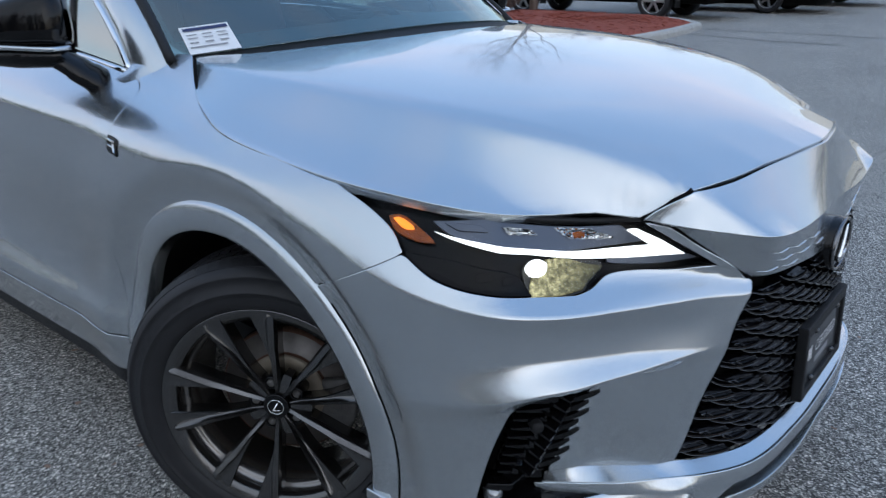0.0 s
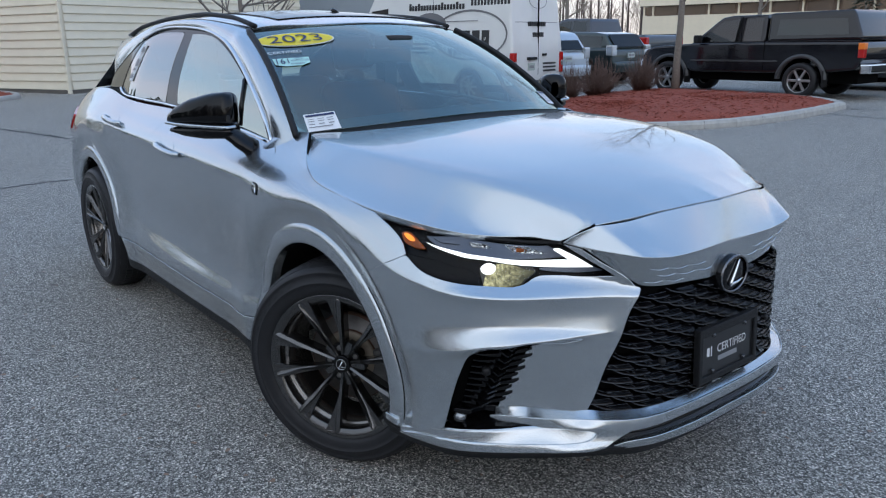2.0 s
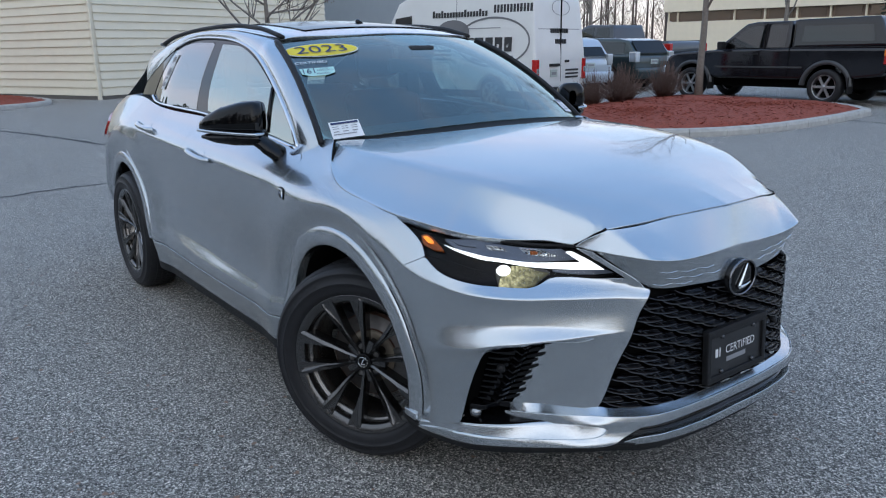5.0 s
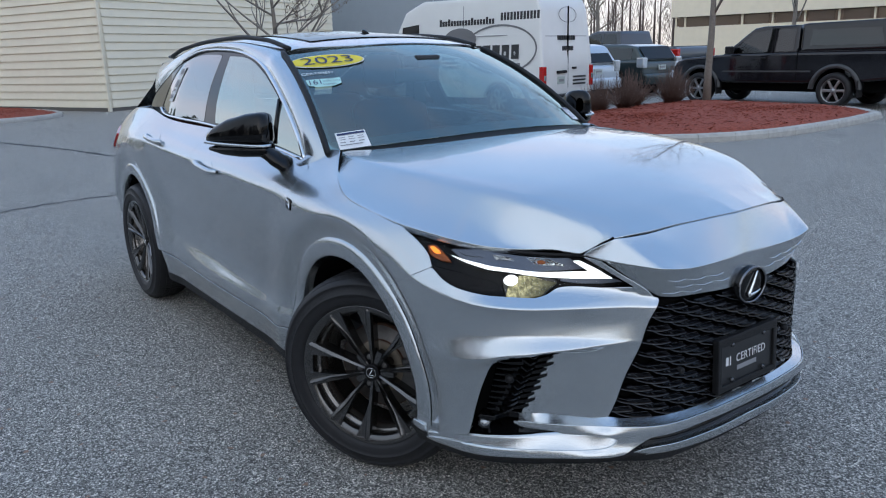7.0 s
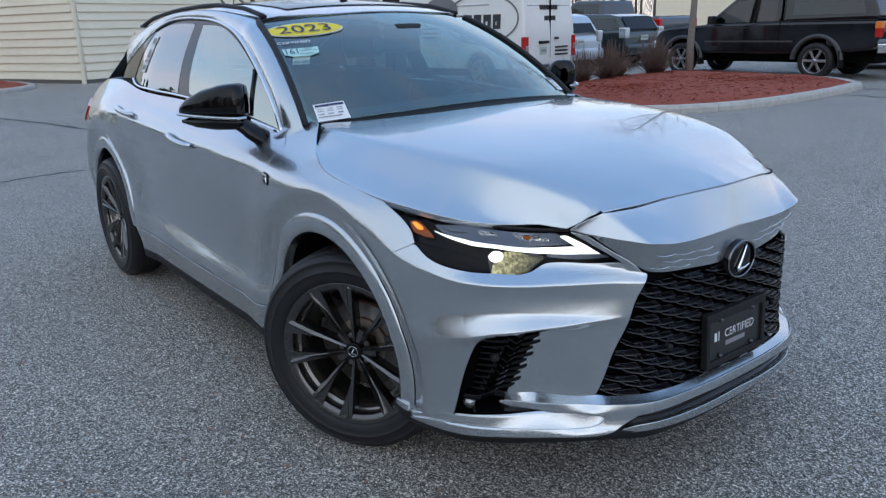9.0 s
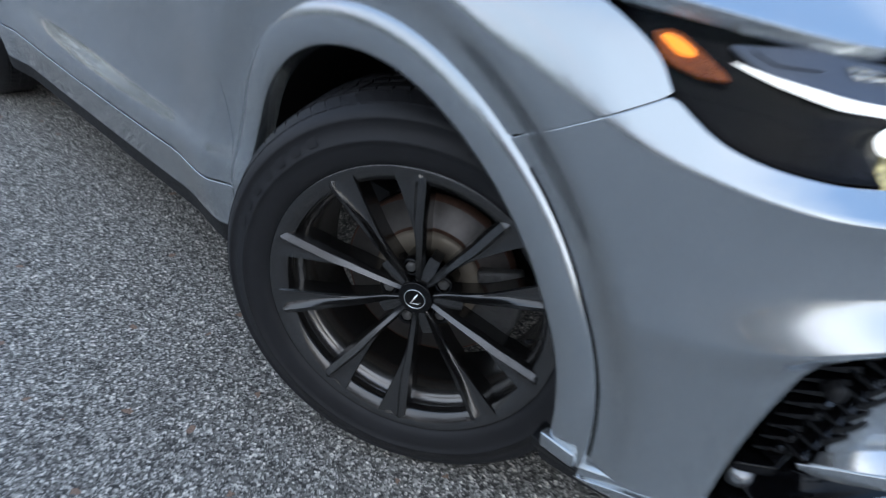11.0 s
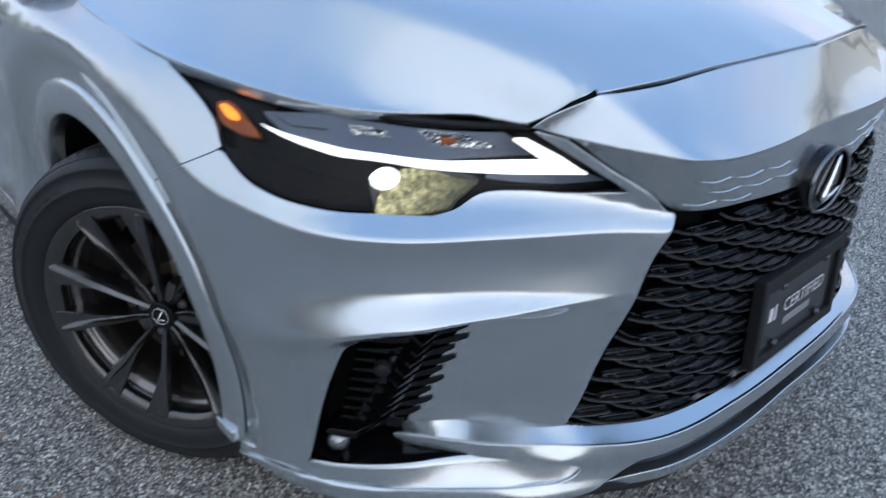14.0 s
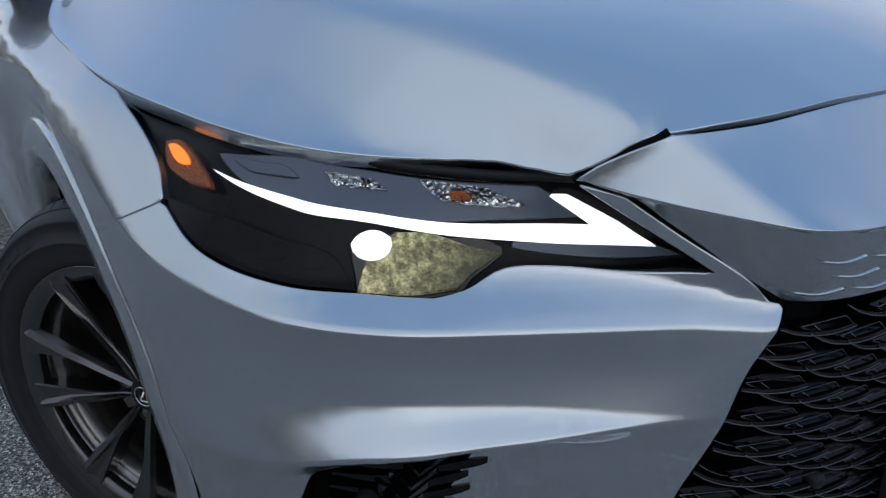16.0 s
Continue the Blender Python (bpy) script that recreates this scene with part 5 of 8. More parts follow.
for s_ in (1, -1):
    skin = (lambda x, z: side_glass(x, z)) if s_ == 1 else (lambda x, z: side_glass(x, z) * (1, -1, 1))
    fl = s_ == -1
    for nm, ol, mt in (("front_window", WIN_F, SIDE_GLASS), ("rear_window", WIN_R, GLASS_DARK)):
        w_ = sheet(nm, skin, ol, mt, car, flip=fl, step=0.05, depth=0.004, gap=0.001)
        w_.visible_shadow = False
    sheet("quarter_trim", skin, QUARTER, BLACK_GLOSS, car, flip=fl, step=0.04, depth=0.01)
    door_frame = outline([(-0.588, 1.118), (-0.94, 1.152), (-1.66, 1.196), (-2.3, 1.205), (-2.69, 1.245)], [(-2.69, 1.245), (-2.61, 1.42), (-2.49, 1.53)], [(-2.49, 1.53), (-2.258, 1.576), (-1.803, 1.578), (-1.496, 1.552), (-1.223, 1.490), (-0.934, 1.362), (-0.683, 1.206), (-0.588, 1.118)], n=6)
    sheet("window_frame", skin, door_frame, BLACK_GLOSS, car, holes=[WIN_F, WIN_R], flip=fl, step=0.03, depth=0.02, lift=-0.002)
    v, f = tube(flank(cr(FRAME_UP[:8], 6), s_, 0.004), 0.010, 8, flat=0.7)
    link("window_trim", v, f, CHROME, car, "bright metal window trim")
    v, f = tube(flank(cr([(-0.588, 1.120), (-0.94, 1.156), (-1.66, 1.200), (-2.3, 1.212), (-2.60, 1.226), (-2.70, 1.252)], 6), s_, 0.006), 0.009, 8, flat=0.8)
    link("belt_trim", v, f, CHROME, car, "bright metal belt trim")
    v, f = tube(flank([(-0.90, 1.165), (-0.945, 1.355)], s_, 0.004), 0.010, 6)
    link("quarter_post", v, f, BLACK_GLOSS, car)
    low = flank(cr([(-0.45, 1.045), *FRAME_UP], 6), s_, 0.002)
    edge_w = np.array([windscreen(np.array([-1.0]), np.array([b]))[0] for b in np.linspace(-0.02, 0.98, 25)]) * (1, s_, 1)
    edge_r = np.array([roof_skin(np.array([x]), np.array([-0.56 * s_]))[0] for x in np.linspace(-1.19, -3.15, 30)])
    hi = np.vstack([np.array([[-0.40, -0.70 * s_, 1.120]]), edge_w, edge_r])
    t_low = np.linspace(0, 1, 60)
    sl = np.r_[0, np.cumsum(np.linalg.norm(np.diff(low, axis=0), axis=1))]
    sh = np.r_[0, np.cumsum(np.linalg.norm(np.diff(hi, axis=0), axis=1))]
    lo_e = np.stack([np.interp(t_low * sl[-1], sl, low[:, k]) for k in range(3)], 1)
    hi_e = np.stack([np.interp(t_low * sh[-1], sh, hi[:, k]) for k in range(3)], 1)
    rows = []
    for t in np.linspace(0, 1, 7):
        bulge = 0.022 * math.sin(math.pi * t)
        rows.append(lo_e * (1 - t) + hi_e * t + np.array([0.0, -s_ * bulge, bulge * 0.8]) * np.clip(t_low / 0.09, 0, 1)[:, None])
    loft("roof_pillar", rows, PAINT, car)
    v, f = tube([edge_w[i] + np.array([0.004, -s_ * 0.004, 0.006]) for i in range(25)], 0.013, 8)
    link("screen_molding", v, f, BLACK_PLASTIC, car)
    rail = [(roof_skin(np.array([x]), np.array([-0.555 * s_]))[0] + np.array([0, -s_ * 0.012, 0.006 + h])) for x, h in zip(np.linspace(-1.16, -2.95, 40), 0.016 * np.clip(np.minimum(np.linspace(0, 8, 40), np.linspace(8, 0, 40)), 0, 1))]
    v, f = tube(rail, 0.014, 10, flat=0.8)
    link("roof_rail", v, f, BLACK_PLASTIC, car, "black roof rail")
    # scuttle between hood, fender and screen pillar
    foot_rows = [cr(r_, 6) for r_ in [np.array([(-0.42, -0.68, 1.148), (-0.435, -0.725, 1.138), (-0.50, -0.79, 1.12), (-0.53, -0.84, 1.09)]) * (1, s_, 1), np.array([(-0.49, -0.722, 1.176), (-0.50, -0.75, 1.166), (-0.54, -0.795, 1.138), (-0.57, -0.84, 1.10)]) * (1, s_, 1), np.array([(-0.56, -0.725, 1.215), (-0.57, -0.765, 1.19), (-0.58, -0.80, 1.14), (-0.60, -0.84, 1.105)]) * (1, s_, 1)]]
    foot_cols = np.stack([cr([r_[k_] for r_ in foot_rows], 5) for k_ in range(len(foot_rows[0]))], 1)
    loft("pillar_foot", list(foot_cols), PAINT, car)

glass_w = sheet("windscreen", windscreen, outline([(-1, 0), (1, 0)], [(1, 0), (1, 0.96)], [(1, 0.96), (-1, 0.96)], [(-1, 0.96), (-1, 0)]), GLASS, car, scale=(0.65, 0.6), step=0.03, depth=0.005)
glass_w.visible_shadow = False
FRIT = material("black_frit", (0.01, 0.012, 0.014), 0.25, 0, 0.5)
sheet("screen_border", windscreen, outline([(-1, 0.0), (1, 0.0)], [(1, 0.0), (1, 0.96)], [(1, 0.96), (-1, 0.96)], [(-1, 0.96), (-1, 0.0)]), FRIT, car, scale=(0.65, 0.6), step=0.03, depth=0.001, lift=-0.007,
      holes=[outline([(-0.965, 0.075), (0.965, 0.075)], [(0.965, 0.075), (0.965, 0.945)], [(0.965, 0.945), (0.22, 0.945), (0.14, 0.80), (-0.14, 0.80), (-0.22, 0.945), (-0.965, 0.945)], [(-0.965, 0.945), (-0.965, 0.075)], n=6)])
sheet("roof", roof_skin, outline([(-1.015, 0), (-1.03, -0.3), (-1.17, -0.575)], [(-1.17, -0.575), (-3.2, -0.56)], [(-3.2, -0.56), (-3.42, 0), (-3.2, 0.56)], [(-3.2, 0.56), (-1.17, 0.575)], [(-1.17, 0.575), (-1.03, 0.3), (-1.015, 0)]), PAINT, car, step=0.03, depth=0.02)
sheet("sunroof", roof_skin, outline([(-1.22, -0.42), (-1.19, 0), (-1.22, 0.42)], [(-1.22, 0.42), (-2.3, 0.42)], [(-2.3, 0.42), (-2.3, -0.42)], [(-2.3, -0.42), (-1.22, -0.42)]), BLACK_GLOSS, car, step=0.04, depth=0.004, lift=0.005, label="dark glass roof panel")
v, f = tube([(-1.36, 0.0, 1.648), (-1.41, 0.0, 1.664), (-1.44, 0, 1.666)], [0.006, 0.011, 0.004], 8)
link("roof_aerial", v, f, BLACK_GLOSS, car)
# tail: hatch, spoiler and lamps
top = [roof_skin(np.array([x]), np.array([y]))[0] for x, y in zip(-3.2 - 0.22 * np.cos(np.linspace(-1.57, 1.57, 21)), np.linspace(-0.56, 0.56, 21))]
low_e = [body(np.array([u_]), np.array([1.22]))[0] for u_ in [*np.linspace(U(-3.5, 0.9), PLAN_U[-1], 11), *(-np.linspace(PLAN_U[-1], U(-3.5, 0.9), 11)[1:])]]
loft("tailgate", [top, [0.5 * np.array(a) + 0.5 * np.array(b) + np.array([0.07, 0, 0.0]) for a, b in zip(top, low_e)], low_e], BLACK_GLOSS, car)
for s_ in (1, -1):
    p = on_body([(s_ * U(-3.45, 0.90), 1.06)], 0.0)[0][0]
    sheet("tail_lamp", body, outline([X(-3.28, 1.06), A(-3.6, 0.86, 1.10)], [A(-3.6, 0.86, 1.10), A(-3.6, 0.86, 0.92)], [A(-3.6, 0.86, 0.92), X(-3.36, 0.97)], [X(-3.36, 0.97), X(-3.28, 1.06)], n=5) * (s_, 1), RED_LENS, car, flip=True, step=0.02, lift=0.012, depth=0.03, label="red tail lamp")

# stickers on the screen
YELLOW = material("yellow_sticker", (0.78, 0.62, 0.02), 0.45)
BLUE_INK = material("dark_blue_ink", (0.02, 0.03, 0.10), 0.5)
MINT = material("mint_sticker", (0.45, 0.72, 0.68), 0.45)
PAPER = material("paper_white", (0.78, 0.79, 0.80), 0.6, 0, 0, 0.04, 40.0)


def on_screen(name, v2, f, c, ax, ay, mat, parent, lift):
    """Flat shapes laid on the windscreen about the place c; ax and ay are the directions of their x and y in (a, b)."""
    v2 = pts_array(v2)
    ab = np.array(c) + v2[:, :1] * np.array(ax) + v2[:, 1:2] * np.array(ay)
    p = windscreen(ab[:, 0], ab[:, 1])
    return link(name, p + np.array([0.6, 0, 0.8]) * lift, f, mat, parent, smooth=False)


def ellipse(rx, ry, n=48):
    return [(rx * math.cos(t), ry * math.sin(t)) for t in np.linspace(0, 2 * math.pi, n, endpoint=False)]


AX, AY = (1.62, -0.10), (0.10, 1.62)
sticker = tagged(on_screen("year_sticker", ellipse(0.155, 0.054), [tuple(range(48))], (-0.765, 0.795), AX, AY, PAPER, None, 0.005), "yellow oval windscreen sticker with the year", "sticker")
on_screen("yellow_face", ellipse(0.149, 0.049), [tuple(range(48))], (-0.765, 0.795), AX, AY, YELLOW, sticker, 0.007)
v, f = letters("2023", 0.088)
on_screen("lettering", v[:, :2] * (1.25, 0.95), f, (-0.765, 0.795), AX, AY, BLUE_INK, sticker, 0.009)
sticker = tagged(on_screen("inspection_sticker", [(-0.062, 0.024), (-0.058, -0.012), (-0.03, -0.026), (0.03, -0.026), (0.058, -0.012), (0.062, 0.024)], [tuple(range(6))], (-0.875, 0.552), AX, AY, MINT, None, 0.005), "mint green inspection sticker on the windscreen", "sticker")
v, f = letters("161", 0.046)
on_screen("lettering", v[:, :2] * (0.8, 1) + (-0.032, 0.002), f, (-0.875, 0.552), AX, AY, BLUE_INK, sticker, 0.007)
v, f = letters("PASSED", 0.014)
on_screen("lettering", v[:, :2] + (0.015, -0.016), f, (-0.875, 0.552), AX, AY, BLUE_INK, sticker, 0.007)
v, f = letters("POINT\nINSPECTION", 0.013)
on_screen("lettering", v[:, :2] * (0.8, 1) + (0.026, 0.010), f, (-0.875, 0.552), AX, AY, BLUE_INK, sticker, 0.007)
v, f = letters("CERTIFIED", 0.026)
tagged(on_screen("screen_lettering", v[:, :2] * (1.0, 0.9), f, (-0.885, 0.655), AX, AY, WHITE_PRINT, None, 0.005), "white lettering decal on the windscreen", "decal")


def paper(c, ax, ay, w, h):
    p = tagged(on_screen("window_paper", [(-w, -h), (w, -h), (w, h), (-w, h)], [(0, 1, 2, 3)], c, ax, ay, PAPER, None, 0.004), "white printed paper slip behind the windscreen", "paper")
    ink = [(-0.9, 0.62, 0.9, 0.86), (-0.9, -0.62, 0.55, -0.52)] + [(-0.85 + 0.6 * i, 0.05 + 0.25 * j, -0.45 + 0.6 * i, 0.12 + 0.25 * j) for i in range(3) for j in range(2)] + [(-0.85 + 0.6 * i, -0.3, -0.5 + 0.6 * i, -0.2) for i in range(3)]
    for x0, y0, x1, y1 in ink:
        on_screen("print_bar", [(x0 * w, y0 * h), (x1 * w, y0 * h), (x1 * w, y1 * h), (x0 * w, y1 * h)], [(0, 1, 2, 3)], c, ax, ay, GREY_PRINT if y1 < 0.6 else BLUE_INK, p, 0.006)


paper((-0.873, 0.060), (1.45, 0.02), (0.02, 1.6), 0.050, 0.036)
paper((0.86, 0.10), (1.45, -0.02), (-0.02, 1.6), 0.05, 0.034)
# price sheet in the rear side window
pl = flank([(-2.52, 1.30), (-2.44, 1.30), (-2.36, 1.50), (-2.43, 1.50)], 1, 0.006)
ps = tagged(link("window_sheet", pl, [(0, 1, 2, 3)], PAPER, smooth=False), "white printed sheet in the rear side window", "paper")
for t0, t1 in ((0.08, 0.2), (0.30, 0.36), (0.42, 0.62), (0.80, 0.94)):
    q = flank([(-2.51 + 0.08 * t0, 1.30 + 0.2 * t0), (-2.455 + 0.08 * t0, 1.30 + 0.2 * t0), (-2.455 + 0.08 * t1, 1.30 + 0.2 * t1), (-2.51 + 0.08 * t1, 1.30 + 0.2 * t1)], 1, 0.009)
    link("print_bar", q, [(0, 1, 2, 3)], GREY_PRINT, ps, smooth=False)

# ---- cabin ----
LEATHER = material("dark_red_leather", (0.085, 0.018, 0.014), 0.5, 0, 0, 0.25, 20.0, 0.1, 200.0)
CABIN = material("cabin_black", (0.02, 0.021, 0.023), 0.6, 0, 0, 0.2, 15.0)
part("cabin_floor", boxes((-3.3, -0.25, -0.74, 0.74, 0.40, 0.46)), CABIN, car)
bm = boxes((-0.62, -0.28, -0.70, 0.70, 0.80, 1.10), (-0.80, -0.60, -0.68, 0.68, 0.72, 1.05), bev=0.05)
part("dashboard", bm, CABIN, car, smooth=True)


def seat(x, y, w):
    s = new("seat")
    s.parent = car
    s.matrix_world = pose(x, y, 0)
    part("cushion", boxes((-0.27, 0.27, -w, w, 0.52, 0.72), bev=0.06), LEATHER, s, smooth=True)
    bm = bmesh.new()
    box(bm, -0.08, 0.08, -w, w, 0, 0.62, 0.07, pose(-0.27, 0, 0.68, 0, -16, 0))
    part("backrest", bm, LEATHER, s, smooth=True)
    bm = bmesh.new()
    box(bm, -0.05, 0.05, -0.13, 0.13, 0, 0.20, 0.045, pose(-0.46, 0, 1.34, 0, -14, 0))
    part("headrest", bm, LEATHER, s, smooth=True)


for y in (-0.37, 0.37):
    seat(-1.35, y, 0.25)
seat(-2.25, -0.38, 0.30)
seat(-2.25, 0.38, 0.30)
v, f = tube([(-0.86 + 0.05 * math.sin(t), 0.37 + 0.18 * math.cos(t), 1.04 + 0.17 * math.sin(t)) for t in np.linspace(0, 2 * math.pi, 40, endpoint=False)], 0.014, 8, closed=True, up=(1, 0, 0.2))
link("steering_wheel", v, f, CABIN, car)
bm = boxes((-0.88, -0.82, 0.27, 0.47, 0.99, 1.08), bev=0.02)
part("wheel_hub", bm, CABIN, car)
bm = boxes((-0.93, -0.90, -0.13, 0.13, 1.40, 1.47), bev=0.012)
part("inner_mirror", bm, CABIN, car)
bm = boxes((-0.93, -0.80, -0.07, 0.07, 1.47, 1.53), bev=0.015)
part("camera_box", bm, CABIN, car)
for y in (-0.57, 0.57):
    for x in (-1.76,):
        bm = boxes((x - 0.05, x + 0.05, y - 0.05, y + 0.04, 1.15, 1.52), bev=0.01)
        part("inner_pillar", bm, CABIN, car)
part("headlining", boxes((-3.2, -1.25, -0.52, 0.52, 1.555, 1.575), bev=0.01), material("headlining_cloth", (0.22, 0.22, 0.22), 0.9), car)

# ---- door mirrors, handles, badge ----
for s_ in (1, -1):
    mir = new("door_mirror")
    mir.parent = car
    inner_c, outer_c = np.array([-0.675, -0.912, 1.228]), np.array([-0.915, -1.088, 1.228])
    axis = (outer_c - inner_c) / np.linalg.norm(outer_c - inner_c)
    fwd = np.array([0.69, -0.72, 0.0])
    secs = []
    for t, hh, dd, dz in ((-0.03, 0.045, 0.02, 0.004), (0.0, 0.074, 0.052, 0.006), (0.08, 0.082, 0.070, 0.006), (0.3, 0.080, 0.078, 0.004), (0.6, 0.066, 0.070, -0.002), (0.85, 0.043, 0.050, -0.012), (0.97, 0.024, 0.030, -0.020), (1.01, 0.008, 0.012, -0.024)):
        c = inner_c * (1 - t) + outer_c * t + np.array([0, 0, dz])
        ringp = []
        for a in np.linspace(0, 2 * math.pi, 29):
            ca, sa = math.cos(a), math.sin(a)
            e = 0.62
            ringp.append(c + fwd * dd * math.copysign(abs(ca)**e, ca) + np.array([0, 0, 1.0]) * hh * math.copysign(abs(sa)**0.75, sa) * (1.05 if sa > 0 else 0.62))
        secs.append(np.array(ringp) * (1, s_, 1))
    loft("mirror_cap", secs, BLACK_GLOSS, mir, "gloss black mirror cap")
    strip = [(inner_c * (1 - t) + outer_c * t + fwd * d + np.array([0, 0, -0.040 + 0.012 * t])) * (1, s_, 1) for t, d in ((-0.05, 0.03), (0.05, 0.074), (0.3, 0.082), (0.6, 0.074), (0.85, 0.054), (0.98, 0.034))]
    v, f = tube(cr(strip, 6), 0.0085, 8, flat=0.8)
    link("mirror_strip", v, f, PAINT, mir, "silver strip")
    lowsec = []
    for t, hh, dd in ((0.0, 0.020, 0.05), (0.1, 0.032, 0.070), (0.4, 0.034, 0.074), (0.7, 0.026, 0.060), (0.95, 0.008, 0.03)):
        c = inner_c * (1 - t) + outer_c * t + np.array([0, 0, -0.058])
        lowsec.append(np.array([c + fwd * dd * math.copysign(abs(math.cos(a))**0.6, math.cos(a)) + np.array([0, 0, hh * math.sin(a)]) for a in np.linspace(0, 2 * math.pi, 25)]) * (1, s_, 1))
    loft("mirror_base", lowsec, BLACK_GLOSS, mir)
    arm = [np.array(p) * (1, s_, 1) for p in ((-0.655, -0.845, 1.090), (-0.66, -0.885, 1.118), (-0.685, -0.925, 1.155), (-0.71, -0.95, 1.178))]
    v, f = tube(cr(arm, 5), [0.055] * 4 + [0.05] * 4 + [0.045] * 8, 10, flat=0.55, up=(0.6, 0.3, 0.7))
    link("mirror_arm", v, f, BLACK_GLOSS, mir)
    for (xa, za), (xb, zb) in (((-1.50, 1.040), (-1.22, 1.018)), ((-2.43, 1.108), (-2.15, 1.090))):
        hd = new("door_handle")
        hd.parent = car
        pts = [X(xa + (xb - xa) * t, za + (zb - za) * t) for t in (0.0, 0.08, 0.25, 0.5, 0.8, 0.95, 1.0)]
        p3, _ = on_body([(s_ * a, b) for a, b in pts], 0.0)
        out = np.array([0.004, 0.022, 0.030, 0.033, 0.030, 0.022, 0.004])
        p3 = p3 + np.stack([0 * out, -s_ * out, 0 * out], 1)
        v, f = tube(cr(p3, 5), [0.012] + [0.014] * 29 + [0.012], 10, flat=1.1)
        link("grip", v, f, PAINT, hd)
        cup = [(s_ * (X(xa + (xb - xa) * 0.55, 0)[0] + 0.055 * math.cos(a)), 0.5 * (za + zb) - 0.006 + 0.034 * math.sin(a)) for a in np.linspace(0, 2 * math.pi, 24, endpoint=False)]
        sheet("handle_cup", body, np.array(cup), PAINT, hd, flip=True, step=0.012, lift=0.0015, depth=0.003, gap=0)
    bd = sheet("fender_badge", body, np.array([(s_ * a, b) for a, b in ((1.995, 0.955), (2.040, 0.962), (2.040, 0.998), (1.995, 0.992))]), BLACK_GLOSS, car, flip=True, step=0.01, lift=0.004, depth=0.006, gap=0, label="small square metal fender badge")
    for q in (((2.000, 0.985), (2.034, 0.990)), ((2.004, 0.974), (2.028, 0.977)), ((2.0, 0.962), (2.010, 0.990))):
        flat_bar([(s_ * a, b) for a, b in (q[0], ((q[0][0] + q[1][0]) / 2, (q[0][1] + q[1][1]) / 2), q[1])], 0.005, 0.002, CHROME, bd, "badge_bar", lift=0.006)

# ---- wheels ----
DISC_STEEL = material("brake_disc_steel", (0.17, 0.155, 0.145), 0.45, 0.7, 0, 0.25, 60.0)
RUST = material("rust", (0.12, 0.062, 0.042), 0.8, 0.2, 0, 0.5, 90.0)
HAT = material("hat_metal", (0.33, 0.28, 0.22), 0.55, 0.5, 0, 0.3, 40.0)
CALIPER = material("caliper_iron", (0.16, 0.155, 0.15), 0.6, 0.5, 0, 0.3, 50.0, 0.4, 120.0)
CUT_ALLOY = material("ridge_alloy", (0.125, 0.125, 0.127), 0.27, 0.95, 0.4, 0.05, 60.0)
BARREL = material("barrel_alloy", (0.20, 0.19, 0.18), 0.25, 0.9, 0.2, 0.15, 30.0)


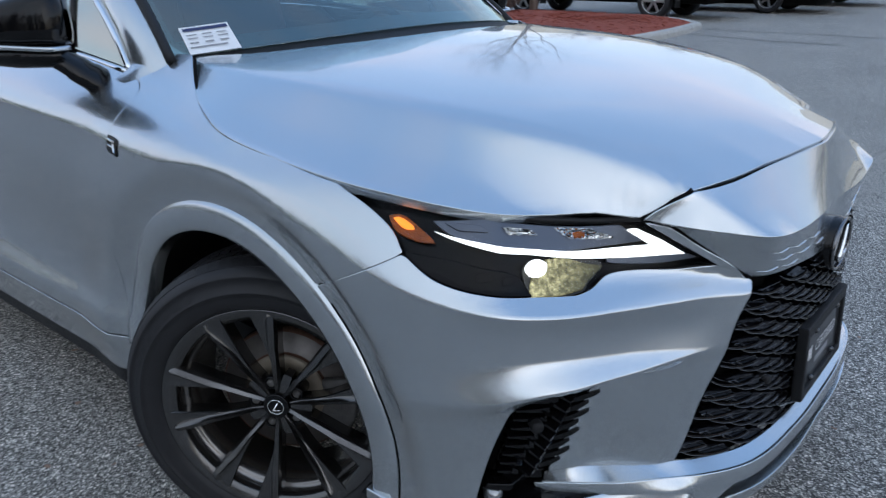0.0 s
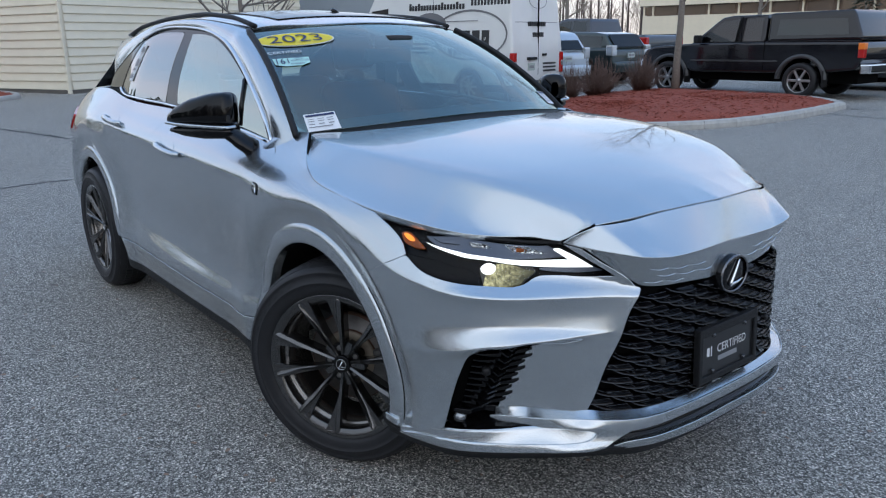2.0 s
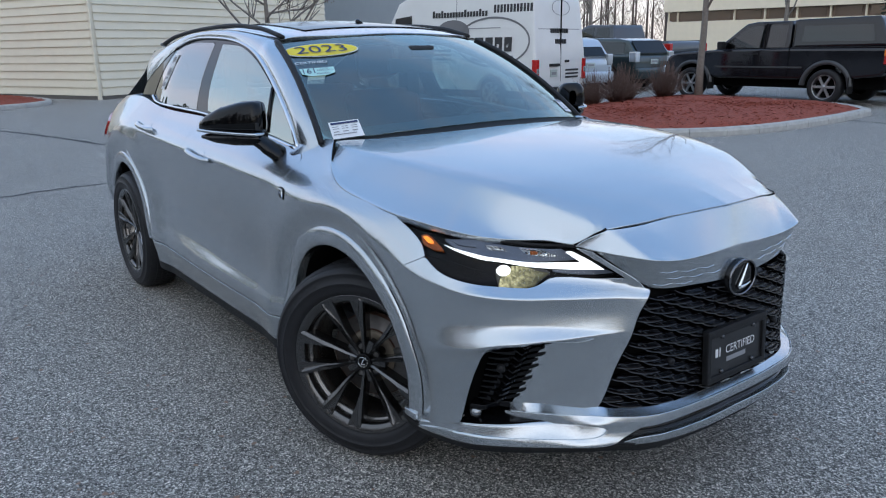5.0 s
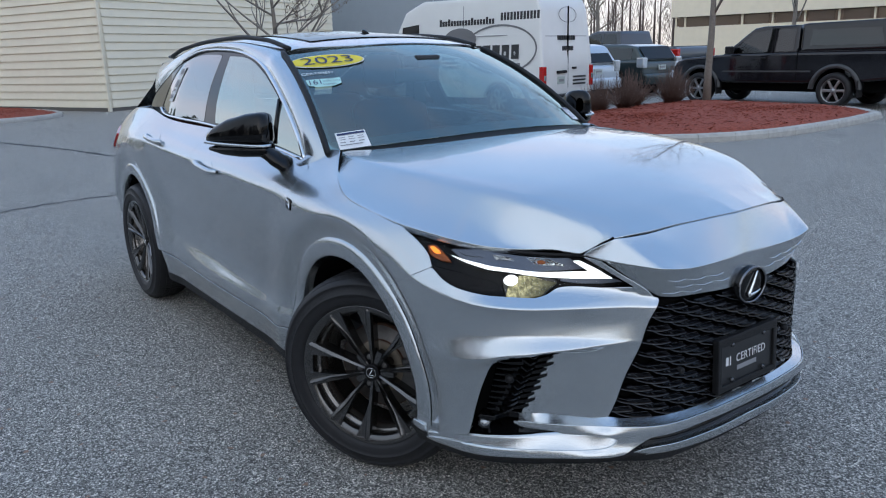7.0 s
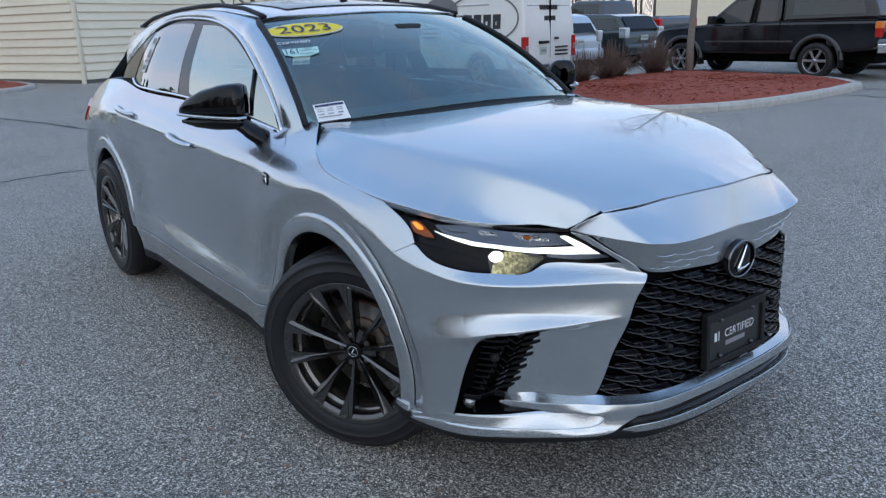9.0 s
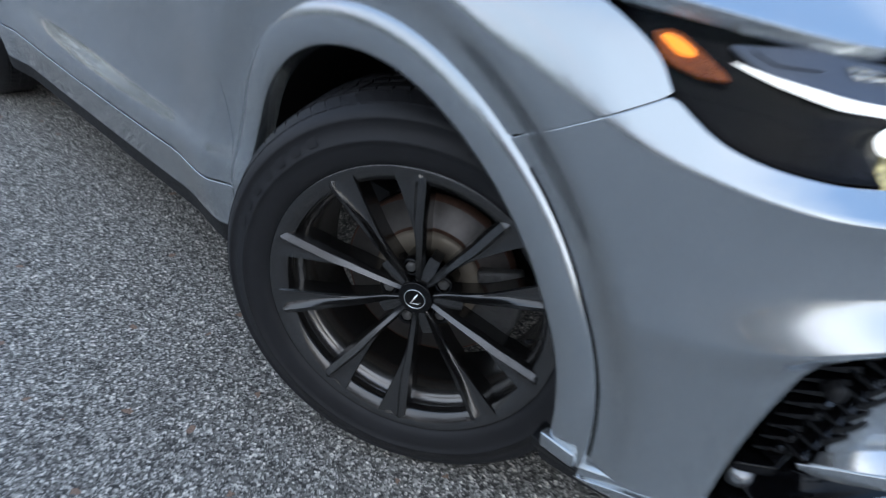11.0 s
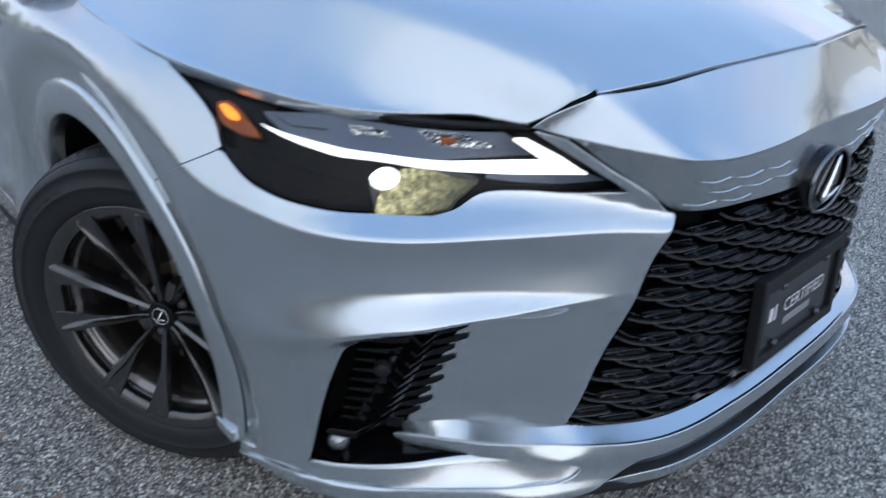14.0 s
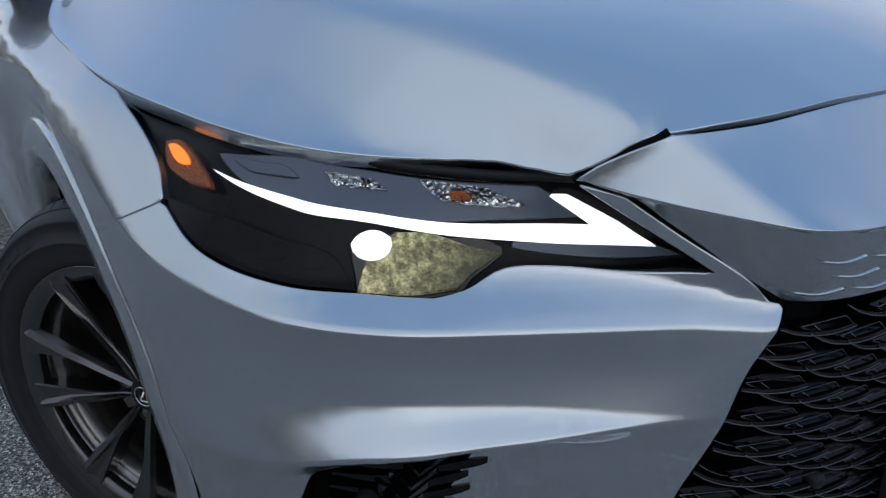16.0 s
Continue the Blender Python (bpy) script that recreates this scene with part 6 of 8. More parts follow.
def wheel(m, parent, turn=0.0):
    """A wheel about the local Y axis, its outer face towards -Y; local X ahead."""
    w = new("wheel")
    w.parent = parent
    w.matrix_world = m
    side = [(0.270, -0.093), (0.278, -0.106), (0.290, -0.113), (0.306, -0.1165), (0.318, -0.118), (0.319, -0.1195), (0.323, -0.1195), (0.324, -0.118), (0.338, -0.115), (0.352, -0.108), (0.353, -0.1095), (0.358, -0.107), (0.366, -0.098), (0.375, -0.085), (0.380, -0.072), (0.3825, -0.055)]
    prof = side + [(0.384, -0.03), (0.384, 0.0), (0.384, 0.03)] + [(r, -y) for r, y in side[::-1]]
    v, f = lathe(prof, 96)
    ty = link("tyre", v, f, RUBBER, w, "black tyre with moulded tread")
    # tread blocks
    v, f = [], []
    for i in range(80):
        a = 2 * math.pi * i / 80
        for y0, y1, sk in ((-0.088, -0.058, 0.02), (-0.050, -0.020, -0.012), (-0.014, 0.014, 0.010), (0.020, 0.050, -0.012), (0.058, 0.088, 0.02)):
            da = 2 * math.pi / 80 * 0.43
            b0 = len(v)
            for y, s in ((y0, -sk), (y1, sk)):
                r0 = float(np.interp(abs(y), [0, 0.05, 0.058, 0.072, 0.088], [0.3875, 0.387, 0.3855, 0.3815, 0.3745]))
                for q in (a - da + s, a + da + s):
                    v += [(r0 * math.cos(q), y, r0 * math.sin(q)), ((r0 - 0.012) * math.cos(q), y, (r0 - 0.012) * math.sin(q))]
            f += [tuple(b0 + k for k in t) for t in ((0, 2, 6, 4), (0, 1, 3, 2), (4, 6, 7, 5), (0, 4, 5, 1), (2, 3, 7, 6))]
    tr = link("tread_pattern", v, f, RUBBER, ty, smooth=False)
    tagged(tr, kind="stuff")
    # raised sidewall letters drawn as plain bars
    v, f = [], []
    for a0, a1, ra, rb in [(118 + 6.6 * k_, 121.2 + 6.6 * k_, 0.329, 0.344) for k_ in range(7)] + [(58, 60.5, 0.331, 0.338), (63, 65, 0.331, 0.338), (69, 73, 0.331, 0.338)]:
        for k in range(6):
            b0 = len(v)
            for q in (a0 + (a1 - a0) * k / 6, a0 + (a1 - a0) * (k + 1) / 6):
                for r in (ra, rb):
                    y = -np.interp(r, [0.324, 0.338, 0.352], [0.1190, 0.1165, 0.1095])
                    v.append((r * math.cos(radians(q)), y, r * math.sin(radians(q))))
            f.append((b0, b0 + 1, b0 + 3, b0 + 2))
    tagged(link("sidewall_lettering", v, f, RUBBER, ty, smooth=False), kind="stuff")
    v, f = lathe([(0.2425, -0.074), (0.2425, -0.088), (0.2455, -0.0945), (0.262, -0.1015), (0.272, -0.1055), (0.2745, -0.1055), (0.277, -0.101), (0.274, -0.092), (0.256, -0.080), (0.248, -0.060), (0.242, -0.03), (0.238, 0.02), (0.236, 0.09), (0.27, 0.10)], 96)
    link("rim", v, f, RIM_GREY, w, "dark grey alloy rim")
    v, f = lathe([(0.247, -0.072), (0.2435, -0.066), (0.2430, -0.058), (0.236, -0.055), (0.230, -0.050), (0.226, 0.0), (0.226, 0.085)], 96)
    link("barrel", v, f, BARREL, w)
    # ten spokes in five pairs
    for p in range(5):
        mid = 104.5 + 72 * p + turn
        for sd in (-1, 1):
            def at(r, off, y):
                a = radians(mid) + sd * off / max(r, 0.03)
                return (r * math.cos(a), y, r * math.sin(a))

            rows = []
            for r, near, ridge0, ridge1, far, yr, yn in ((0.030, 0.005, 0.010, 0.014, 0.017, -0.066, -0.062), (0.060, 0.011, 0.017, 0.024, 0.027, -0.072, -0.063), (0.10, 0.023, 0.030, 0.038, 0.042, -0.081, -0.068), (0.135, 0.031, 0.042, 0.050, 0.054, -0.087, -0.073), (0.17, 0.034, 0.052, 0.061, 0.065, -0.093, -0.079), (0.20, 0.035, 0.062, 0.072, 0.077, -0.098, -0.085), (0.24, 0.036, 0.076, 0.086, 0.090, -0.104, -0.095), (0.258, 0.036, 0.083, 0.092, 0.095, -0.1055, -0.100), (0.266, 0.037, 0.086, 0.094, 0.097, -0.103, -0.099)):
                dip = float(np.interp(r, [0.03, 0.10, 0.17, 0.25, 0.266], [0.0015, 0.004, 0.008, 0.009, 0.004]))
                yn2 = yn + float(np.interp(r, [0.1, 0.2, 0.266], [0.0, -0.003, -0.002]))
                rc = ridge1 - min(0.0115, 0.5 * (ridge1 - near))
                rows.append([at(r, near + 0.004, yn + 0.045), at(r, near, yn2 + 0.004), at(r, near + 0.002, yn2)] + [at(r, near + 0.002 + (rc - near - 0.002) * t_, yn2 + (yr - yn2) * t_ + dip * 4 * t_**1.5 * (1 - t_)) for t_ in (0.08, 0.22, 0.40, 0.60, 0.80, 0.93)] + [at(r, rc, yr), at(r, ridge1, yr + 0.0065), at(r, far, yr + 0.018), at(r, far - 0.002, yr + 0.055)])
            fine = np.stack([cr([rr[j] for rr in rows], 4) for j in range(len(rows[0]))], 1)
            n_ = len(fine)

            def strips(cols):
                v, f = [], []
                for j in cols:
                    b0 = len(v)
                    for i in range(n_):
                        v += [tuple(fine[i][j]), tuple(fine[i][j + 1])]
                    f += [(b0 + 2 * i, b0 + 2 * i + 1, b0 + 2 * i + 3, b0 + 2 * i + 2) for i in range(n_ - 1)]
                return v, f

            v, f = strips((0, 1, 10, 11))
            b0 = len(v)
            v += [tuple(fine[i][j]) for i in range(n_) for j in range(2, 10)]
            f += [(b0 + i * 8 + j, b0 + i * 8 + j + 1, b0 + (i + 1) * 8 + j + 1, b0 + (i + 1) * 8 + j) for i in range(n_ - 1) for j in range(7)]
            sp = link("spoke", v, f, RIM_GREY, w)
            link("spoke_ridge", *strips((9,)), CUT_ALLOY, sp)
        a = radians(mid)
        v, f = lathe([(0, -0.026), (0.0085, -0.026), (0.0105, -0.023), (0.0105, 0.01)], 6)
        nut = link("wheel_nut", v, f, CALIPER, w)
        nut.matrix_local = Matrix.Translation((0.057 * math.cos(a), -0.030, 0.057 * math.sin(a)))
        v, f = lathe([(0.0125, -0.046), (0.0165, -0.048), (0.0185, -0.044), (0.0185, 0.0), (0.012, 0.0)], 20)
        ob = link("nut_seat", v, f, BLACK_GLOSS, w)
        ob.matrix_local = Matrix.Translation((0.057 * math.cos(a), -0.008, 0.057 * math.sin(a)))
        # flat bridge between neighbouring pairs at the hub
        a2 = radians(mid + 36)
        q = [(0.03, -0.012), (0.03, 0.012), (0.085, 0.010), (0.085, -0.010)]
        v = [(r * math.cos(a2) - o * math.sin(a2), -0.058 + 0.1 * (r - 0.03), r * math.sin(a2) + o * math.cos(a2)) for r, o in q] + [(r * math.cos(a2) - o * math.sin(a2), -0.02, r * math.sin(a2) + o * math.cos(a2)) for r, o in q]
        link("hub_web", v, [(0, 1, 2, 3), (0, 4, 5, 1), (1, 5, 6, 2), (2, 6, 7, 3), (3, 7, 4, 0)], RIM_GREY, w, smooth=False)
    v, f = lathe([(0, -0.0695), (0.024, -0.0695), (0.028, -0.067), (0.031, -0.0685), (0.033, -0.066), (0.034, -0.03)], 40)
    cap = link("centre_cap", v, f, BLACK_GLOSS, w, "black centre cap with a bright oval ring")
    rg = [(0.020 * math.cos(t), -0.0705, 0.0195 * math.sin(t)) for t in np.linspace(0, 2 * math.pi, 32, endpoint=False)]
    v, f = tube(rg, 0.0014, 6, closed=True, up=(0, 1, 0))
    link("cap_ring", v, f, CHROME, cap)
    v, f = tube([(0.006, -0.071, 0.012), (-0.008, -0.071, -0.010), (0.012, -0.071, -0.008)], 0.0022, 6, up=(0, 1, 0))
    link("cap_bar", v, f, CHROME, cap)
    v, f = lathe([(0.105, 0.010), (0.106, 0.012), (0.164, 0.012), (0.165, 0.016), (0.165, 0.034)], 72)
    dsc = link("brake_disc", v, f, DISC_STEEL, w, "worn steel brake disc")
    v, f = lathe([(0.035, 0.030), (0.06, 0.028), (0.0615, 0.000), (0.066, -0.004), (0.098, -0.004), (0.1035, 0.0), (0.1045, 0.012)], 64)
    link("disc_hat", v, f, HAT, dsc, "bare beige metal disc hat")
    v, f = lathe([(0.1635, 0.0115), (0.1665, 0.0115), (0.167, 0.036)], 72)
    link("disc_edge", v, f, RUST, dsc, "rusty disc edge")
    v, f = lathe([(0.104, 0.0045), (0.1075, 0.0115)], 72)
    link("disc_edge", v, f, RUST, dsc)
    v, f = lathe([(0.167, 0.05), (0.0, 0.055)], 48)
    link("dust_shield", v, f, DARK_VOID, dsc)
    bm = bmesh.new()
    for a, r0, r1 in ((8, 0.10, 0.185), (-8, 0.10, 0.186), (-24, 0.10, 0.185)):
        box(bm, r0, r1, -0.008, 0.02, -0.030, 0.030, 0.008, Euler((0, radians(-a - 0), 0)).to_matrix().to_4x4())
    part("brake_caliper", bm, CALIPER, w, "grimy cast iron brake caliper", smooth=True)
    v, f = tube([(0.228 * math.cos(radians(-12)), -0.052, 0.228 * math.sin(radians(-12))), (0.213 * math.cos(radians(-12)), -0.062, 0.213 * math.sin(radians(-12)))], [0.004, 0.0045], 8)
    link("valve", v, f, BLACK_PLASTIC, w)
    return w


fw = wheel(pose(-0.041, -0.815, 0.372 + 0.008, 0, 0, 30), car)
rw = copy_thing(fw, pose(-2.85, -0.845, 0.380, 0, 25, 0))
rw.parent = car
for x, y, a in ((-0.041, 0.815, 210), (-2.85, 0.845, 180)):
    ow = copy_thing(fw, pose(x, y, 0.380, 0, 40, a))
    ow.parent = car

# ---- ground ----
def rise(y):
    """The car park climbs gently past the island."""
    return 0.016 * max(0.0, min(y, 60) - 4)


def asphalt():
    m = bpy.data.materials.new("worn_asphalt")
    m.use_nodes = True
    n, l = m.node_tree.nodes, m.node_tree.links
    b = n["Principled BSDF"]
    tc = n.new("ShaderNodeTexCoord")
    wob = n.new("ShaderNodeTexNoise")
    wob.inputs["Scale"].default_value = 130
    l.new(tc.outputs["Object"], wob.inputs["Vector"])
    mixv = n.new("ShaderNodeMix")
    mixv.data_type = "VECTOR"
    mixv.inputs["Factor"].default_value = 0.006
    l.new(tc.outputs["Object"], mixv.inputs["A"])
    l.new(wob.outputs["Color"], mixv.inputs["B"])

    def cells(scale):
        v = n.new("ShaderNodeTexVoronoi")
        v.inputs["Scale"].default_value = scale
        l.new(mixv.outputs["Result"], v.inputs["Vector"])
        s = n.new("ShaderNodeSeparateColor")
        l.new(v.outputs["Color"], s.inputs[0])
        return v, s

    v1, s1 = cells(170.0)
    v2, s2 = cells(310.0)
    r1 = n.new("ShaderNodeValToRGB")
    e = r1.color_ramp.elements
    e[0].position, e[0].color = 0.0, (0.026, 0.026, 0.026, 1)
    e[1].position, e[1].color = 1.0, (0.70, 0.69, 0.68, 1)
    for p, c in ((0.45, 0.112), (0.70, 0.235), (0.86, 0.43), (0.95, 0.61)):
        x = e.new(p)
        x.color = (c * 1.01, c, c * 0.99, 1)
    l.new(s1.outputs[0], r1.inputs[0])
    r2 = n.new("ShaderNodeValToRGB")
    e = r2.color_ramp.elements
    e[0].position, e[0].color = 0.0, (0.034, 0.034, 0.034, 1)
    e[1].position, e[1].color = 1.0, (0.66, 0.655, 0.65, 1)
    x = e.new(0.6)
    x.color = (0.19, 0.188, 0.187, 1)
    l.new(s2.outputs[0], r2.inputs[0])
    pick = n.new("ShaderNodeMix")
    pick.data_type = "RGBA"
    which = n.new("ShaderNodeMath")
    which.operation = "GREATER_THAN"
    which.inputs[1].default_value = 0.62
    l.new(s1.outputs[1], which.inputs[0])
    l.new(which.outputs[0], pick.inputs["Factor"])
    l.new(r1.outputs[0], pick.inputs["A"])
    l.new(r2.outputs[0], pick.inputs["B"])
    big = n.new("ShaderNodeTexNoise")
    big.inputs["Scale"].default_value = 0.9
    big.inputs["Detail"].default_value = 8
    l.new(tc.outputs["Object"], big.inputs["Vector"])
    ramp = n.new("ShaderNodeMapRange")
    ramp.inputs[1].default_value, ramp.inputs[2].default_value, ramp.inputs[3].default_value, ramp.inputs[4].default_value = 0.3, 0.7, 0.93, 1.07
    l.new(big.outputs["Fac"], ramp.inputs[0])
    mul = n.new("ShaderNodeMix")
    mul.data_type, mul.blend_type = "RGBA", "MULTIPLY"
    mul.inputs["Factor"].default_value = 1
    l.new(pick.outputs["Result"], mul.inputs["A"])
    l.new(ramp.outputs[0], mul.inputs["B"])
    mid = n.new("ShaderNodeTexNoise")
    mid.inputs["Scale"].default_value = 62
    mid.inputs["Detail"].default_value = 6
    mid.inputs["Roughness"].default_value = 0.75
    l.new(tc.outputs["Object"], mid.inputs["Vector"])
    spread = n.new("ShaderNodeMapRange")
    spread.inputs[1].default_value, spread.inputs[2].default_value, spread.inputs[3].default_value, spread.inputs[4].default_value = 0.36, 0.64, 0.70, 1.36
    l.new(mid.outputs["Fac"], spread.inputs[0])
    mul2 = n.new("ShaderNodeMix")
    mul2.data_type, mul2.blend_type = "RGBA", "MULTIPLY"
    mul2.inputs["Factor"].default_value = 1
    l.new(mul.outputs["Result"], mul2.inputs["A"])
    l.new(spread.outputs[0], mul2.inputs["B"])
    mul = mul2
    # a few rusty chips
    v3, s3 = cells(60.0)
    gt = n.new("ShaderNodeMath")
    gt.operation = "GREATER_THAN"
    gt.inputs[1].default_value = 0.9965
    l.new(s3.outputs[2], gt.inputs[0])
    chip = n.new("ShaderNodeMix")
    chip.data_type = "RGBA"
    l.new(gt.outputs[0], chip.inputs["Factor"])
    l.new(mul.outputs["Result"], chip.inputs["A"])
    chip.inputs["B"].default_value = (0.22, 0.15, 0.12, 1)
    warm = n.new("ShaderNodeMix")
    warm.data_type, warm.blend_type = "RGBA", "MULTIPLY"
    warm.inputs["Factor"].default_value = 1
    l.new(chip.outputs["Result"], warm.inputs["A"])
    warm.inputs["B"].default_value = (1.20, 1.15, 1.05, 1)
    l.new(warm.outputs["Result"], b.inputs["Base Color"])
    b.inputs["Roughness"].default_value = 0.8
    bp = n.new("ShaderNodeBump")
    bp.inputs["Strength"].default_value = 0.8
    bp.inputs["Distance"].default_value = 0.004
    l.new(v1.outputs["Distance"], bp.inputs["Height"])
    l.new(bp.outputs["Normal"], b.inputs["Normal"])
    return m


ASPHALT = asphalt()
ys = [-1500, -200, 0, 4] + [4 + 4 * k for k in range(1, 15)] + [200, 1500]
xs = [-1500, -60, -30, -10, 0, 10, 60, 1500]
v = [(x, y, rise(y)) for y in ys for x in xs]
k = len(xs)
f = [(j * k + i, j * k + i + 1, (j + 1) * k + i + 1, (j + 1) * k + i) for j in range(len(ys) - 1) for i in range(k - 1)]
tagged(link("ground", v, f, ASPHALT, smooth=True), "worn grey asphalt of a car park with pale stones", "ground", kind="structure")
TAR = material("crack_tar", (0.03, 0.03, 0.032), 0.7, 0, 0, 0.4, 6.0)


def crack(points, width):
    p = cr(points, 14)
    rnd = random.Random(len(points) * 7 + int(100 * width))
    d = np.gradient(p, axis=0)
    d /= np.linalg.norm(d, axis=1)[:, None]
    nrm = np.stack([-d[:, 1], d[:, 0]], 1)
    v = []
    for q, a in zip(p, nrm):
        o, w = rnd.uniform(-0.03, 0.03), width * rnd.uniform(0.5, 1.3) / 2
        for s in (-1, 1):
            t = q + a * (o + s * w)
            v.append((t[0], t[1], rise(t[1]) + 0.004))
    f = [(2 * i, 2 * i + 1, 2 * i + 3, 2 * i + 2) for i in range(len(p) - 1)]
    tagged(link("pavement_crack", v, f, TAR, smooth=False), "dark tarred crack in the asphalt", "crack", kind="structure")


crack([(-19, -1.2), (-16.0, -0.28), (-13.7, 0.40), (-11.6, 0.87), (-8, 1.6)], 0.11)
crack([(-7.0, -2.4), (-7.08, -1.33), (-7.25, -0.74), (-7.30, -0.05), (-7.4, 1.2)], 0.05)
crack([(-4.4, 12.9), (-2.6, 12.95), (0, 12.8), (5, 13.0)], 0.06)
crack([(-4.3, 11.9), (-2.9, 11.6), (-1.6, 11.5)], 0.06)

# ---- planted islands: kerbs, mulch, tree and shrubs ----
CONCRETE = material("kerb_concrete", (0.42, 0.41, 0.385), 0.9, 0, 0, 0.30, 9.0, 0.5, 60.0)
MULCH = material("red_mulch", (0.27, 0.058, 0.032), 0.95, 0, 0, 0.95, 26.0, 1.0, 40.0)
BARK = material("grey_bark", (0.20, 0.175, 0.15), 0.9, 0, 0, 0.45, 25.0, 0.8, 60.0)
TWIG = material("brown_twig", (0.12, 0.075, 0.06), 0.9, 0, 0, 0.3, 20.0)
LEAF_DRY = material("dry_leaf", (0.16, 0.12, 0.07), 0.8, 0, 0, 0.4, 30.0)


def kerbed_island(name, ring, label):
    """A bed of mulch inside a row of kerb stones that follow the ring."""
    p = evenly(np.vstack([cr(ring + ring[:1], 10)]), 0.62)[:-1]
    c = p.mean(0)
    isl = thing(name, label, "planting bed")
    n = len(p)
    tg = np.roll(p, -1, 0) - np.roll(p, 1, 0)
    tg /= np.linalg.norm(tg, axis=1)[:, None]
    inn = np.stack([-tg[:, 1], tg[:, 0]], 1)
    inn *= np.sign(np.sum((c - p) * inn, 1))[:, None]
    for i in range(n):
        j = (i + 1) % n
        g = 0.006
        a, b = p[i] + (p[j] - p[i]) * g, p[j] + (p[i] - p[j]) * g
        v = []
        for q, w in ((a, inn[i]), (b, inn[j])):
            h = rise(q[1])
            for o, z in ((0, -0.05), (0.0, 0.08), (0.025, 0.125), (0.13, 0.135), (0.17, 0.12), (0.17, -0.05)):
                v.append((q[0] + w[0] * o, q[1] + w[1] * o, h + z))
        f = [(k, k + 1, 7 + k, 6 + k) for k in range(5)] + [(0, 1, 2, 3, 4, 5), (11, 10, 9, 8, 7, 6)]
        link("kerb_stone", v, f, CONCRETE, isl, smooth=False)
    rows = []
    rnd = random.Random(5)
    for t, z in ((0.17, 0.10), (0.35, 0.14), (0.7, 0.18), (1.2, 0.20)):
        rows.append([(q[0] + w[0] * t, q[1] + w[1] * t, rise(q[1]) + z + rnd.uniform(-0.02, 0.02)) for q, w in zip(p, inn)])
    v = [q for r in rows for q in r] + [(c[0], c[1], rise(c[1]) + 0.21)]
    f = [(a * n + i, a * n + (i + 1) % n, (a + 1) * n + (i + 1) % n, (a + 1) * n + i) for a in range(3) for i in range(n)] + [(3 * n + i, 3 * n + (i + 1) % n, 4 * n) for i in range(n)]
    link("mulch_bed", v, f, MULCH, isl, "red bark mulch")
    # loose chips
    v, f = [], []
    for _ in range(5200):
        i, t, o = rnd.randrange(n), rnd.random(), rnd.uniform(0.19, 2.6)
        q = p[i] + (p[(i + 1) % n] - p[i]) * t + inn[i] * o
        z = rise(q[1]) + np.interp(o, [0.17, 0.35, 0.7, 1.2], [0.11, 0.15, 0.19, 0.215])
        a, l, w = rnd.uniform(0, 6.28), rnd.uniform(0.02, 0.06), rnd.uniform(0.006, 0.014)
        dx, dy = math.cos(a), math.sin(a)
        b0 = len(v)
        v += [(q[0] - dx * l, q[1] - dy * l, z), (q[0] + dy * w, q[1] - dx * w, z + 0.012), (q[0] + dx * l, q[1] + dy * l, z + rnd.uniform(0, 0.03)), (q[0] - dy * w, q[1] + dx * w, z + 0.006)]
        f += [(b0, b0 + 1, b0 + 2), (b0, b0 + 2, b0 + 3)]
    tagged(link("loose_mulch", v, f, MULCH, isl, smooth=False), kind="stuff")
    return isl


kerbed_island("planting_island", [(-4.45, 12.95), (-4.33, 11.7), (-4.34, 10.6), (-4.40, 9.8), (-4.58, 9.0), (-5.0, 8.2), (-6.0, 7.4), (-7.4, 7.3), (-8.8, 8.0), (-9.45, 9.5), (-9.65, 11.0), (-9.75, 12.6), (-9.3, 13.6), (-8.2, 14.0), (-6.6, 14.0), (-5.3, 13.75)], "kerbed parking island with red bark mulch")
kerbed_island("planting_island", [(-22.1, -3.5), (-22.0, -1.0), (-22.1, 0.4), (-22.5, 1.5), (-23.6, 2.3), (-25.5, 2.4), (-29, 1.2), (-30.5, -1.5), (-28, -4.5)], "kerbed bed of red mulch beside the building")


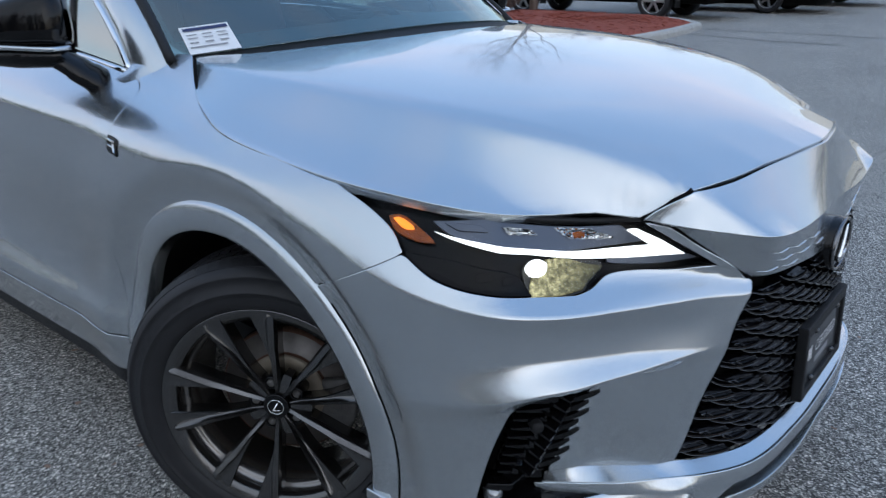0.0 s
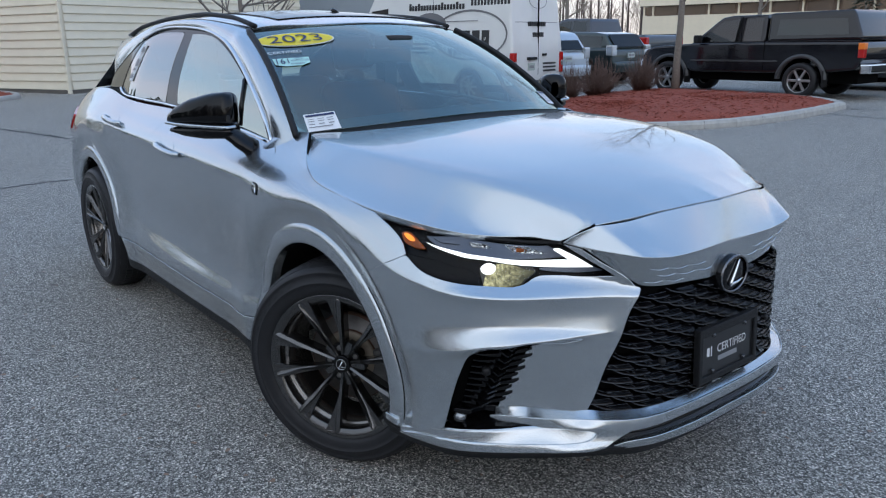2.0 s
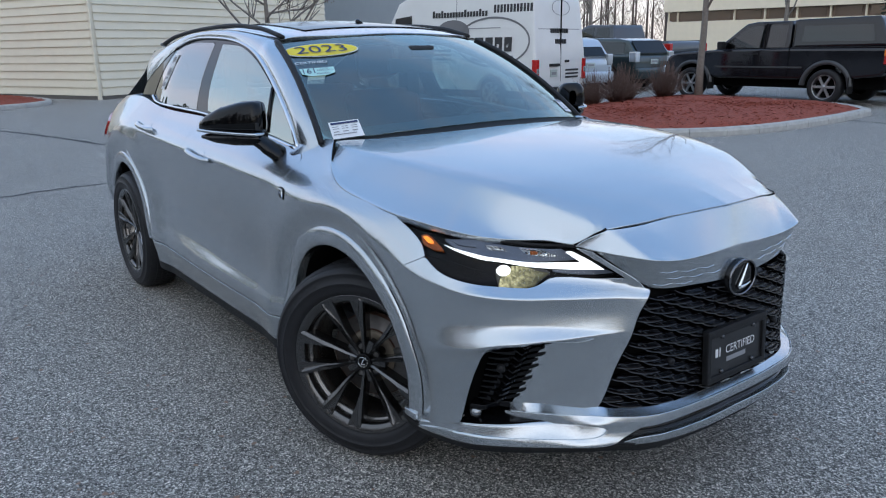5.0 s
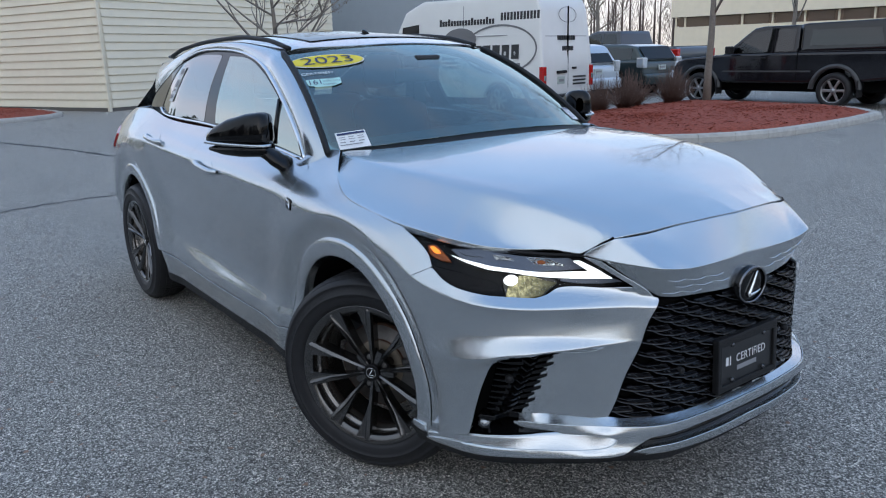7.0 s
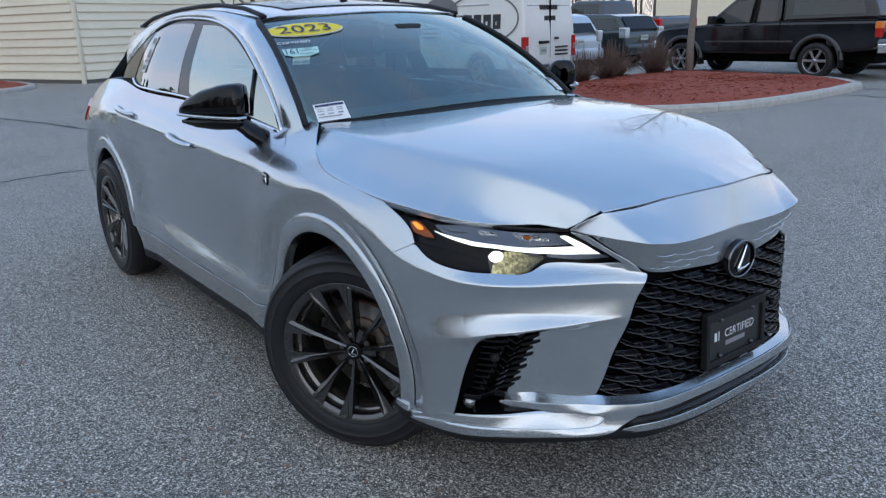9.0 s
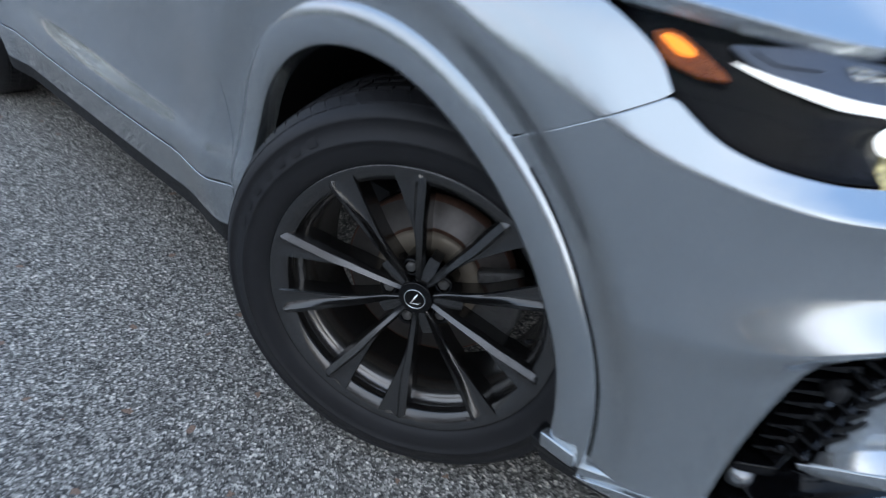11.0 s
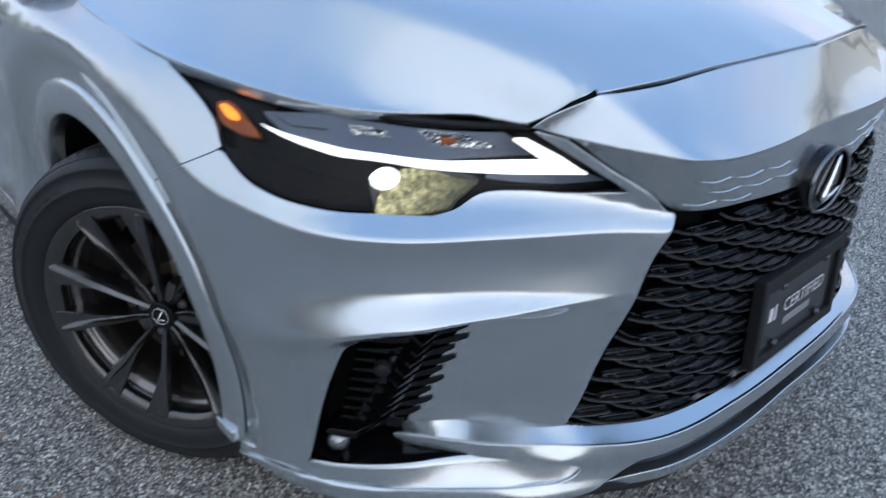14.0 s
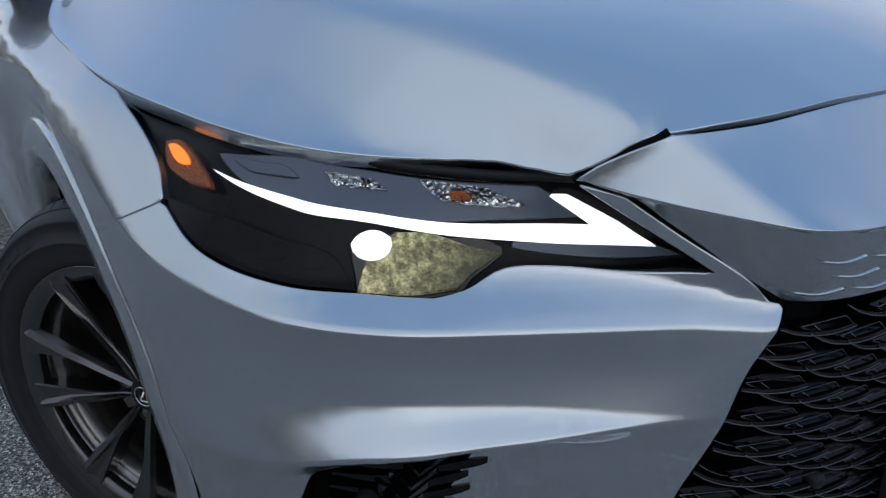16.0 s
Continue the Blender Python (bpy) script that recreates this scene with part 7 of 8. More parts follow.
def bare_tree(name, label, base, height, trunk_r, seed, first, spread, depth=5, twig_leaves=0, climb=(0.5, 1.1)):
    """Trunk, limbs and bare twigs; limbs leave the trunk above first."""
    rnd = random.Random(seed)
    t = thing(name, label, "tree", pose(*base))
    tops = []

    def bar(vs, fs, pts, rads, sides):
        v, f = tube(pts, rads, sides, up=(0.3, 0.5, 0.8))
        o = len(vs)
        vs += [tuple(q) for q in v]
        fs += [tuple(o + i for i in g) for g in f]

    tv, tf = [], []
    pts = [Vector((0, 0, -0.1))]
    for i in range(1, 9):
        pts.append(Vector((rnd.uniform(-0.04, 0.04), rnd.uniform(-0.04, 0.04), 0)) + Vector((pts[-1].x, pts[-1].y, height * 0.75 * i / 8)))
    bar(tv, tf, pts, [trunk_r * (1.25 - 0.1 * i if i < 1 else 1.05 - 0.105 * i) for i in range(9)], 10)
    link("trunk", tv, tf, BARK, t)
    lv, lf, wv, wf = [], [], [], []

    def grow(p, d, length, r, level):
        q = [p]
        cur = d.copy()
        for _ in range(4):
            cur = (cur + Vector((rnd.uniform(-0.22, 0.22), rnd.uniform(-0.22, 0.22), rnd.uniform(-0.05, 0.2)))).normalized()
            q.append(q[-1] + cur * length / 4)
        if level <= 2:
            bar(lv, lf, q, [r, r * 0.85, r * 0.7, r * 0.58, r * 0.45], 5)
        else:
            bar(wv, wf, q, [r, r * 0.8, r * 0.65, r * 0.5, r * 0.3], 3)
        if level < depth:
            for _ in range(rnd.choice((2, 3, 3))):
                i = rnd.randrange(1, 5)
                nd = (cur + Vector((rnd.uniform(-1, 1), rnd.uniform(-1, 1), rnd.uniform(-0.35, 0.7))) * 0.75).normalized()
                grow(q[i], nd, length * rnd.uniform(0.5, 0.75), r * 0.5, level + 1)
        else:
            tops.append(q[-1])

    for i in range(13):
        h = first + (height * 0.75 - first) * (i / 12)**0.9
        a = i * 2.4 + rnd.uniform(-0.4, 0.4)
        k = min(7, int(h / (height * 0.75) * 8))
        p = pts[k].lerp(pts[k + 1], h / (height * 0.75) * 8 - k)
        grow(p, Vector((math.cos(a), math.sin(a), rnd.uniform(*climb))).normalized(), spread * rnd.uniform(0.6, 1.0) * (1.1 - 0.5 * i / 12), trunk_r * 0.36 * (1.05 - 0.5 * i / 12), 1)
    tagged(link("branchwork", lv, lf, BARK, t), kind="stuff")
    tagged(link("twig_growth", wv, wf, TWIG, t), kind="stuff")
    if twig_leaves:
        v, f = [], []
        for q in tops:
            for _ in range(twig_leaves):
                c = q + Vector((rnd.uniform(-0.1, 0.1), rnd.uniform(-0.1, 0.1), rnd.uniform(-0.16, 0)))
                b0 = len(v)
                s = rnd.uniform(0.012, 0.022)
                v += [c, c + Vector((s, rnd.uniform(-s, s), -2 * s)), c + Vector((0, 0, -4 * s)), c + Vector((-s, rnd.uniform(-s, s), -2 * s))]
                f.append((b0, b0 + 1, b0 + 2, b0 + 3))
        tagged(link("dry_foliage", [tuple(q) for q in v], f, LEAF_DRY, t, smooth=False), kind="stuff")
    return t


bare_tree("island_tree", "bare young tree with grey trunk in the mulch island", (-8.44, 13.2, rise(13.2) + 0.15), 7.5, 0.085, 11, 1.9, 2.5, 5, 0, (0.9, 1.9))
bare_tree("bare_tree", "small bare tree with hanging seed pods beside the building", (-18.3, 7.2, 0.0), 5.0, 0.12, 4, 1.0, 3.3, 5, 3, (0.12, 0.6))
for i, (x, y, h) in enumerate(((-30, 33, 9), (-36, 38, 10), (-24, 44, 9), (-17, 47, 8), (-42, 30, 10), (-12, 52, 8), (-48, 34, 11), (-52, 24, 10))):
    bare_tree("bare_tree", "tall bare tree beyond the car park", (x, y, rise(y)), h, 0.16, 40 + i, 2.2, h * 0.32, 4)


def shrub(base, h, w, seed):
    rnd = random.Random(seed)
    t = thing("twiggy_shrub", "bare brown twiggy shrub in red mulch", "shrub", pose(*base), group="shrubs on the island")
    v, f = [], []
    for _ in range(230):
        a, lean = rnd.uniform(0, 6.28), rnd.uniform(0, 1)
        p = [Vector((0.15 * math.cos(a) * rnd.random(), 0.15 * math.sin(a) * rnd.random(), 0))]
        d = Vector((math.cos(a) * lean * w, math.sin(a) * lean * w, h * (1.1 - 0.6 * lean) * rnd.uniform(0.5, 1)))
        for i in range(3):
            p.append(p[-1] + d / 3 + Vector((rnd.uniform(-0.06, 0.06), rnd.uniform(-0.06, 0.06), 0)))
        q, g = tube(p, [0.007, 0.005, 0.004, 0.002], 3, up=(0.3, 0.5, 0.1))
        o = len(v)
        v += [tuple(x) for x in q]
        f += [tuple(o + i for i in x) for x in g]
    tagged(link("twig_growth", v, f, TWIG, t), kind="stuff")


for i, (x, y, h, w) in enumerate(((-9.0, 11.0, 0.85, 0.55), (-9.0, 10.2, 0.75, 0.4), (-8.9, 12.5, 0.95, 0.5), (-9.1, 12.9, 0.8, 0.4), (-9.2, 11.6, 0.8, 0.4))):
    shrub((x, y, rise(y) + 0.18), h, w, 70 + i)

# ---- parked vehicles ----
TRUCK_BLACK = material("black_truck_paint", (0.006, 0.006, 0.009), 0.10, 0.0, 0.3, 0.2, 30)
TRUCK_GREY = material("slate_truck_paint", (0.028, 0.036, 0.048), 0.3, 0.4, 1.0, 0.1, 30)
CAR_SILVER = material("pale_silver_paint", (0.50, 0.55, 0.60), 0.35, 0.6, 0.8, 0.05, 40)
CAR_GREY = material("dark_grey_paint", (0.07, 0.075, 0.08), 0.3, 0.6, 1.0, 0.1, 40)
VAN_WHITE = material("white_van_paint", (0.74, 0.74, 0.72), 0.4, 0.0, 0.5, 0.05, 3)
WHITE_PAINT = material("white_car_paint", (0.78, 0.78, 0.78), 0.3, 0, 0.8, 0.03, 5)
FLARE = material("grey_flare_plastic", (0.045, 0.047, 0.050), 0.5, 0, 0.2)
CAR_GLASS = glass("vehicle_glass", (0.55, 0.62, 0.62), 0.0, 0.45, 1.7)
ALLOY = material("bright_alloy", (0.38, 0.38, 0.39), 0.3, 0.9, 0.2)
ORANGE_LENS = material("orange_lens", (0.85, 0.22, 0.03), 0.2, 0, 0.6)
HEADLAMP = material("clear_lamp", (0.65, 0.66, 0.66), 0.12, 0.7, 0.8)


def slab(name, pts, half, mat, parent, inset=0.05, tumble=0.0, zref=0.0, label="", y0=0.0, n=5):
    """A side outline (x, z) given width: rounded towards both flanks, and leaning in with height above zref."""
    o = evenly(np.vstack([cr_corner(pts), cr_corner(pts)[:1]]), 0.12)[:-1]
    c = o.mean(0)
    area = np.sum(o[:, 0] * np.roll(o[:, 1], -1) - np.roll(o[:, 0], -1) * o[:, 1])
    tg = np.roll(o, -1, 0) - np.roll(o, 1, 0)
    tg /= np.maximum(np.linalg.norm(tg, axis=1), 1e-9)[:, None]
    inw = np.stack([-tg[:, 1], tg[:, 0]], 1) * np.sign(area)
    rings = []
    for s, dep in [(-1, 1.0), (-1, 0.6), (-1, 0.25), (-1, 0.0), (1, 0.0), (1, 0.25), (1, 0.6), (1, 1.0)]:
        yy = half - inset * (1 - math.cos(dep * math.pi / 2)) if False else half - inset * (1 - math.sqrt(max(0, 1 - (1 - dep)**2))) if dep > 0 else half - inset
        off = inset * (1 - math.sqrt(max(0, 1 - (dep)**2))) if dep < 1 else inset
        q = o + inw * (off if dep > 0 else 0.0)
        lean = tumble * np.clip(q[:, 1] - zref, 0, 9)
        rings.append([(a[0], y0 + s * (yy - t), a[1]) for a, t in zip(q, lean)])
    m = len(o)
    v = [p for r in rings for p in r]
    f = [(i * m + j, i * m + (j + 1) % m, (i + 1) * m + (j + 1) % m, (i + 1) * m + j) for i in range(len(rings) - 1) for j in range(m)]
    f += [tuple(range(m)), tuple((len(rings) - 1) * m + j for j in range(m))[::-1]]
    bm = bmesh.new()
    bv = [bm.verts.new(p) for p in v]
    for g in f:
        bm.faces.new([bv[i] for i in g])
    bmesh.ops.recalc_face_normals(bm, faces=bm.faces)
    ob = part(name, bm, mat, parent, label, smooth=False)
    for pl in ob.data.polygons:
        pl.use_smooth = len(pl.vertices) == 4
    return ob


def cr_corner(pts):
    return pts_array(pts)


def pane(name, pts, half, tumble, zref, parent, mat, side, lift=0.006, depth=0.01):
    """A window or flat panel lying on a leaning flank; pts (x, z)."""
    r = []
    for d in (lift, -depth):
        r.append([(x, side * (half - tumble * max(0, z - zref) + d), z) for x, z in pts])
    n = len(pts)
    v = r[0] + r[1]
    f = [tuple(range(n))] + [(i, (i + 1) % n, n + (i + 1) % n, n + i) for i in range(n)]
    bm = bmesh.new()
    bv = [bm.verts.new(p) for p in v]
    for g in f:
        bm.faces.new([bv[i] for i in g])
    bmesh.ops.recalc_face_normals(bm, faces=bm.faces)
    return part(name, bm, mat, parent)


def road_wheel(parent, x, y, r, side, rim_mat, spokes=6, wide=0.22):
    w = new("wheel")
    w.parent = parent
    w.matrix_local = pose(x, y, r, 0, 0, 0 if side < 0 else 180)
    h = wide / 2
    v, f = lathe([(r * 0.66, -h * 0.85), (r * 0.75, -h), (r * 0.9, -h), (r * 0.98, -h * 0.75), (r, -h * 0.4), (r, h * 0.4), (r * 0.9, h), (r * 0.6, h)], 40)
    link("tyre", v, f, RUBBER, w)
    v, f = lathe([(r * 0.69, -h * 0.86), (r * 0.665, -h * 0.9), (r * 0.64, -h * 0.75), (r * 0.6, -h * 0.3), (r * 0.6, h * 0.4)], 40)
    rim = link("rim", v, f, rim_mat, w)
    v, f = lathe([(0, -h * 0.2), (r * 0.6, -h * 0.1)], 24)
    link("brake_shadow", v, f, DARK_VOID, rim)
    for k in range(spokes):
        a = 2 * math.pi * k / spokes
        bm = bmesh.new()
        box(bm, r * 0.08, r * 0.65, -h * 0.78, -h * 0.5, -r * 0.07, r * 0.07, r * 0.02, Euler((0, a, 0)).to_matrix().to_4x4())
        part("spoke", bm, rim_mat, rim)
    v, f = lathe([(0, -h * 0.85), (r * 0.12, -h * 0.82), (r * 0.16, -h * 0.5)], 20)
    link("hub_cap", v, f, rim_mat, rim)


def arch_cut(xc, r, z0, n=9):
    """Outline points round a wheel opening, from ahead of it to behind it."""
    return [(xc + r * math.cos(t), max(z0, 0.37 + r * math.sin(t))) for t in np.linspace(math.pi * 0.02, math.pi * 0.98, n)]


# black pickup with a topper
pk = thing("pickup_truck", "black extended-cab pickup with a matching topper, parked", "pickup truck", pose(-9.45, 14.43 + 0.75, rise(15.0), 0, 0, 180.0))
L = 3.35
lower = [(0.78, 0.60), (0.80, 0.86), (0.70, 1.02), (0.45, 1.10), (-0.65, 1.17), (-2.35, 1.19), (-4.55, 1.19), (-4.60, 0.85), (-4.50, 0.62)] + arch_cut(-L, 0.50, 0.55)[::-1] + [(-2.7, 0.52), (-0.65, 0.52)] + arch_cut(0, 0.48, 0.55)[::-1]
slab("body", lower, 0.86, TRUCK_BLACK, pk, 0.06)
slab("cab", [(-0.55, 1.15), (-1.30, 1.74), (-1.55, 1.78), (-2.42, 1.78), (-2.45, 1.15)], 0.80, TRUCK_BLACK, pk, 0.06, 0.16, 1.15)
slab("topper", [(-2.50, 1.19), (-2.50, 1.80), (-4.30, 1.82), (-4.56, 1.22)], 0.82, TRUCK_BLACK, pk, 0.06, 0.10, 1.2, "black fibreglass truck topper")
for s in (-1, 1):
    pane("door_window", [(-0.80, 1.20), (-1.34, 1.66), (-1.80, 1.70), (-1.80, 1.20)], 0.80, 0.16, 1.15, pk, CAR_GLASS, s)
    pane("rear_side_window", [(-1.92, 1.22), (-1.92, 1.70), (-2.34, 1.70), (-2.34, 1.22)], 0.80, 0.16, 1.15, pk, CAR_GLASS, s)
    pane("topper_window", [(-2.72, 1.33), (-2.74, 1.66), (-4.18, 1.66), (-4.26, 1.33)], 0.82, 0.10, 1.2, pk, CAR_GLASS, s)
    pane("door_gap", [(-1.855, 0.58), (-1.855, 1.74), (-1.868, 1.74), (-1.868, 0.58)], 0.862, 0.12, 1.0, pk, DARK_VOID, s, 0.003)
    pane("bed_gap", [(-2.47, 0.58), (-2.47, 1.19), (-2.485, 1.19), (-2.485, 0.58)], 0.862, 0, 0, pk, DARK_VOID, s, 0.003)
    for xc in (0, -L):
        for k, (r0, r1) in enumerate(((0.48, 0.565),)):
            a = np.linspace(radians(4), radians(176), 22)
            v = [(xc + r * math.cos(t), s * (0.862 + d), 0.37 + r * math.sin(t)) for r, d in ((0.575, -0.03), (0.565, 0.028), (0.49, 0.045), (0.475, -0.05)) for t in a]
            n_ = len(a)
            f = [(i * n_ + j, i * n_ + j + 1, (i + 1) * n_ + j + 1, (i + 1) * n_ + j) for i in range(3) for j in range(n_ - 1)]
            link("wheel_flare", v, f, FLARE, pk)
        road_wheel(pk, xc, s * 0.80, 0.38, s, ALLOY, 6, 0.25)
        part("mud_flap", boxes((xc - 0.52, xc - 0.50, s * 0.80 - 0.12, s * 0.80 + 0.12, 0.25, 0.60)), BLACK_PLASTIC, pk)
    part("side_moulding", boxes((-2.80, -0.62, s * 0.858 - 0.01, s * 0.858 + 0.014, 0.765, 0.80), bev=0.006), FLARE, pk)
    part("topper_rail", boxes((-4.52, -2.50, s * 0.835 - 0.01, s * 0.835 + 0.016, 1.185, 1.215), bev=0.006), TRUCK_BLACK, pk)
    part("handle", boxes((-1.74, -1.60, s * 0.862 - 0.01, s * 0.862 + 0.025, 1.06, 1.10), bev=0.008), BLACK_PLASTIC, pk)
    part("mirror", boxes((-0.92, -0.78, s * 0.97 - 0.09, s * 0.97 + 0.09, 1.18, 1.36), bev=0.03), BLACK_PLASTIC, pk)
    part("tail_lamp", boxes((-4.62, -4.50, s * 0.80 - 0.07, s * 0.80 + 0.075, 0.86, 1.16), bev=0.02), RED_LENS, pk)
    part("turn_lamp", boxes((-4.625, -4.495, s * 0.80 - 0.07, s * 0.80 + 0.08, 1.03, 1.165), bev=0.015), ORANGE_LENS, pk)
    part("headlamp", boxes((0.62, 0.79, s * 0.66 - 0.15, s * 0.66 + 0.17, 0.86, 1.03), bev=0.03), HEADLAMP, pk)
part("front_bumper", boxes((0.70, 0.92, -0.84, 0.84, 0.58, 0.80), bev=0.04), CHROME, pk, "chrome front bumper")
part("rear_bumper", boxes((-4.78, -4.56, -0.84, 0.84, 0.55, 0.74), bev=0.03), CHROME, pk)
part("chassis", boxes((-4.4, 0.6, -0.5, 0.5, 0.32, 0.60), bev=0.03), DARK_VOID, pk)
part("windscreen", boxes((-0.62, -0.60, -0.6, 0.6, 1.20, 1.22)), BLACK_PLASTIC, pk)

# slate pickup behind
tk = thing("pickup_truck", "slate grey full-size pickup with a chrome wheel, parked", "pickup truck", pose(-18.8, 19.6, rise(19.6), 0, 0, 180))
lower = [(0.9, 0.60), (0.92, 1.0), (0.70, 1.20), (-0.9, 1.30), (-3.0, 1.32), (-5.35, 1.32), (-5.40, 0.95), (-5.3, 0.66)] + arch_cut(-3.7, 0.52, 0.58)[::-1] + [(-2.9, 0.55), (-0.7, 0.55)] + arch_cut(0, 0.52, 0.58)[::-1]
slab("body", lower, 0.98, TRUCK_GREY, tk, 0.07)
slab("cab", [(-0.75, 1.28), (-1.5, 1.86), (-1.8, 1.93), (-2.85, 1.90), (-3.02, 1.28)], 0.90, TRUCK_GREY, tk, 0.08, 0.2, 1.3)
for s in (-1, 1):
    pane("door_window", [(-1.05, 1.34), (-1.60, 1.80), (-2.05, 1.83), (-2.05, 1.34)], 0.90, 0.2, 1.3, tk, CAR_GLASS, s)
    pane("rear_side_window", [(-2.15, 1.34), (-2.15, 1.83), (-2.72, 1.81), (-2.82, 1.34)], 0.90, 0.2, 1.3, tk, CAR_GLASS, s)
    pane("bed_gap", [(-3.08, 0.62), (-3.08, 1.31), (-3.095, 1.31), (-3.095, 0.62)], 0.98, 0, 0, tk, DARK_VOID, s, 0.003)
    pane("decal_bar", [(-4.62, 1.18), (-4.58, 1.25), (-4.05, 1.25), (-4.05, 1.18)], 0.98, 0, 0, tk, material("decal_silver", (0.5, 0.5, 0.52), 0.4), s, 0.004)
    for xc in (0, -3.7):
        road_wheel(tk, xc, s * 0.90, 0.41, s, CHROME, 5, 0.28)
    part("tail_lamp", boxes((-5.43, -5.10, s * 0.92 - 0.07, s * 0.92 + 0.075, 1.0, 1.26), bev=0.03), RED_LENS, tk)
part("bed_rail", boxes((-5.35, -3.05, -0.98, -0.86, 1.31, 1.345), bev=0.01), BLACK_PLASTIC, tk)
part("rear_bumper", boxes((-5.58, -5.36, -0.92, 0.92, 0.60, 0.80), bev=0.03), CHROME, tk)
part("chassis", boxes((-5.2, 0.7, -0.6, 0.6, 0.34, 0.66)), DARK_VOID, tk)


def hatchback(label, m, paint, L=4.6, w=0.88, h=1.58, wagon=True, name="parked_car"):
    """A family car with its tail at the local -x end."""
    c = thing(name, label, "car", m)
    rear = -L + 0.85
    lower = [(0.80, 0.45), (0.82, 0.70), (0.55, 0.88), (-0.55, 0.98), (rear + 0.1, 1.02), (rear, 0.95), (rear - 0.02, 0.45)] + arch_cut(-2.75, 0.40, 0.36)[::-1] + [(-2.2, 0.30), (-0.5, 0.30)] + arch_cut(0, 0.40, 0.36)[::-1]
    slab("body", lower, w, paint, c, 0.09)
    if wagon:
        top = [(-0.40, 0.97), (-1.35, h - 0.06), (-1.8, h), (rear + 0.75, h - 0.03), (rear + 0.35, h - 0.10), (rear + 0.03, 1.0)]
    else:
        top = [(-0.40, 0.97), (-1.25, h - 0.06), (-1.7, h), (-2.5, h - 0.04), (rear + 0.55, 1.02)]
    slab("roof", top, w - 0.06, paint, c, 0.09, 0.22, 1.0)
    for s in (-1, 1):
        xe = rear + (0.5 if wagon else 1.1)
        pane("side_window", [(-0.75, 1.03), (-1.42, h - 0.13), (-1.85, h - 0.09), (-1.85, 1.03)], w - 0.06, 0.22, 1.0, c, CAR_GLASS, s)
        pane("side_window", [(-1.95, 1.03), (-1.95, h - 0.09), (xe - 0.05, h - 0.15), (xe - 0.15 + 0.1, 1.05)], w - 0.06, 0.22, 1.0, c, CAR_GLASS, s)
        for xc in (0, -2.75):
            road_wheel(c, xc, s * (w - 0.09), 0.32, s, ALLOY, 5, 0.2)
        part("tail_lamp", boxes((rear - 0.035, rear + 0.20, s * (w - 0.11) - 0.11, s * (w - 0.11) + 0.115, 0.80 if wagon else 0.82, 1.10 if wagon else 0.93), bev=0.03), (HEADLAMP if wagon else RED_LENS), c)
        part("mirror", boxes((-0.72, -0.60, s * (w + 0.07) - 0.08, s * (w + 0.07) + 0.08, 1.0, 1.12), bev=0.03), paint, c)
    bm = bmesh.new()
    if wagon:
        box(bm, -0.008, 0.008, -w + 0.22, w - 0.22, 0.0, 0.44, 0.0, pose(rear + 0.045, 0, 1.05, 0, 38, 0))
    else:
        box(bm, -0.008, 0.008, -w + 0.22, w - 0.22, 0.0, 0.62, 0.0, pose(rear + 0.62, 0, 1.05, 0, 58, 0))
    part("rear_screen", bm, BLACK_GLOSS, c)
    part("rear_bumper", boxes((rear - 0.14, rear + 0.10, -w + 0.04, w - 0.04, 0.34, 0.64), bev=0.06), paint, c, smooth=True)
    part("number_plate", boxes((rear - 0.034, rear - 0.01, -0.16, 0.16, 0.74, 0.88), bev=0.004), material("plate_pale", (0.45, 0.5, 0.48), 0.5), c)
    part("plate_bar", boxes((rear - 0.037, rear - 0.03, -0.12, 0.12, 0.79, 0.84)), GREY_PRINT, c)
    part("underside", boxes((rear + 0.2, 0.5, -w + 0.25, w - 0.25, 0.18, 0.36)), DARK_VOID, c)
    return c


hatchback("silver hatchback wagon with clear tail lamps, parked", pose(-16.0, 13.7, rise(13.7), 0, 0, 180), CAR_SILVER)
hatchback("dark green hatchback parked beside the silver wagon", pose(-16.0, 16.4, rise(16.4), 0, 0, 180), material("dark_teal_paint", (0.02, 0.035, 0.035), 0.3, 0.4, 1.0), h=1.5)
hatchback("dark grey saloon with red tail lamps, parked", pose(-7.35, 18.0, rise(18), 0, 0, 180), CAR_GREY, 4.8, 0.9, 1.43, False, "parked_saloon")
hatchback("white sport utility car parked beside the grey saloon", pose(-6.9, 20.9, rise(21), 0, 0, 180), WHITE_PAINT, 4.8, 0.93, 1.75, True)
hatchback("white pickup-sized car parked further back", pose(-15.5, 27.5, rise(27), 0, 0, 180), WHITE_PAINT, 5.0, 0.95, 1.9, True)
hatchback("pale grey car parked further back", pose(-11.5, 27.5, rise(27), 0, 0, 180), CAR_SILVER, 4.8, 0.93, 1.85, True)
hatchback("white car parked further back", pose(-7.5, 27.7, rise(27), 0, 0, 180), WHITE_PAINT, 4.8, 0.93, 1.85, True)

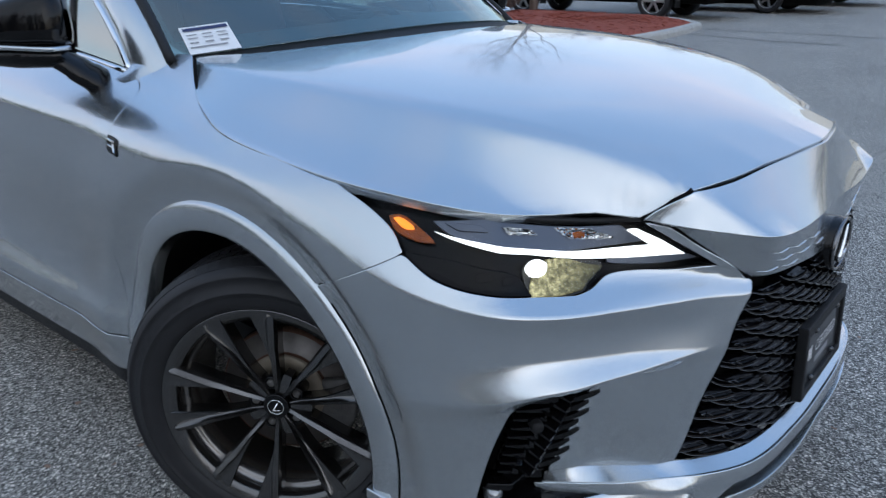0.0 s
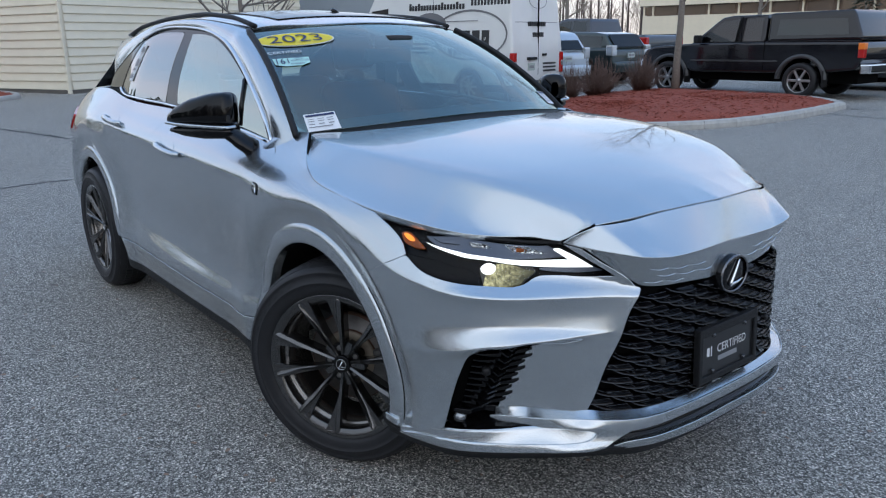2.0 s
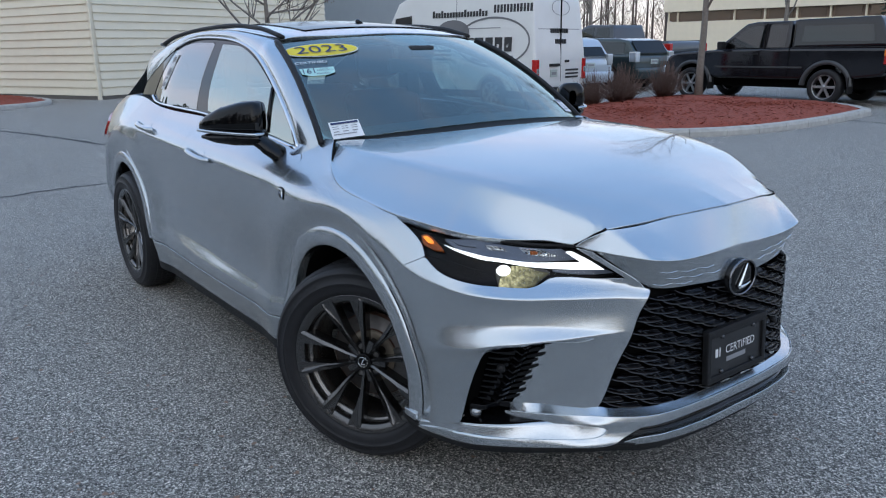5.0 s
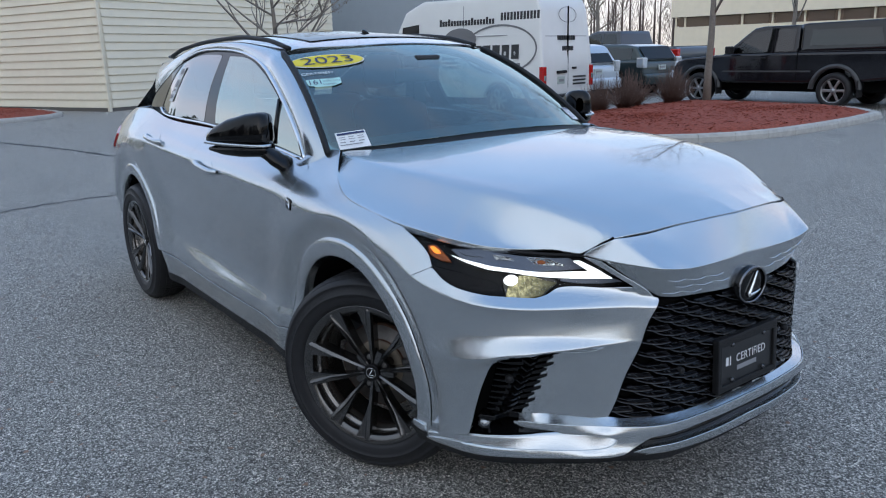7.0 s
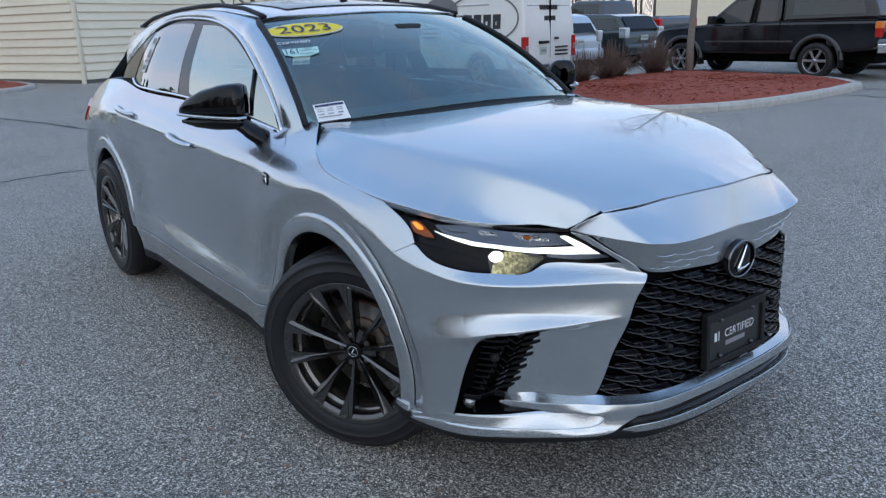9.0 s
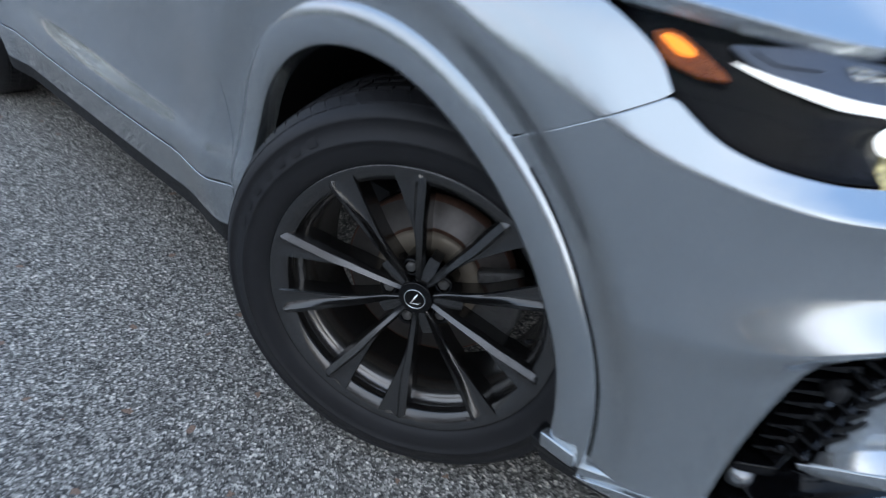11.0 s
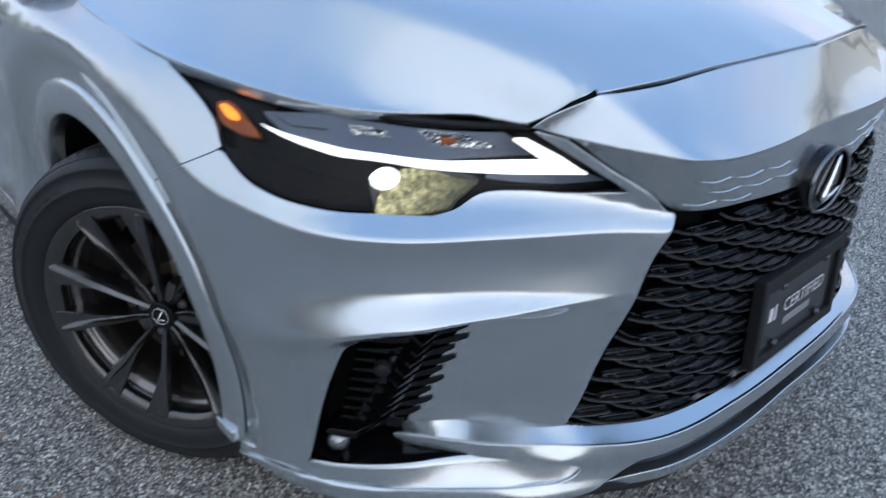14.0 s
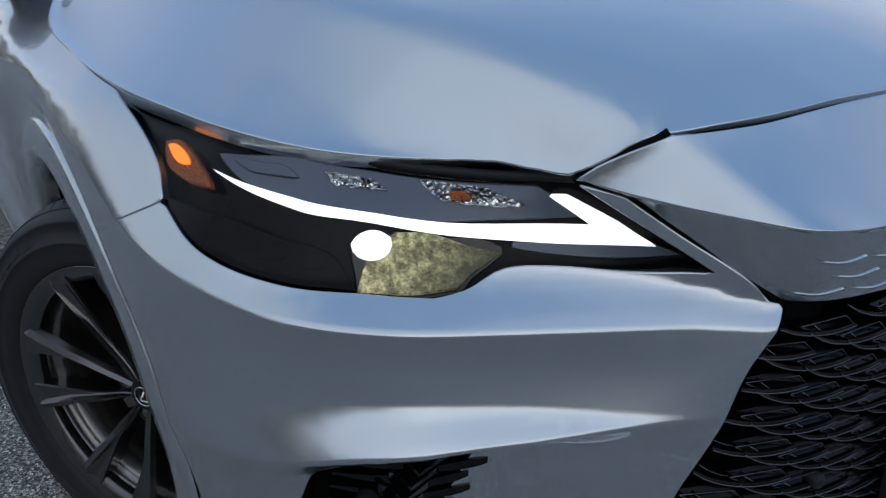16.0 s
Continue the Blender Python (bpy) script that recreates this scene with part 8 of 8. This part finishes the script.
# white van: rear doors and flank with dealer lettering as plain bars
vn = thing("white_van", "white high-roof cargo van with dark dealer lettering, parked", "van", pose(-10.22, 10.53, rise(10.5), 0, 0, 191.5))
slab("body", [(x, z) for x, z in [(0.02, 0.42), (0.02, 1.2), (0.14, 2.35), (0.26, 2.62), (3.6, 2.68), (4.2, 2.45), (4.75, 1.55), (5.6, 1.30), (5.85, 0.9), (5.85, 0.42)] + arch_cut(5.0, 0.42, 0.42) + arch_cut(1.25, 0.42, 0.42)], 1.01, VAN_WHITE, vn, 0.07, 0.07, 1.2)
INK = material("black_vinyl", (0.025, 0.025, 0.027), 0.5)
INK_GREY = material("grey_vinyl", (0.16, 0.16, 0.165), 0.5)
for s in (-1, 1):
    for xc in (1.25, 5.0):
        road_wheel(vn, xc, s * 0.90, 0.37, s, ALLOY, 8, 0.22)
    part("tail_lamp", boxes((-0.02, 0.10, s * 0.955 - 0.06, s * 0.955 + 0.065, 0.64, 1.11), bev=0.02), RED_LENS, vn, "red tail lamp with a clear panel")
    part("lamp_panel", boxes((-0.025, 0.09, s * 0.955 - 0.045, s * 0.955 + 0.045, 0.80, 0.92), bev=0.01), HEADLAMP, vn)
    pane("cab_window", [(4.35, 1.45), (4.30, 2.1), (3.75, 2.15), (3.72, 1.45)], 1.01, 0.07, 1.2, vn, BLACK_GLOSS, s)
    part("mirror", boxes((4.45, 4.60, s * 1.12 - 0.09, s * 1.12 + 0.09, 1.4, 1.75), bev=0.03), BLACK_PLASTIC, vn)
    pane("panel_line", [(1.0, 1.80), (1.0, 1.815), (3.55, 1.815), (3.55, 1.80)], 1.01, 0.07, 1.2, vn, GREY_PRINT, s, 0.003)
    pane("panel_line", [(2.3, 0.55), (2.3, 2.5), (2.315, 2.5), (2.315, 0.55)], 1.01, 0.07, 1.2, vn, GREY_PRINT, s, 0.003)


def flank_ring(cx, cz, rx, rz, wdt, mat, s, name="logo_ring"):
    a = np.linspace(0, 2 * math.pi, 49)
    v = [(cx + (rx + d) * math.cos(t), s * (1.014 - 0.07 * max(0, cz + (rz + d) * math.sin(t) - 1.2)), cz + (rz + d) * math.sin(t)) for t in a for d in (0, -wdt)]
    link(name, v, [(2 * i, 2 * i + 1, 2 * i + 3, 2 * i + 2) for i in range(48)], mat, vn, smooth=False)


for s in (-1, 1):
    def bar(x0, x1, z0, z1, mat, nm="letter_bar"):
        pane(nm, [(x0, z0), (x0, z1), (x1, z1), (x1, z0)], 1.01, 0.07, 1.2, vn, mat, s, 0.004)

    flank_ring(1.22, 1.50, 1.05, 0.55, 0.045, INK_GREY, s)
    flank_ring(2.40, 1.74, 0.50, 0.27, 0.27, INK_GREY, s, "logo_disc")
    for k in range(5):
        bar(1.95 - 0.27 * k, 1.95 - 0.27 * k - 0.20, 1.29, 1.60, INK)
        bar(1.89 - 0.27 * k, 1.89 - 0.27 * k - 0.06, 1.37, 1.45, VAN_WHITE, "letter_notch")
    for k in range(9):
        bar(1.80 - 0.135 * k, 1.80 - 0.135 * k - 0.095, 1.06, 1.20, INK_GREY)
    for k in range(19):
        bar(3.05 - 0.089 * k, 3.05 - 0.089 * k - 0.062, 2.07, 2.07 + (0.16 if k in (0, 3, 11, 16) else 0.115), INK)
    for k in range(12):
        bar(1.20 - 0.09 * k, 1.20 - 0.09 * k - 0.062, 2.13, 2.30, INK)
    for k in range(3):
        bar(2.95, 2.45, 1.30 - 0.10 * k, 1.34 - 0.10 * k, INK_GREY)


def rear_box(name, y0, y1, z0, z1, mat, out=0.012, bev=0.0, lean=True):
    x0 = 0.02 + (0.12 * (0.5 * (z0 + z1) - 1.2) / 1.15 if z0 > 1.2 and lean else 0)
    part(name, boxes((x0 - out, x0 + 0.03, y0, y1, z0, z1), bev=bev), mat, vn)


rear_box("door_gap", -0.006, 0.006, 0.62, 2.4, DARK_VOID, 0.004)
for s in (-1, 1):
    rear_box("door_frame", s * 0.47 - 0.36, s * 0.47 + 0.36, 1.75, 1.765, GREY_PRINT, 0.003)
rear_box("door_handle", 0.10, 0.46, 0.95, 1.01, BLACK_PLASTIC, 0.05, 0.01)
rear_box("door_latch", -0.30, -0.16, 1.03, 1.08, BLACK_PLASTIC, 0.04, 0.01)
rear_box("number_plate", 0.16, 0.42, 0.72, 0.88, material("van_plate", (0.42, 0.48, 0.44), 0.5), 0.02)
rear_box("plate_bar", 0.20, 0.38, 0.77, 0.83, GREY_PRINT, 0.024)
for k in range(8):
    rear_box("letter_bar", 0.36 - 0.09 * k, 0.36 - 0.09 * k - 0.06, 1.67, 1.77, INK, 0.02)
for k in range(5):
    rear_box("letter_bar", 0.20 - 0.09 * k, 0.20 - 0.09 * k - 0.06, 1.44, 1.54, INK, 0.02)
for k in range(3):
    rear_box("letter_bar", -0.72, -0.20, 0.68 + 0.08 * k, 0.72 + 0.08 * k, INK, 0.016)
a = np.linspace(0, 2 * math.pi, 33)
link("logo_ring", [(0.115 - 0.0 + 0.1 * r * 0 + 0.01 * math.sin(t), -0.10 + r * 0.36 * math.cos(t), 2.22 + r * 0.17 * math.sin(t)) for t in a for r in (1, 0.94)], [(2 * i, 2 * i + 1, 2 * i + 3, 2 * i + 2) for i in range(32)], INK_GREY, vn, smooth=False)
part("rear_bumper", boxes((-0.14, 0.10, -0.98, 0.98, 0.28, 0.50), bev=0.03), BLACK_PLASTIC, vn, "black step bumper")
part("chassis", boxes((0.2, 5.6, -0.8, 0.8, 0.25, 0.5)), DARK_VOID, vn)

# ---- buildings ----
SIDING = material("cream_siding", (0.78, 0.71, 0.56), 0.6, 0, 0, 0.06, 3.0)
STONE_BEIGE = material("beige_wall_panel", (0.80, 0.71, 0.55), 0.8, 0, 0, 0.08, 2.0)
BROWN_PANEL = material("brown_panel", (0.17, 0.11, 0.075), 0.5, 0, 0, 0.3, 3.0)
bld = thing("siding_building", "low building clad in cream horizontal siding", "building")
corner = np.array([-24.6, 3.95])
dl, dr = np.array([-0.915, -0.40]), np.array([-0.40, 0.915])
for d, length, other in ((dl, 26.0, dr), (dr, 12.0, dl)):
    nrm = -other / np.linalg.norm(other)
    z = 0.12
    k = 0
    while z < 6.0:
        a, b = corner + d * 0.09, corner + d * length
        v = []
        for q in (a, b):
            for o, zz in ((0.0, z), (0.050, z + 0.004), (0.054, z + 0.022), (0.010, z + 0.255), (0.0, z + 0.262)):
                w = q + nrm * o
                v.append((w[0], w[1], zz))
        link("siding_board", v, [(i, i + 1, i + 6, i + 5) for i in range(4)], SIDING, bld, smooth=False)
        z += 0.262
    a, b = corner, corner + d * length
    link("wall", [(a[0], a[1], 0), (b[0], b[1], 0), (b[0], b[1], 6.1), (a[0], a[1], 6.1)], [(0, 1, 2, 3)], SIDING, bld, smooth=False)
    v = [(q[0] + nrm[0] * o, q[1] + nrm[1] * o, zz) for q in (a, b) for o, zz in ((0.03, 0.0), (0.03, 0.12), (0, 0.12))]
    link("base_strip", v, [(0, 1, 4, 3), (1, 2, 5, 4)], material("dark_base", (0.12, 0.11, 0.10), 0.8), bld, smooth=False)
bm = bmesh.new()
box(bm, -0.045, 0.06, -0.045, 0.06, 0.0, 6.1, 0.006, Matrix.Translation((corner[0], corner[1], 0)) @ Euler((0, 0, math.atan2(dl[1], dl[0]))).to_matrix().to_4x4())
part("corner_trim", bm, SIDING, bld)
e1, e2 = corner + dl * 26, corner + dr * 12
e3 = e1 + dr * 12
link("roof", [(corner[0], corner[1], 6.1), (e1[0], e1[1], 6.1), (e3[0], e3[1], 6.3), (e2[0], e2[1], 6.1)], [(0, 1, 2, 3)], material("roof_grey", (0.2, 0.2, 0.2), 0.8), bld, smooth=False)
link("wall", [(e1[0], e1[1], 0), (e3[0], e3[1], 0), (e3[0], e3[1], 6.1), (e1[0], e1[1], 6.1)], [(0, 1, 2, 3)], SIDING, bld, smooth=False)
link("wall", [(e2[0], e2[1], 0), (e3[0], e3[1], 0), (e3[0], e3[1], 6.1), (e2[0], e2[1], 6.1)], [(0, 1, 2, 3)], SIDING, bld, smooth=False)
hose = [corner + dl * (7.2 + 0.28 * math.cos(t)) for t in np.linspace(-1.2, 3.6, 20)]
nrm = -dr
v, f = tube([(q[0] + nrm[0] * 0.09, q[1] + nrm[1] * 0.09, 1.55 + 0.42 * math.sin(t)) for q, t in zip(hose, np.linspace(-1.2, 3.6, 20))], 0.02, 6)
tagged(link("garden_hose", v, f, material("grey_hose", (0.2, 0.2, 0.2), 0.6)), "grey hose loop hanging on the siding wall", "hose")

off = thing("office_building", "long beige office building with brown window bands", "building", pose(-42, 56, 0, 0, 0, 12))
part("wall", boxes((0, 95, 0, 16, 0, 3.3)), STONE_BEIGE, off)
part("parapet", boxes((-0.2, 95.2, -0.35, 16.2, 4.15, 7.6)), STONE_BEIGE, off)
part("window_band", boxes((0.3, 94.7, 0.25, 15.5, 3.3, 4.15)), BROWN_PANEL, off)
pane_mat = material("office_glass", (0.17, 0.12, 0.085), 0.1, 0.2, 0.5)
g0 = part("window", boxes((0.0, 1.9, 0.16, 0.22, 3.38, 4.07)), pane_mat, off)
for k in range(37):
    g = g0.copy()
    scene.collection.objects.link(g)
    g.location = (1.2 + 2.5 * k, 0, 0)
m0 = part("mullion", boxes((0.0, 0.14, 0.05, 0.3, 3.3, 4.15)), STONE_BEIGE, off)
for k in range(38):
    g = m0.copy()
    scene.collection.objects.link(g)
    g.location = (0.85 + 2.5 * k, 0, 0)
wr = thing("wreath", "round evergreen wreath with a red bow on the facade", "wreath", off.matrix_world @ pose(20.8, -0.5, 5.4, 90, 0, 0))
v, f = tube([(0.55 * math.cos(t), 0.55 * math.sin(t), 0) for t in np.linspace(0, 2 * math.pi, 28, endpoint=False)], 0.16, 7, closed=True)
link("ring", v, f, material("wreath_red", (0.32, 0.03, 0.03), 0.8, 0, 0, 0.5, 8), wr)
gb = thing("grey_annex", "flat grey building beyond the siding wall", "building", pose(-34, 16.5, 0, 0, 0, 24))
part("wall", boxes((0, 7, 0, 6, 0, 5.2)), material("grey_blue_panel", (0.30, 0.34, 0.38), 0.7, 0, 0, 0.06, 2), gb)
part("parapet", boxes((-0.1, 7.1, -0.1, 6.1, 5.2, 5.45)), material("grey_coping", (0.36, 0.38, 0.40), 0.7), gb)

# ---- conifers and the far tree line ----
NEEDLE = material("dark_needles", (0.030, 0.048, 0.030), 0.8, 0, 0, 0.5, 3.0)
WOOD_FAR = material("far_bare_wood", (0.11, 0.085, 0.075), 0.9, 0, 0, 0.4, 2.0)


def conifer(base, h, w, seed):
    rnd = random.Random(seed)
    t = thing("conifer", "dark green conifer near the office building", "tree", pose(*base))
    v, f = tube([(0, 0, 0), (0, 0, h * 0.5), (0, 0, h)], [0.12, 0.08, 0.02], 6, up=(1, 0, 0))
    link("trunk", v, f, BARK, t)
    v, f = [], []
    for _ in range(900):
        z = h * (0.06 + 0.94 * rnd.random()**1.3)
        r = w * (1 - z / h) * rnd.uniform(0.4, 1.05) + 0.05
        a = rnd.uniform(0, 6.28)
        c = Vector((r * math.cos(a), r * math.sin(a), z - 0.2 * r))
        d = Vector((math.cos(a), math.sin(a), rnd.uniform(-0.5, 0.2))) * rnd.uniform(0.15, 0.4)
        s = Vector((-math.sin(a), math.cos(a), rnd.uniform(-0.4, 0.4))) * rnd.uniform(0.05, 0.12)
        b0 = len(v)
        v += [c + d, c + s, c - d * 0.6, c - s]
        f.append((b0, b0 + 1, b0 + 2, b0 + 3))
    link("crown", [tuple(q) for q in v], f, NEEDLE, t, smooth=False)


conifer((-22.5, 55.0, rise(55)), 5.2, 1.9, 3)
conifer((-47, 40, rise(40)), 7.5, 2.4, 9)


def tree_line(name, label, centre, r0, r1, a0, a1, count, seed, mat, hmin, hmax, bare=False):
    rnd = random.Random(seed)
    v, f = [], []
    for _ in range(count):
        a, r, h = radians(rnd.uniform(a0, a1)), rnd.uniform(r0, r1), rnd.uniform(hmin, hmax)
        bx, by = centre[0] + r * math.cos(a), centre[1] + r * math.sin(a)
        w = h * rnd.uniform(0.22, 0.4)
        q, g = tube([(bx, by, -1), (bx, by, h * 0.8)], [0.25, 0.06], 5, up=(1, 0, 0))
        o = len(v)
        v += [tuple(x) for x in q]
        f += [tuple(o + i for i in x) for x in g]
        for _ in range(240 if bare else 110):
            z = h * (0.12 + 0.88 * rnd.random())
            rr = w * max(0.1, 1 - (z / h)**2) * rnd.random()**0.5
            t = rnd.uniform(0, 6.28)
            c = Vector((bx + rr * math.cos(t), by + rr * math.sin(t), z))
            o = len(v)
            if bare:
                d = Vector((c.x - bx, c.y - by, h * rnd.uniform(0.05, 0.3))).normalized() * rnd.uniform(0.6, 1.9)
                k = Vector((rnd.uniform(-1, 1), rnd.uniform(-1, 1), 0)) * 0.035
                v += [tuple(c - d), tuple(c - d * 0.2 + k), tuple(c + d), tuple(c - d * 0.2 - k)]
                f += [(o, o + 1, o + 2), (o, o + 2, o + 3)]
                continue
            s = rnd.uniform(0.25, 0.8)
            v += [tuple(c + Vector((rnd.uniform(-s, s), rnd.uniform(-s, s), rnd.uniform(-s, s)))) for _ in range(4)]
            f += [(o, o + 1, o + 2), (o, o + 2, o + 3)]
    tagged(link(name, v, f, mat, smooth=False), label, "trees", kind="stuff")


tree_line("far_woods", "dark tree line round the car park", (0, 0), 48, 70, 178, 330, 150, 21, NEEDLE, 6, 10)
tree_line("far_woods", "bare winter woods beyond the buildings", (0, 0), 95, 130, 70, 182, 170, 22, WOOD_FAR, 8, 14, True)
tree_line("far_woods", "bare winter trees along the near side of the car park", (0, 0), 30, 46, 255, 322, 70, 23, WOOD_FAR, 10, 17, True)
tree_line("far_woods", "low bare winter trees beyond the car park entrance", (0, 0), 45, 60, 322, 425, 90, 24, WOOD_FAR, 4, 8, True)
